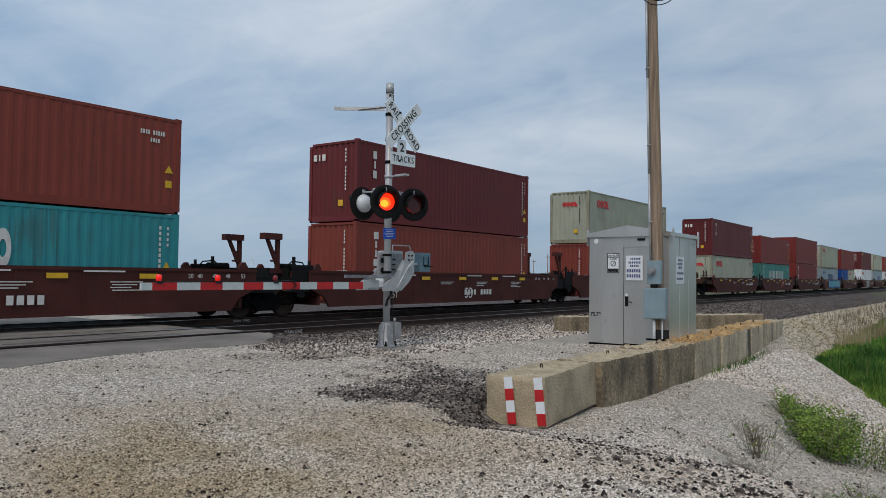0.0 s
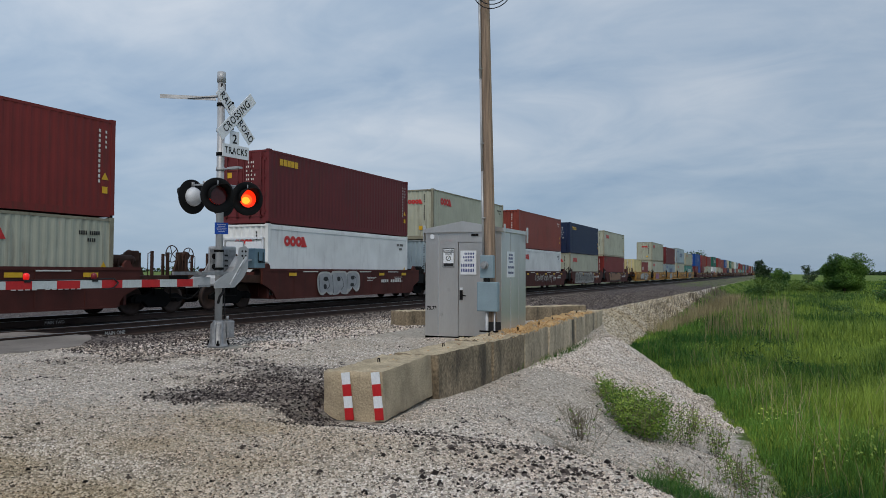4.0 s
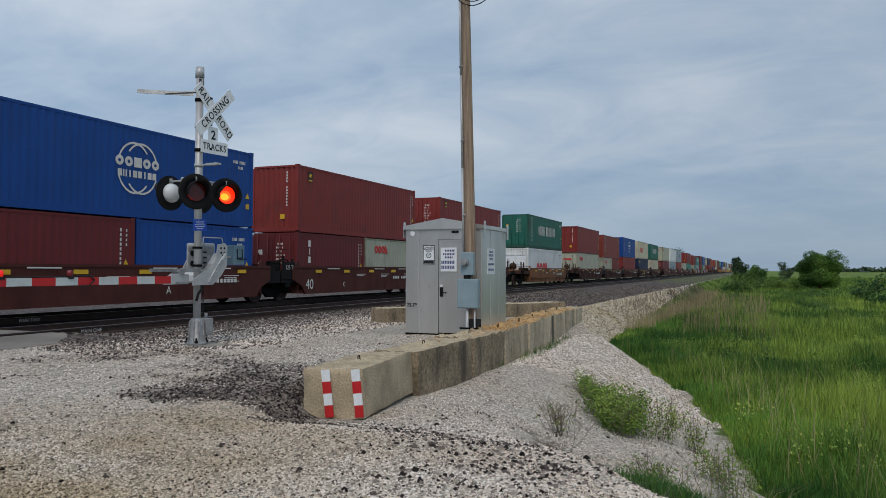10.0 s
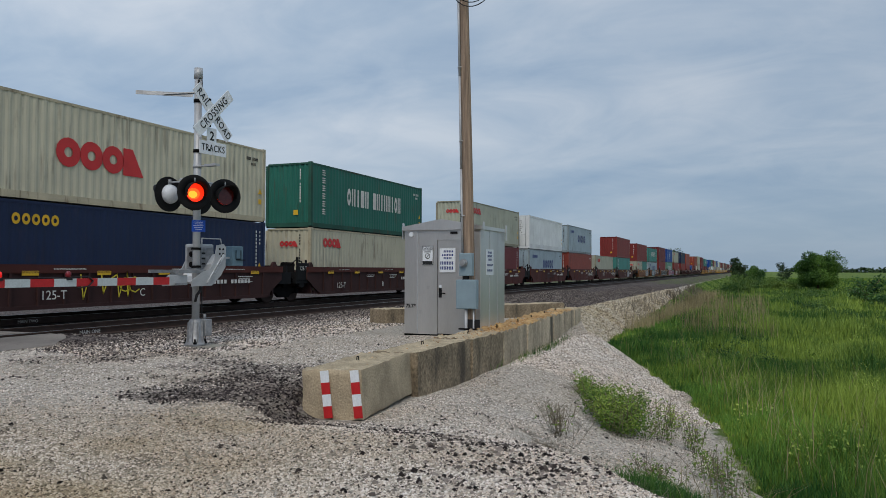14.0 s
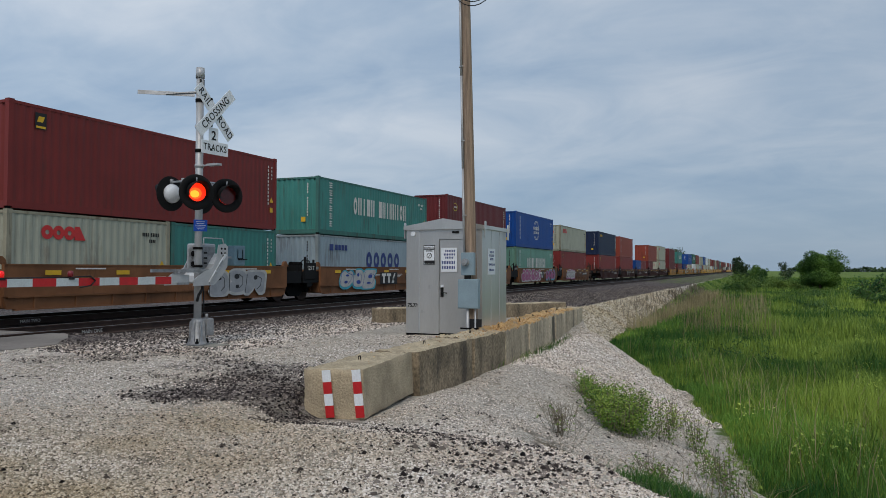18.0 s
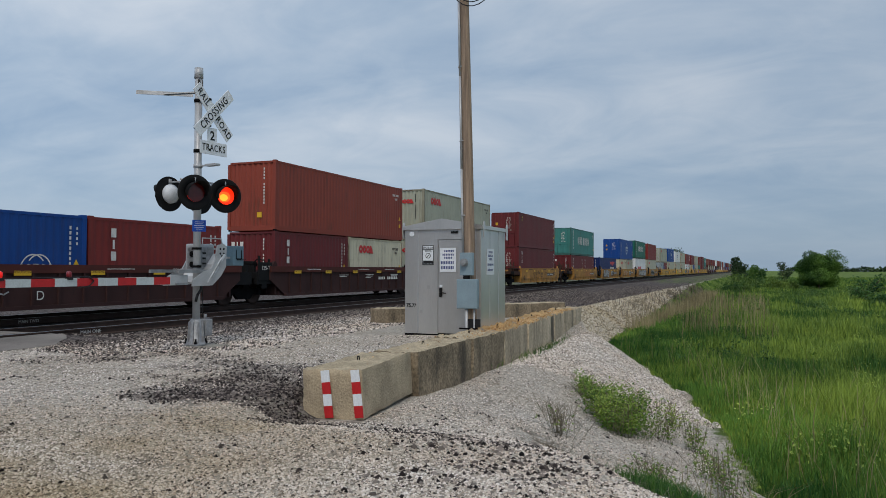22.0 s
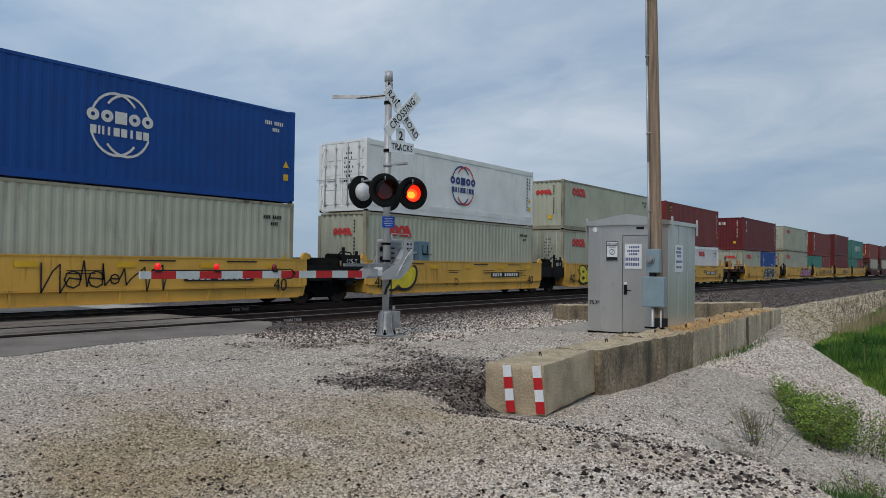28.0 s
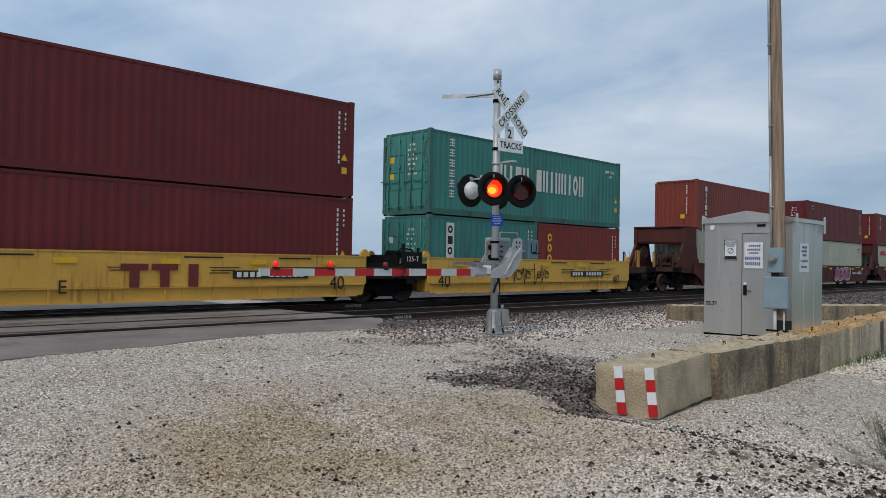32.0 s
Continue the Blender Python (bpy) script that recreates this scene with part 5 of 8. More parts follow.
def well_car(x, color, first, last, far=False, style=None, ext=0.0):
    ob = thing("well_car", f"{CAR_WORDS[color]} steel container well car on dark trucks", "rail car", "well cars of the train")
    mat = CAR_PAINT[color]
    style = style or CAR_STYLE[color]
    for s in (-1, 1):
        o = cached("side_sill", ("sill", style, color, ext), build_sill(style, ext), mat, ob)
        o.matrix_basis = pose(0 if s < 0 else 12.192, s * HALF, 0, 0, 0, 0 if s < 0 else 180)
        if style == "ribbed":
            o = cached("top_chord", ("chord", ext), lambda bm: box(bm, -0.75 - ext, 12.94 + ext, -0.09, 0.06, 1.26, 1.50), CAR_PAINT["brown"], ob, "rust-brown top chord")
            o.matrix_basis = pose(0 if s < 0 else 12.192, s * HALF, 0, 0, 0, 0 if s < 0 else 180)
    cached("well_floor", ("well", color), build_well, mat, ob)
    for e_ in (0, 1):
        def put(o, e=e_):
            o.matrix_basis = pose(-0.2 - ext, 0, 0) if e == 0 else pose(12.392 + ext, 0, 0, 0, 0, 180)
            return o
        put(cached("bulkhead", ("bulk", color), build_bulkhead, mat, ob))
        outer = first if e_ == 0 else last
        put(cached("end_platform", ("plat", outer), build_platform(2.75 if outer else 1.35), M_RUSTY if outer else M_BLACK, ob))
        if outer and not far:
            put(cached("coupler", ("coupler",), build_coupler, M_IRON, ob))
            sgn = 1 if e_ == 0 else -1
            for px, py in ((-2.68, -1.40), (-1.95, -1.40), (-2.68, 1.40), (-1.2, 1.36), (-2.72, 0.55), (-2.72, -0.75)):
                o = put(cached("grab_post", ("grabpost", color), build_grab_post, CAR_PAINT["oldyellow"] if color == "yellow" else M_RUSTY, ob, "flat end post with a grab iron"))
                o.matrix_basis = o.matrix_basis @ pose(px, py, 0)
            for py in (-1.43, 1.43):
                o = put(cached("sill_step", ("sillstep",), build_step, M_IRON, ob, "hanging sill step"))
                o.matrix_basis = o.matrix_basis @ pose(-2.31, py, 0)
            o = put(cached("air_reservoir", ("reservoir",), build_reservoir, M_RUSTY, ob, "grimy air reservoir"))
            o.matrix_basis = o.matrix_basis @ pose(-1.55, -0.35, 1.72)
            o = put(cached("brake_stand", ("brakestand",), build_brake_stand, M_RUSTY, ob, "rusty brake housing on a gusset"))
            o.matrix_basis = o.matrix_basis @ pose(-2.35, 0.75 * sgn, 0)
            put(cached("walkway", ("walkway",), build_walkway, M_RUSTY, ob, "narrow end walkway"))
            put(cached("air_hose", ("airhose",), build_air_hose, M_BLACK, ob, "hanging black air hose"))
            o = put(cached("handwheel", ("handwheel",), build_handwheel, M_RAIL, ob, "brake handwheel"))
            o.location = (o.location.x - 2.42 * sgn, 0.42 if e_ == 0 else -1.02, 1.96)
        if not outer and not far:
            put(cached("joint_panel", ("jointpanel",), build_joint_panel, M_BLACK, ob, "black side panel over the shared truck"))
            if e_ == 0:
                words = "125-T" if color in ("yellow", "darkbrown") else "125 T"
                key = ("paneltext", words)
                if key not in CACHE:
                    o = text_part("panel_mark", words, 0.24, M_PLATE_W, ob, Matrix.Identity(4), "white stencilled rating", 0.001)
                    CACHE[key] = o.data
                else:
                    o = part("panel_mark", CACHE[key], None, ob, "white stencilled rating")
                tagged(o, kind="stuff")
                o.matrix_basis = Matrix.Translation((-1.0, -1.492, 1.42)) @ FRONT
            put(cached("joint_pipe", ("jointpipes",), build_joint_pipes, M_IRON, ob, "dark pipes and cylinder at the joint"))
            put(cached("pivot_block", ("pivot",), lambda bm: (box(bm, -1.34, -0.1, -1.46, -1.30, 0.78, 1.28), box(bm, -1.34, -0.1, 1.30, 1.46, 0.78, 1.28), box(bm, -1.3, -1.2, -1.3, 1.3, 1.24, 1.55)), M_BLACK, ob))
        if not far:
            for s in (-1, 1):
                o = cached("corner_guide", ("guide", color, s), lambda bm: slab(bm, [(-0.50, 1.49), (-0.12, 1.49), (-0.14, 1.60), (-0.24, 1.70), (-0.34, 1.70), (-0.42, 1.58)], s * 1.42 - 0.05, s * 1.42 + 0.05), mat, ob)
                put(o).location.x += 0.15 if e_ == 0 else -0.15
    if first:
        truck(ob, -1.95, far)
    truck(ob, 12.192 + ext + (1.95 if last else 1.6), far)
    if not far:
        yy = -HALF - 0.09
        tagged(cached("reflector_row", ("refl", color), lambda bm: [quad(bm, q, q + 0.52, 1.20, 1.33, yy) for q in (0.9, 3.4, 5.9, 8.4, 10.8)], M_PLATE_Y, ob, "yellow reflector plates"), kind="stuff")
        dark_text = color in ("yellow", "oldyellow")
        ink = M_PLATE_K if dark_text else M_PLATE_W
        tagged(cached("data_stencil", ("data", color), lambda bm: [quad(bm, q + (i % 2) * 0.05, q + 0.9 - (i % 3) * 0.16, 1.10 - i * 0.07, 1.125 - i * 0.07, yy) for q, r in ((10.0, 4), (4.6, 2), (7.2, 3)) for i in range(r)], ink, ob, "small stencilled lines"), kind="stuff")
        tagged(cached("capacity_stencil", ("cap", color), lambda bm: [quad(bm, q, q + 1.1, 1.36, 1.40, yy) for q in (1.9, 6.5, 9.3)], ink, ob, "small stencilled lines"), kind="stuff")
        if ext:
            tagged(cached("reporting_stencil", ("extbars",), lambda bm: [quad(bm, 6.3 + i * 0.23 + (0.3 if i > 3 else 0), 6.46 + i * 0.23 + (0.3 if i > 3 else 0), 0.58, 0.80, yy - 0.004) for i in range(8)], M_PLATE_W, ob, "white stencilled bars"), kind="stuff")
        if not ext:
            q0 = 8.0 if dark_text else 8.6
            if dark_text or color == "tan":
                cached("reporting_plate", ("report", color), lambda bm: quad(bm, q0 - 0.12, q0 + 2.3, 0.82, 1.04, yy - 0.001), M_PLATE_K, ob, "black reporting plate")
            tagged(cached("reporting_stencil", ("reportbars", color), lambda bm: [quad(bm, q0 + i * 0.20, q0 + i * 0.20 + 0.14, 0.86, 1.0, yy - 0.004) for i in range(11) if i != 4], M_PLATE_W, ob, "white stencilled bars"), kind="stuff")
        if color in ("yellow", "oldyellow") or 310 < x < 345:
            text_part("size_mark", "40", 0.56, ink, ob, Matrix.Translation((11.35, yy, 0.66)) @ FRONT, "stencilled size number", 0.001)
            text_part("size_mark", "40", 0.62, ink, ob, Matrix.Translation((0.42, yy, 0.68)) @ FRONT @ Matrix.Shear("XZ", 4, (0.0, 0.0)), "stencilled size number", 0.001)
    TRAIN.append((ob, x, TRACK_TWO, 0.0))
    return ob


def mark(parent, words, size, mat, x, z, y=-HALF - 0.098):
    return text_part("side_mark", words, size, mat, parent, Matrix.Translation((x, y, z)) @ FRONT, "", 0.001)


def trade_bars(parent, x, z, mat, n=3, w=0.55, h=0.62, kinds="tty"):
    bm = bmesh.new()
    if mat == M_PLATE_W:
        quad(bm, x - 0.18, x + n * (w + 0.08) + 0.10, z - 0.06, z + h + 0.06, -HALF - 0.0965)
        part("mark_plate", bm, M_PLATE_K, parent, "black plate behind the painted mark")
        bm = bmesh.new()
    blocks(bm, x, z, n, w, h, 0.08, -HALF - 0.100, 0.0, kinds)
    part("trade_mark", bm, mat, parent, "painted trade mark shapes")


# right end of each stack along the train, metres from the start, top and bottom load, car paint, first or last of its car
HC, STD = 2.896, 2.591
STACKS = [
    (-6.8, "green:longrow", "red:", "brown", ""), (12.60, "brown::s", "cyan:lowrow:s", "brown", ""), (32.01, "maroon:upright", "brown:column", "brown", ""), (50.96, "sage:rings", "brown:dot", "brown", "l"),
    (73.58, "maroon:upright", "sage:rings", "brown", "f"), (88.90, "red::d:s", "teal:longrow:d:s", "brown", ""), (104.58, "red:badge:d", "red:column:d", "brown", ""), (119.71, "sage:rings:d", "lightblue:ovals:s", "brown", ""), (134.95, "red:badge", "blue:lowglobe+sage:rings", "brown", "l"),
    (154.70, "maroon:yellowbars:d", "white:rings", "brown", "f"), (170.19, "sage:rings", "lightblue:ovals", "brown", ""), (186.0, "brown:", "white:rings", "brown", ""), (201.66, "navy:yellowrow:d", "sage:rings", "brown", ""), (216.99, "sage:rings", "red:badge", "brown", "l"),
    (236.31, "", "beige::d+red:trio", "oldyellow", "f"), (252.65, "sage:rings", "sage:rings:d", "oldyellow", ""), (268.12, "maroon:upright:d", "lightblue:ovals:s", "oldyellow", ""), (283.74, "lightblue:ovals", "sage:rings:d", "oldyellow", ""), (299.36, "sage:rings:d:s", "teal:longrow:d:s", "oldyellow", "l"),
    (318.68, "blue:globe", "maroon:upright+blue:", "brown", "f"), (334.04, "red:badge", "maroon:upright:d+sage:rings", "brown", ""), (350.0, "red:badge:d:s", "sage:rings", "brown", "l"),
    (369.99, "green:longrow:d", "white:bigrings", "tan", "fl"),
    (389.67, "red:badge", "sage:rings", "darkbrown", "f"), (404.94, "brown:column:d", "sage:rings+red:badge", "darkbrown", ""), (420.33, "blue:globe", "red:badge", "darkbrown", ""), (436.09, "cream:toprings:d", "navy:yellowrow", "darkbrown", ""), (451.7, "green:longrow", "cream:rings", "darkbrown", "l"),
    (471.78, "sage:rings", "maroon:upright", "brown", "f"), (487.2, "white::d", "lightblue:ovals", "brown", ""), (502.3, "lightblue:ovals", "brown:", "brown", ""), (517.3, "", "sage:rings:d", "brown", ""), (532.72, "red:badge", "teal:tallplate:d", "brown", "l"),
    (552.83, "red:badge", "sage:rings+teal:shortrow", "tan", "f"), (568.26, "teal:longrow:s", "lightblue:ovals:s", "tan", ""), (583.77, "maroon:ovalmark", "red:dot", "tan", ""), (598.79, "blue:globe", "seafoam:longrow", "tan", ""), (614.08, "sage:rings:s", "red:badge:d", "tan", "l"),
    (634.0, "navy:yellowrow", "red:badge", "darkbrown", "f"), (649.70, "orange:column", "red:badge", "darkbrown", ""), (665.23, "", "blue:lowglobe+red:upright", "darkbrown", ""), (680.84, "orange:", "maroon:upright+cream:rings", "darkbrown", ""), (696.05, "sage:rings", "sage:rings", "darkbrown", "l"),
    (715.69, "maroon:badge:d", "maroon:upright:d", "oldyellow", "fl"),
    (735.19, "teal:longrow:d", "maroon:upright+maroon:upright", "oldyellow", "f"), (751.33, "", "deepblue:wing:s", "oldyellow", ""), (766.78, "blue:globe:d", "cream:rings+sage:rings", "oldyellow", ""), (782.11, "green:longrow", "white:bigrings:d", "oldyellow", ""), (797.83, "red:badge:d", "sage:rings:d", "oldyellow", "l"),
    (817.40, "sage:rings:d", "lightblue:ovals:d+red:", "yellow", "f"), (832.71, "blue:globe", "sage:rings", "yellow", ""), (848.39, "white:navyglobe:d:s", "sage:rings", "yellow", ""), (863.82, "sage:rings:s", "sage:rings:d", "yellow", ""), (879.08, "red:badge:d", "white:rings+white:rings", "yellow", "l"),
    (898.97, "maroon:upright", "sage:rings+blue:lowglobe", "yellow", "f"), (915.18, "sage:rings:d:s", "sage:rings", "yellow", ""), (930.60, "red:column", "teal:shortrow:d+red:badge", "yellow", ""), (946.20, "maroon:slant", "maroon:upright:d", "yellow", ""), (961.72, "teal:longrow:d", "teal:tallplate:d+red:goldcolumn", "yellow", "l"),
    (981.54, "brown:column::s", "sage:rings", "brown", "f"), (998.0, "maroon:badge:d:s", "sage:rings", "brown", ""), (1014.3, "maroon:upright::s", "sage:rings", "brown", ""), (1029.7, "red:badge::s", "white:rings", "brown", "l"),
]
rnd_t = random.Random(21)
u_ = STACKS[-1][0]
for k_ in range(52):
    pos = k_ % 5
    u_ += 19.7 if pos == 0 else 15.45
    pick = lambda: rnd_t.choice(["red:badge", "maroon:upright", "sage:rings", "red:badge", "sage:rings", "blue:globe", "white:rings", "green:longrow", "brown:column", "lightblue:ovals", "navy:yellowrow"])
    STACKS.append((round(u_, 1), pick() if rnd_t.random() < 0.85 else "", pick(), rnd_t.choice(["brown", "yellow", "oldyellow"]) if pos == 0 else STACKS[-1][3], {0: "f", 4: "l"}.get(pos, "")))



def build_stand(bm):
    """A bracketed stand: a post, a heavy head and a diagonal."""
    box(bm, 0.22, 0.34, -0.06, 0.06, 1.45, 2.62)
    box(bm, -0.36, 0.38, -0.12, 0.12, 2.46, 2.66)
    slab(bm, [(-0.20, 2.46), (-0.08, 2.46), (0.26, 1.80), (0.22, 1.62)], -0.04, 0.04)
    for z in (1.75, 2.05):
        box(bm, 0.0, 0.24, -0.03, 0.03, z, z + 0.06)
    box(bm, -0.05, 0.45, -0.10, 0.10, 1.38, 1.50)


def build_portal_upright(bm):
    slab(bm, [(-2.55, 1.2), (-0.1, 1.2), (-0.45, 2.45), (-0.45, 3.3), (-1.75, 3.3), (-1.75, 2.45)], -0.07, 0.07)
    box(bm, -1.75, -1.62, 0.05, 0.11, 1.2, 3.3)
    box(bm, -0.58, -0.45, 0.05, 0.11, 1.2, 3.3)


def build_portal_beam(bm):
    box(bm, -1.70, -0.50, -1.29, 1.29, 2.55, 3.28)
    box(bm, -1.80, -0.40, -1.44, 1.44, 3.305, 3.36)
    box(bm, -1.66, -0.54, -1.28, 1.28, 2.48, 2.55)


CARS = []
for k_, (right, top, bottom, paint, ends) in enumerate(STACKS):
    far = right > 1040
    left = right - 12.192
    CARS.append(well_car(left, paint, "f" in ends, "l" in ends, far, ext=1.75 if right < 60 else 0.0))
    if right < 40:
        for q in (15.74,):
            for s in (-1, 1):
                o = cached("container_stand", ("stand", s), build_stand, CAR_PAINT["brown"], CARS[-1], "tall maroon container stand")
                o.matrix_basis = pose(q, s * 0.95, 0)
    if 970 < right < 1100:
        for s in (-1, 1):
            o = cached("portal_upright", ("upright", s), build_portal_upright, CAR_PAINT["brown"], CARS[-1], "tall dark red end upright")
            o.matrix_basis = pose(0, s * 1.36, 0)
        cached("portal_beam", ("portalbeam",), build_portal_beam, CAR_PAINT["brown"], CARS[-1], "dark red portal beam")
    z0 = 0.39
    if "+" in bottom:
        a_, b_ = bottom.split("+")
        h_a = HC if a_.startswith("beige") else STD
        container(a_, 6.058, h_a, left, z0, far)
        container(b_, 6.058, STD, left + 6.134, z0, far)
        z0 += STD
    else:
        container(bottom, 12.192, HC, left, z0, far)
        z0 += STD if bottom.endswith(':s') else HC
    if top:
        container(top, 12.192, HC, left, z0 + (0.075 if not far else -0.02), far, True)


def at_stack(right):
    return CARS[min(range(len(STACKS)), key=lambda i: abs(STACKS[i][0] - right))]


# side marks and sprayed paint, car by car
for right, words, x, z, size, ink in ((50.96, "53", 5.9, 0.86, 0.62, M_PLATE_W), (32.01, "53", 6.6, 0.86, 0.62, M_PLATE_W), (32.01, "125T", 1.6, 0.82, 0.34, M_PLATE_W), (50.96, "B", 2.6, 0.86, 0.3, M_PLATE_W),
                                      (318.68, "A", 7.2, 0.86, 0.36, M_PLATE_W), (334.04, "C", 3.4, 0.86, 0.3, M_PLATE_W), (350.0, "B", 9.6, 0.9, 0.34, M_PLATE_W), (436.09, "C", 5.2, 0.82, 0.34, M_PLATE_W), (436.09, "125-T", 1.9, 0.8, 0.36, M_PLATE_W),
                                      (451.7, "125-T", 2.1, 0.8, 0.36, M_PLATE_W), (451.7, "B", 6.4, 0.82, 0.34, M_PLATE_W), (532.72, "B", 5.0, 0.9, 0.34, M_PLATE_W), (665.23, "D", 4.2, 0.8, 0.36, M_PLATE_W), (696.05, "B", 5.6, 0.85, 0.36, M_PLATE_W),
                                      (848.39, "D", 5.2, 0.84, 0.42, M_PLATE_K), (863.82, "C", 6.6, 0.84, 0.42, M_PLATE_K), (879.08, "B", 5.4, 0.9, 0.34, M_PLATE_K), (946.20, "E", 3.6, 0.95, 0.44, M_PLATE_K), (930.60, "D", 3.8, 0.95, 0.42, M_PLATE_K)):
    mark(at_stack(right), words, size, ink, x, min(z, 0.64))
for right in (12.60, 32.01):
    for words, x in (("20", 12.35), ("40", 12.65), ("45", 13.15), ("48", 13.6), ("53", 14.15)):
        mark(at_stack(right), words, 0.17, M_PLATE_W, x, 1.27)
for right in (946.20, 930.60):
    trade_bars(at_stack(right), 4.9, 0.62, M_PLATE_M, 3, 0.68, 0.58, "tti")
for right, x in ((766.78, 6.2), (751.33, 6.0), (568.26, 5.6), (598.79, 5.6), (863.82, 8.3)):
    trade_bars(at_stack(right), x, 0.66, M_PLATE_W if right < 800 else M_PLATE_M, 3, 0.5, 0.5)
for right, seed, a, b, pal, big in ((119.71, 1, 3.0, 11.6, (6, 2, 0), True), (186.0, 2, 3.0, 9.5, (0, 0), False), (201.66, 3, 0.6, 8.2, (0, 9, 1), True), (201.66, 48, 9.4, 10.6, (5, 5), False), (216.99, 4, 1.2, 7.6, (1, 8, 8), True), (236.31, 5, 3.2, 6.0, (1, 0, 0), True), (236.31, 6, 6.6, 9.0, (4, 0, 1), True),
                                    (252.2, 7, 1.2, 4.4, (4, 3, 2), True), (252.2, 50, 7.2, 11.2, (1, 1), False), (268.12, 8, 2.2, 5.4, (0, 4), True), (283.74, 9, 3.0, 9.6, (1, 1), False), (299.36, 10, 1.2, 6.8, (0, 1, 0), True), (502.3, 11, 7.6, 11.2, (0, 0), False), (517.3, 12, 9.2, 11.8, (0, 0), False), (517.3, 51, 2.4, 3.8, (0, 0), False),
                                    (532.72, 13, 7.2, 8.8, (4, 4), True), (552.83, 14, 7.6, 10.8, (0, 4, 1), True), (568.26, 15, 1.4, 4.8, (2, 0, 6), True), (583.77, 16, 0.8, 11.0, (0, 1, 0), True), (598.79, 17, 0.4, 6.4, (0, 3, 0), True), (598.79, 49, 8.0, 11.4, (2, 3, 1), True), (614.08, 18, 1.0, 4.8, (3, 0, 1), True), (614.08, 19, 5.6, 9.0, (1, 1), False),
                                    (665.23, 20, 0.8, 3.0, (4, 4), False), (735.19, 21, 5.5, 8.6, (4, 5), False), (751.33, 22, 0.8, 4.4, (1, 0, 1), True), (766.78, 23, 1.2, 4.6, (0, 0), False), (782.11, 24, 1.8, 7.2, (1, 0, 1), True), (782.11, 25, 7.4, 9.6, (6, 0, 6), True), (797.83, 26, 1.4, 6.2, (0, 1, 0), True),
                                    (863.82, 27, 1.2, 2.9, (1, 7, 1), True), (863.82, 28, 8.6, 11.4, (1, 2, 6), True), (879.08, 29, 1.4, 3.8, (6, 6, 1), True), (898.97, 30, 5.8, 10.0, (0, 1, 0), True), (914.8, 31, 6.4, 12.1, (1, 3, 0), True), (848.39, 32, 0.6, 2.4, (1, 7, 7), True), (930.60, 33, 9.2, 10.8, (1, 1), False),
                                    (998.0, 34, 4.5, 8.0, (0, 3, 1), True), (1014.3, 35, 4.0, 7.5, (0, 6, 0), True), (435.0, 36, 2.8, 5.0, (7, 7), False), (832.71, 37, 4.0, 7.4, (1, 1), False), (817.40, 38, 5.2, 7.6, (1, 1), False), (817.40, 39, 1.6, 3.4, (6, 6), False), (961.72, 40, 3.0, 6.4, (1, 1), False), (930.60, 42, 2.0, 4.6, (1, 1), False), (715.69, 43, 3.0, 6.6, (1, 1), False), (88.90, 44, 6.6, 8.2, (5, 5), False), (154.70, 45, 3.0, 6.4, (0, 4, 1), True), (487.2, 46, 4.0, 7.0, (1, 1), False), (649.70, 47, 4.2, 6.2, (0, 0), False)):
    graffiti(at_stack(right), seed, a, b, pal, big)


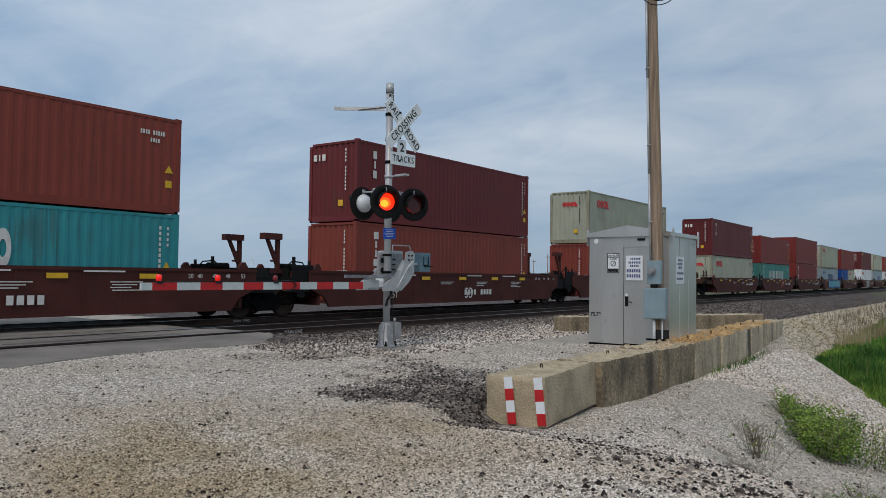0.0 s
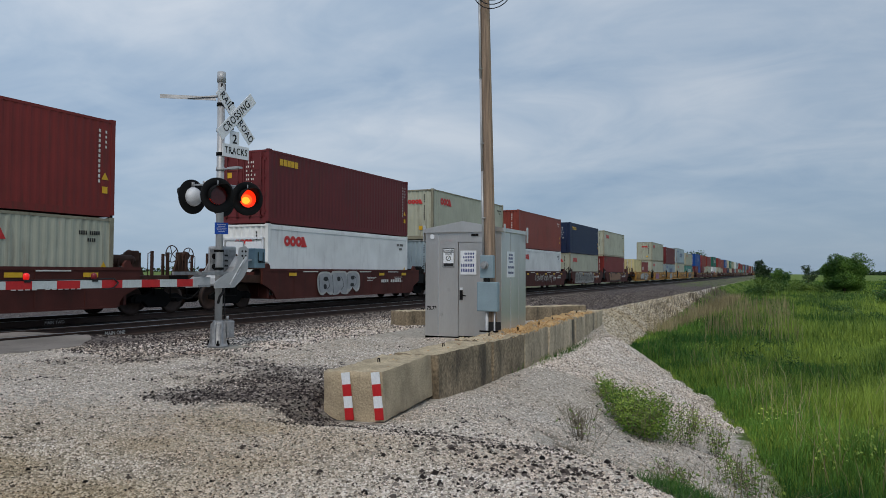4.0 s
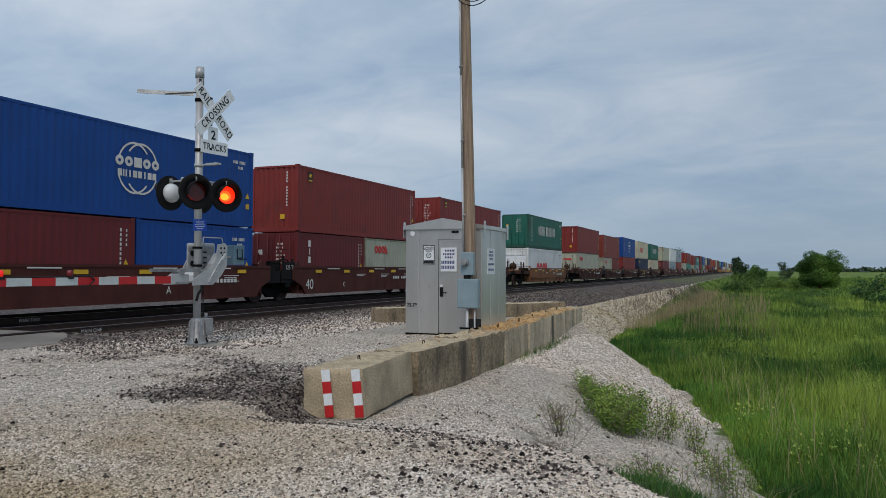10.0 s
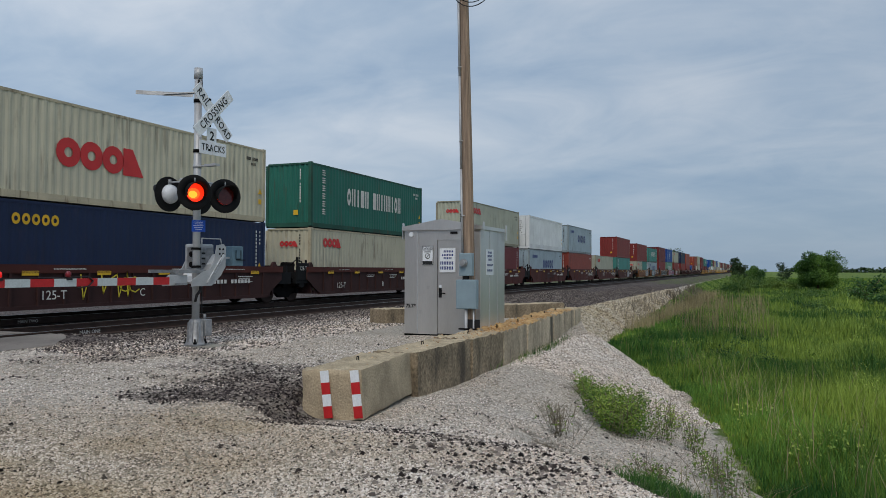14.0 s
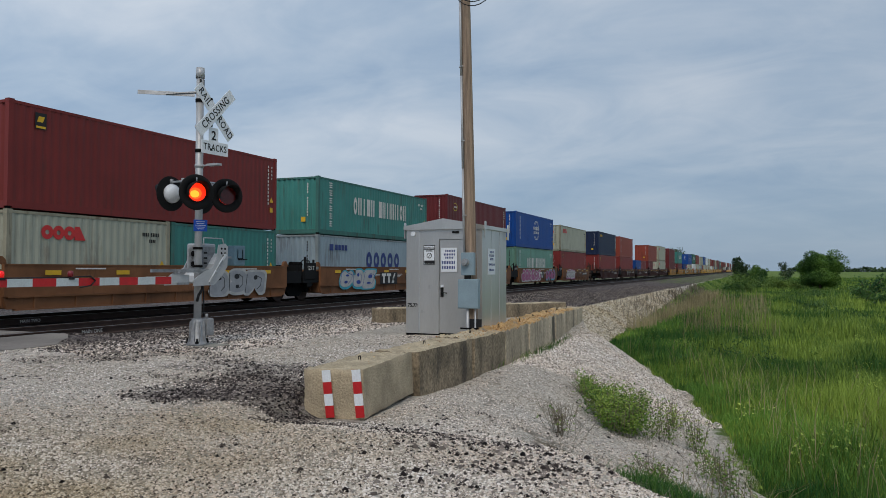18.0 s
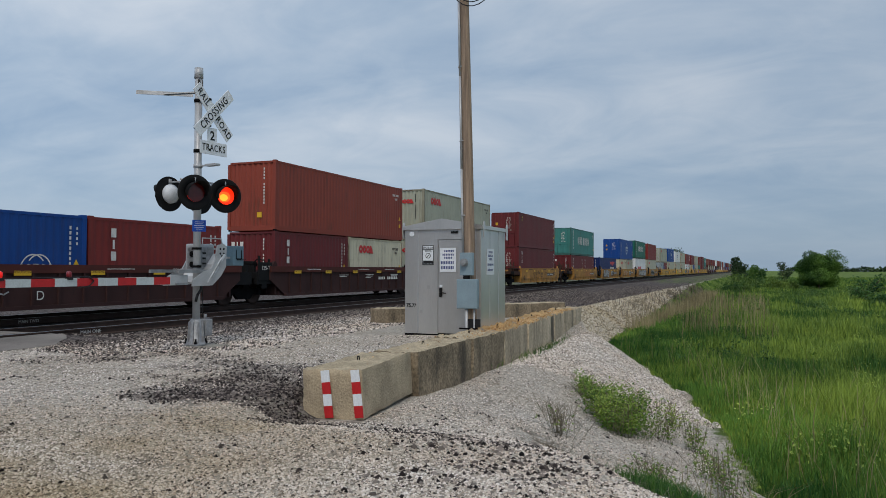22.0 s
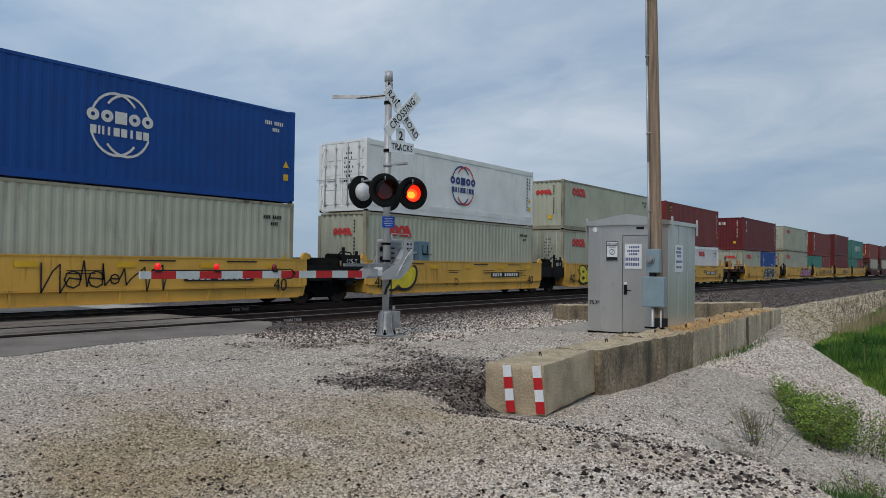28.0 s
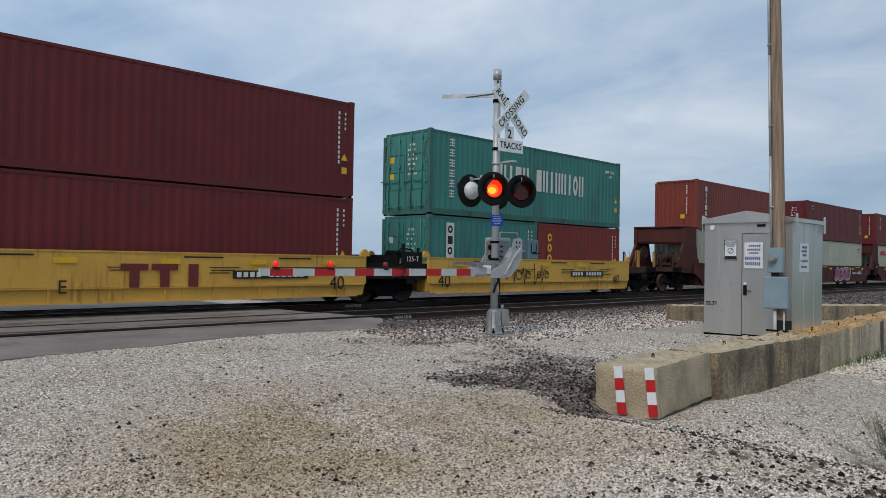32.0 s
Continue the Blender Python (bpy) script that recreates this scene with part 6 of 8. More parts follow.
# ---- crossing signal with its gate ----
def make_signal():
    s = thing("crossing_signal", "galvanised level crossing signal mast with crossbuck, flashing lamps and lowered gate", "crossing signal", at=pose(11.47, 9.82, -0.02, 0, 0, -6))
    bm = bmesh.new()
    cyl(bm, (0, 0, 0.06), (0, 0, 5.12), 0.071, n=20)
    part("mast", bm, M_GALV, s, "galvanised steel mast")
    bm = bmesh.new()
    cyl(bm, (0, 0, 5.05), (0, 0, 5.25), 0.085, 0.08, n=20)
    part("mast_cap", bm, M_GALV, s)
    for k in (0, 1):
        bm = bmesh.new()
        box(bm, -0.02, 0.02, -0.078, -0.070, 4.80, 5.02)
        o = part("cap_slot", bm, M_LETTER, s, "dark slot below the cap")
        o.rotation_euler.z = radians(-38 + 75 * k)
    bm = bmesh.new()
    lathe(bm, [(0.20, -0.035), (0.20, 0.005), (0.14, 0.04), (0.125, 0.40), (0.105, 0.45), (0.078, 0.47)], n=8)
    base_ = part("mast_base", bm, M_ALUW, s, "flared cast base")
    for a in range(8):
        bm = bmesh.new()
        slab(bm, [(0.11, 0.006), (0.19, 0.006), (0.158, 0.10), (0.148, 0.40), (0.11, 0.44)], -0.013, 0.013)
        part("rib", bm, M_ALUW, base_).rotation_euler.z = radians(22.5 + 45 * a)
    for a in range(4):
        bm = bmesh.new()
        cyl(bm, (0, 0, -0.06), (0, 0, 0.10), 0.018, n=6)
        cyl(bm, (0, 0, 0.005), (0, 0, 0.04), 0.035, n=6)
        o = part("anchor_bolt", bm, M_IRON, s)
        o.location = (0.178 * math.cos(a * math.pi / 2 + 0.78), 0.178 * math.sin(a * math.pi / 2 + 0.78), 0)
    bm = bmesh.new()
    box(bm, 0.10, 0.27, -0.16, 0.04, 0.14, 0.46, bevel=0.02)
    cyl(bm, (0.17, -0.06, 0.46), (0.17, -0.06, 0.55), 0.03, n=8)
    part("junction_box", bm, M_ALUW, s, "cast junction box")
    # crossbuck
    zc, yb = 4.38, -0.30
    for k, (ang, words) in enumerate(((-45, ("RAIL", "ROAD")), (45, ("CROSSING",)))):
        bm = bmesh.new()
        box(bm, -0.61, 0.61, -0.006, 0.006, -0.115, 0.115, bevel=0.004)
        blade = part("crossbuck_blade", bm, M_WHITE, s, "white reflective crossbuck blade")
        blade.matrix_basis = pose(0.09, yb - 0.022 * k, zc, 0, -ang, 0)
        for i, wd in enumerate(words):
            dx = 0 if len(words) == 1 else (-0.36 if i == 0 else 0.36)
            text_part("lettering", wd, 0.20 if len(words) == 1 else 0.19, M_LETTER, blade, Matrix.Translation((dx, -0.0085, 0)) @ FRONT, weight=0.001, spacing=1.15, narrow=0.84)
        bm = bmesh.new()
        for d in (0.008, -0.008):
            cyl(bm, (0, d, 0), (0, d * 1.6, 0), 0.015, n=6)
        part("bolt", bm, M_IRON, blade)
    for z in (4.62, 4.12):
        bm = bmesh.new()
        box(bm, -0.03, 0.03, -0.31, 0.09, -0.02, 0.02)
        cyl(bm, (0, 0, -0.03), (0, 0, 0.03), 0.085, n=14)
        part("sign_bracket", bm, M_IRON, s).location = (0, 0, z)
    bm = bmesh.new()
    box(bm, -0.12, 0.12, -0.006, 0.006, -0.14, 0.16, bevel=0.003)
    pl = part("track_count_plate", bm, M_WHITE, s, "white plate with the number of tracks")
    pl.location = (0.08, -0.28, 3.93)
    text_part("lettering", "2", 0.24, M_LETTER, pl, Matrix.Translation((0, -0.009, 0)) @ FRONT, weight=0.004)
    bm = bmesh.new()
    box(bm, -0.34, 0.34, -0.006, 0.006, -0.125, 0.125, bevel=0.004)
    pl = part("tracks_plate", bm, M_WHITE, s, "white plate that reads tracks")
    pl.location = (0.10, -0.30, 3.70)
    text_part("lettering", "TRACKS", 0.18, M_LETTER, pl, Matrix.Translation((0, -0.009, 0)) @ FRONT, weight=0.001, spacing=1.15, narrow=0.80)
    bm = bmesh.new()
    box(bm, -0.03, 0.03, -0.31, 0.09, -0.02, 0.02)
    cyl(bm, (0, 0, -0.03), (0, 0, 0.03), 0.085, n=14)
    part("sign_bracket", bm, M_IRON, s).location = (0, 0, 3.66)
    bm = bmesh.new()
    box(bm, -0.02, 0.02, -0.42, 0.0, -0.012, 0.012)
    box(bm, -0.06, 0.06, -0.52, -0.24, -0.02, 0.02)
    cyl(bm, (0, 0, -0.03), (0, 0, 0.03), 0.085, n=14)
    part("small_bracket", bm, M_GALV, s).location = (0, 0, 3.37)
    # long flat sign seen along its edge
    bm = bmesh.new()
    box(bm, -0.004, 0.004, 0.10, 1.12, -0.05, 0.03)
    box(bm, -0.03, 0.03, 0.0, 0.62, 0.035, 0.06, m=Matrix.Rotation(radians(-7), 4, "X"))
    o = part("rear_sign_arm", bm, M_GALVD, s, "flat grey arm seen edge-on")
    o.matrix_basis = pose(0, 0, 4.74, 0, 14, 42)
    # lamps
    bm = bmesh.new()
    cyl(bm, (-0.46, -0.05, 3.07), (0.46, -0.05, 3.07), 0.022, n=10)
    for x in (-0.38, 0.38):
        tube(bm, [Vector((x, -0.33, 3.04)), Vector((x, 0.33, 3.04))], 0.018, 8)
    cyl(bm, (0, 0, 2.98), (0, 0, 3.14), 0.09, n=14)
    part("crossarm", bm, M_GALV, s, "galvanised lamp crossarm")
    lit = []
    for x, y, turn in ((-0.38, -0.34, -20), (0.38, -0.34, -20), (-0.38, 0.34, 180), (0.38, 0.34, 180)):
        head = new("flashing_lamp")
        head.parent, head.matrix_basis = s, pose(x, y, 2.82, 0, 0, turn) @ Matrix.Scale(1.1, 4)
        tagged(head, label="round lamp head with a black background disc and hood")
        bm = bmesh.new()
        lathe(bm, [(0.30, -0.012), (0.30, 0.0), (0.29, 0.006), (0.16, 0.006), (0.16, -0.012)], "Y", 28)
        part("background_disc", bm, M_BLACK, head, "black background disc", smooth=False)
        bm = bmesh.new()
        prev = None
        for i in range(17):
            a = radians(-20 + 220 * i / 16)
            c, sn = math.cos(a), math.sin(a)
            out = [bm.verts.new((0.175 * c, -0.005, 0.175 * sn)), bm.verts.new((0.18 * c, -0.12 - 0.16 * max(0, sn), 0.18 * sn)), bm.verts.new((0.172 * c, -0.12 - 0.16 * max(0, sn), 0.172 * sn)), bm.verts.new((0.167 * c, -0.005, 0.167 * sn))]
            if prev:
                for q in range(3):
                    bm.faces.new((prev[q], out[q], out[q + 1], prev[q + 1]))
            prev = out
        part("hood", bm, M_BLACK, head, "black visor hood", smooth=True)
        bm = bmesh.new()
        lathe(bm, [(0.155, 0.004), (0.165, 0.03), (0.16, 0.07), (0.11, 0.13), (0.05, 0.155), (0.01, 0.16)], "Y", 24, m=Matrix.Scale(-1, 4, (0, 1, 0)))
        bmesh.ops.recalc_face_normals(bm, faces=bm.faces)
        part("rear_housing", bm, M_DOME, head, "pale domed rear housing", smooth=True)
        bm = bmesh.new()
        tube(bm, [Vector((0, 0.02, 0.16)), Vector((0, 0.02, 0.25))], 0.03, 8)
        part("hanger", bm, M_ALUW, head)
        bm = bmesh.new()
        lathe(bm, [(0.158, 0.0), (0.158, 0.004)], "Y", 24)
        part("lens_well", bm, M_LENS_OFF, head, "dark red lens ring").location = (0, 0.004, 0)
        # the lens turns between its bright side and its dark side
        bm = bmesh.new()
        for rx, rz, ox, oz, y0, mi in ((0.155, 0.155, 0.0, 0.0, -0.010, 0), (0.108, 0.095, -0.028, -0.022, -0.012, 3), (0.075, 0.060, -0.042, -0.034, -0.014, 1), (0.155, 0.155, 0.0, 0.0, 0.006, 2)):
            c_ = bm.verts.new((ox, y0, oz))
            ring = [bm.verts.new((ox + rx * math.cos(2 * math.pi * i / 24), y0, oz + rz * math.sin(2 * math.pi * i / 24))) for i in range(24)]
            for i in range(24):
                bm.faces.new((c_, ring[i], ring[(i + 1) % 24])).material_index = mi
        lathe(bm, [(0.155, -0.010), (0.155, 0.006)], "Y", 24, mat=2)
        bmesh.ops.recalc_face_normals(bm, faces=bm.faces)
        lens = part("lens_unit", bm, [M_LENS_ON, M_LENS_HOT, M_LENS_OFF, M_LENS_MID], head, "turning red lens with a bright side and a dark side")
        lens.location = (0, -0.012, 0)
        lit.append(lens)
    # emergency notice
    bm = bmesh.new()
    box(bm, -0.125, 0.125, -0.088, -0.080, -0.11, 0.11, bevel=0.003)
    sg = part("notice_plate", bm, M_BLUESIGN, s, "small blue notice with white lines")
    sg.matrix_basis = pose(0.03, 0, 2.23, 0, 0, -35)
    bm = bmesh.new()
    for i, w_ in enumerate((0.08, 0.07, 0.095, 0.085, 0.06)):
        quad(bm, -w_, w_, 0.068 - i * 0.034, 0.077 - i * 0.034, -0.0895)
    tagged(part("notice_print", bm, M_WHITE, sg), kind="stuff")
    # gate machine
    bm = bmesh.new()
    box(bm, 0.12, 0.54, 0.09, 0.44, 1.40, 1.90, bevel=0.03)
    machine = part("gate_machine", bm, M_GALV, s, "cast grey gate machine housing")
    bm = bmesh.new()
    box(bm, 0.17, 0.49, 0.065, 0.09, 1.45, 1.84, bevel=0.01)
    part("machine_cover", bm, M_ALUW, machine, "bolted machine cover")
    for z in (1.50, 1.60, 1.70):
        bm = bmesh.new()
        box(bm, 0.20, 0.28, 0.052, 0.064, z, z + 0.035)
        part("cover_slot", bm, M_LETTER, machine, "dark louvre slot")
    for z in (1.50, 1.70):
        bm = bmesh.new()
        cyl(bm, (0.10, 0.25, z), (0.20, 0.25, z), 0.055, n=14)
        cyl(bm, (0.08, 0.25, z), (0.10, 0.25, z), 0.03, n=8)
        part("machine_hub", bm, M_IRON, machine, "dark drive hub")
    bm = bmesh.new()
    box(bm, 0.12, 0.17, 0.14, 0.38, 1.42, 1.84)
    part("hub_plate", bm, M_GALVD, machine)
    for z in (1.46, 1.80):
        bm = bmesh.new()
        lathe(bm, [(0.086, z - 0.022), (0.086, z + 0.022)], n=18)
        box(bm, -0.02, 0.16, 0.05, 0.12, z - 0.02, z + 0.02)
        part("mast_clamp", bm, M_IRON, s, "dark pipe clamp")
    for yy in (-0.20, 0.56):
        bm = bmesh.new()
        slab(bm, [(-0.30, 1.09), (0.20, 1.10), (0.42, 1.28), (0.55, 1.46), (0.56, 1.84), (0.49, 1.90), (0.32, 1.87), (0.27, 1.60), (0.16, 1.42), (-0.05, 1.36), (-0.30, 1.20)], yy - 0.012, yy + 0.012)
        w_ = part("counterweight_arm", bm, M_GALV, s, "bent galvanised counterweight arm")
        for hx, hz in ((0.39, 1.80), (0.48, 1.80), (0.39, 1.71), (0.48, 1.71), (0.435, 1.66)):
            bm = bmesh.new()
            cyl(bm, (hx, yy - 0.018, hz), (hx, yy + 0.018, hz), 0.022, n=8)
            part("bolt", bm, M_IRON, w_)
    for k in range(4):
        bm = bmesh.new()
        box(bm, 0.0, 0.05, -0.235, 0.55, -0.13, 0.13, m=Matrix.Translation((0.14 + k * 0.085, 0, 1.26 + k * 0.115)) @ Matrix.Rotation(radians(38), 4, "Y"))
        part("counterweight", bm, M_DOME if k % 2 else M_GALV, s, "pale grey steel counterweight plate")
    bm = bmesh.new()
    box(bm, -0.62, 0.20, -0.21, -0.15, 1.34, 1.40)
    box(bm, -0.62, 0.20, 0.52, 0.58, 1.34, 1.40)
    box(bm, -0.66, -0.40, -0.20, 0.56, 1.12, 1.16)
    part("arm_bracket", bm, M_GALVD, s, "galvanised gate arm bracket")
    bm = bmesh.new()
    box(bm, -0.77, -0.36, -0.165, -0.10, 1.12, 1.30, bevel=0.008)
    part("arm_adapter", bm, M_GALV, s)
    bm = bmesh.new()
    tube(bm, [Vector((0.02, -0.1, 1.16)), Vector((-0.02, -0.14, 1.02)), Vector((-0.1, -0.13, 0.92)), Vector((-0.09, -0.08, 0.80))], 0.026, 8)
    tube(bm, [Vector((0.09, -0.06, 1.3)), Vector((0.1, -0.05, 0.9)), Vector((0.11, -0.05, 0.5))], 0.012, 6)
    part("cable", bm, M_LETTER, s, "black cables")
    bm = bmesh.new()
    tube(bm, [Vector((0.04, -0.1, 1.86)), Vector((0.04, -0.1, 2.0)), Vector((0.52, -0.1, 2.0)), Vector((0.55, -0.1, 1.9))], 0.012, 6)
    part("guard_rail", bm, M_GALV, s)
    # side cabinet
    bm = bmesh.new()
    box(bm, 0.98, 1.28, 0.02, 0.22, 1.48, 1.88, bevel=0.015)
    bx_ = part("relay_box", bm, M_BOXBLUE, s, "blue-grey relay box")
    bm = bmesh.new()
    tube(bm, [Vector((1.06, 0.008, 1.80)), Vector((1.06, 0.008, 1.62)), Vector((1.2, 0.008, 1.62)), Vector((1.2, 0.008, 1.80))], 0.008, 5)
    tube(bm, [Vector((1.06, 0.0, 1.60)), Vector((1.32, 0.0, 1.60))], 0.010, 5)
    part("box_hasp", bm, M_IRON, bx_)
    bm = bmesh.new()
    box(bm, 0.10, 1.02, 0.10, 0.14, 1.62, 1.66)
    part("box_bracket", bm, M_GALV, s)
    # the arm: white and red bands with lamps
    arm = new("gate_arm")
    arm.parent = s
    arm.matrix_basis = pose(-0.76, -0.13, 1.20, 0, 0.0, 6)
    tagged(arm, label="red and white striped gate arm with small red lamps")
    x = 0.0
    for i in range(12):
        w_ = 0.405 if i < 11 else 0.17
        bm = bmesh.new()
        h_ = 0.066 + x * 0.0026
        box(bm, x - w_, x, -0.022, 0.022, -h_, h_)
        part("band", bm, M_REDTAPE if i % 2 == 0 else M_ARMWHITE, arm, "red reflective band" if i % 2 == 0 else "white reflective band")
        x -= w_
    for k, xx in enumerate((-4.34, -3.32, -2.16)):
        bm = bmesh.new()
        lathe(bm, [(0.034, 0.0), (0.044, 0.04), (0.040, 0.085), (0.015, 0.10)], n=12)
        o = part("arm_lamp", bm, M_ARMLAMP if k < 2 else M_DARKLAMP, arm, "small red gate lamp", smooth=True)
        o.location = (xx, 0, 0.075)
        bm = bmesh.new()
        box(bm, -0.05, 0.05, -0.035, 0.035, 0.04, 0.08)
        part("lamp_foot", bm, M_LETTER, arm).location = (xx, 0, 0)
    bm = bmesh.new()
    tube(bm, [Vector((-4.34, 0, 0.07)), Vector((-3.32, 0, 0.07)), Vector((-2.19, 0, 0.075)), Vector((-1.81, -0.03, 0.09)), Vector((-1.72, -0.04, 0.02)), Vector((-1.81, -0.04, -0.06)), Vector((-2.01, -0.03, -0.085))], 0.011, 6)
    part("lamp_cable", bm, M_LETTER, arm, "black lamp cable")
    f = thing("concrete_foundation", "pale concrete foundation slab under the signal mast", "foundation", at=pose(11.55, 9.72, -0.24, 0, 0, -6))
    bm = bmesh.new()
    box(bm, -0.29, 0.36, -0.30, 0.32, 0.0, 0.185, bevel=0.02)
    part("slab", bm, M_FOOT, f)
    return lit


LENSES = make_signal()


# ---- signal house ----
def make_house():
    X0, X1, Y0, Y1, Z0, Z1 = 15.49, 17.20, 5.53, 7.35, -0.10, 2.31
    h = thing("signal_house", "brushed aluminium railway signal equipment house beside the block wall", "equipment house", at=pose(X0, Y1, Z0))
    w, d, t = Y1 - Y0, X1 - X0, Z1 - Z0
    # local: x into the house, y towards the near corner is negative
    for nm, a in (("front_panel", (0, 0.03, -0.32, 0)), ("front_panel", (0, 0.03, -w, -1.62)), ("rear_wall", (d - 0.03, d, -w, 0)), ("side_wall", (0.03, d - 0.03, -w, -w + 0.03)), ("side_wall", (0.03, d - 0.03, -0.03, 0))):
        bm = bmesh.new()
        box(bm, *a, 0.06, t, bevel=0.004)
        part(nm, bm, M_ALU, h)
    bm = bmesh.new()
    box(bm, 0.004, 0.03, -0.80, -0.32, 0.06, t)
    box(bm, 0.004, 0.03, -1.62, -0.80, 2.16, t)
    part("front_panel", bm, M_ALU, h)
    bm = bmesh.new()
    box(bm, 0.0, d, -w, 0, 0, 0.06)
    part("floor_skid", bm, M_IRON, h)
    bm = bmesh.new()
    box(bm, 0.012, 0.045, -1.612, -0.808, 0.08, 2.15, bevel=0.004)
    door = part("door", bm, M_ALU, h, "brushed aluminium door")
    bm = bmesh.new()
    box(bm, -0.012, 0.012, -0.91, -0.84, 0.88, 1.09, bevel=0.006)
    tube(bm, [Vector((-0.03, -0.875, 0.98)), Vector((-0.04, -1.01, 0.97))], 0.012, 6)
    part("door_handle", bm, M_BLACK, door, "dark lever handle")
    bm = bmesh.new()
    box(bm, -0.01, 0.012, -0.91, -0.85, 1.10, 1.15)
    part("lock_plate", bm, M_WHITE, door)
    # roof: a low gable across the front
    bm = bmesh.new()
    e_ = 0.05
    pts = [(-w - e_, t - 0.03), (-w - e_, t + 0.05), (-w * 0.5, t + 0.215), (e_, t + 0.05), (e_, t - 0.03)]
    a = [bm.verts.new((-e_, y, z)) for y, z in pts]
    b = [bm.verts.new((d + e_, y, z)) for y, z in pts]
    bm.faces.new(a); bm.faces.new(b[::-1])
    for i in range(5):
        bm.faces.new((a[(i + 1) % 5], a[i], b[i], b[(i + 1) % 5]))
    bmesh.ops.recalc_face_normals(bm, faces=bm.faces)
    part("roof", bm, M_ALU, h, "low gabled aluminium roof")
    for x, y in ((0.05, 0.0), (0.05, -w), (d - 0.05, -w), (d - 0.05, 0.0)):
        bm = bmesh.new()
        slab(bm, [(-0.05, -0.25), (0.05, -0.25), (0.05, 0.07), (0.03, 0.11), (-0.03, 0.11), (-0.05, 0.07)], -0.008, 0.008)
        o = part("lifting_lug", bm, M_ALU, h)
        o.location = (x, y + (0.058 if y == 0 else -0.058), t + 0.03)
    bm = bmesh.new()
    cyl(bm, (-0.025, -0.17, t - 0.12), (0.0, -0.17, t - 0.12), 0.055, n=16)
    part("vent_cap", bm, M_WHITE, h, "round white vent cap")
    bm = bmesh.new()
    box(bm, -0.02, 0.0, -1.28, -1.12, t - 0.12, t - 0.07)
    part("door_lamp", bm, M_BLACK, h)

    def sign(name, y0, y1, z0, z1, label, side=False):
        bm = bmesh.new()
        box(bm, 0, y1 - y0, -0.006, 0.0, z0, z1, bevel=0.002)
        o = part(name, bm, M_WHITE, h, label)
        o.matrix_basis = pose(-0.004, -y0, 0, 0, 0, -90) if not side else pose(y0, -w - 0.004, 0)
        return o

    dg = sign("danger_sign", 0.43, 0.71, 1.60, 2.03, "white danger notice with a black border")
    bm = bmesh.new()
    for a in ((0.0, 0.28, 1.60, 1.615), (0.0, 0.28, 2.015, 2.03), (0.0, 0.014, 1.60, 2.03), (0.266, 0.28, 1.60, 2.03), (0.02, 0.26, 1.62, 1.69), (0.02, 0.26, 1.93, 1.945)):
        quad(bm, *a, -0.0085)
    ring_plate(bm, 0.14, 1.80, 0.062, 0.048, -0.0085, 20)
    quad(bm, 0.10, 0.115, 1.755, 1.845, -0.0085, 0, 0.07)
    for i in range(3):
        quad(bm, 0.06, 0.22, 1.885 + i * 0.014, 1.891 + i * 0.014, -0.0085)
    part("sign_border", bm, M_LETTER, dg)
    text_part("lettering", "DANGER", 0.062, M_LETTER, dg, Matrix.Translation((0.14, -0.0085, 1.972)) @ FRONT)
    nt = sign("emergency_notice", 0.86, 1.24, 1.44, 1.97, "white notice with dark lines")
    bm = bmesh.new()
    for z, a, b in ((1.88, 0.10, 0.34), (1.80, 0.06, 0.34), (1.73, 0.10, 0.30), (1.61, 0.02, 0.36), (1.50, 0.02, 0.36)):
        k_ = a
        while k_ < b - 0.03:
            quad(bm, k_, k_ + 0.026, z, z + (0.045 if z > 1.7 else 0.07), -0.0085)
            k_ += 0.040
    tagged(part("notice_print", bm, M_PLATE_B, nt), kind="stuff")
    n2 = sign("side_notice", 0.36, 0.86, 1.38, 1.96, "white notice with dark lines", True)
    bm = bmesh.new()
    for z, a, b in ((1.86, 0.12, 0.38), (1.78, 0.08, 0.42), (1.70, 0.14, 0.36), (1.58, 0.05, 0.45), (1.46, 0.06, 0.44)):
        k_ = a
        while k_ < b - 0.03:
            quad(bm, k_, k_ + 0.03, z, z + 0.05, -0.0085)
            k_ += 0.046
    tagged(part("notice_print", bm, M_PLATE_B, n2), kind="stuff")
    text_part("lettering", "75.73", 0.112, M_LETTER, h, pose(-0.003, -0.16, 0.68) @ Matrix.Rotation(radians(-90), 4, "Z") @ FRONT, "black stencilled milepost number", weight=0.004)
    for y, z in ((-0.58, 1.1), (-0.40, 0.55)):
        bm = bmesh.new()
        box(bm, -0.012, 0.0, y - 0.03, y + 0.03, z - 0.04, z + 0.04)
        part("wall_bracket", bm, M_ALU, h)
    for zz in (0.7, 1.4):
        bm = bmesh.new()
        box(bm, -0.006, 0.0, -0.335, -0.31, 0.08, t - 0.05) if zz < 1 else box(bm, -0.006, 0.0, -1.65, -1.625, 0.08, t - 0.05)
        part("panel_seam", bm, M_GALV, h)
    bm = bmesh.new()
    for x in (0.6, 1.2):
        box(bm, x - 0.006, x + 0.006, -w - 0.006, -w, 0.06, t)
    part("side_seam", bm, M_GALV, h)


make_house()


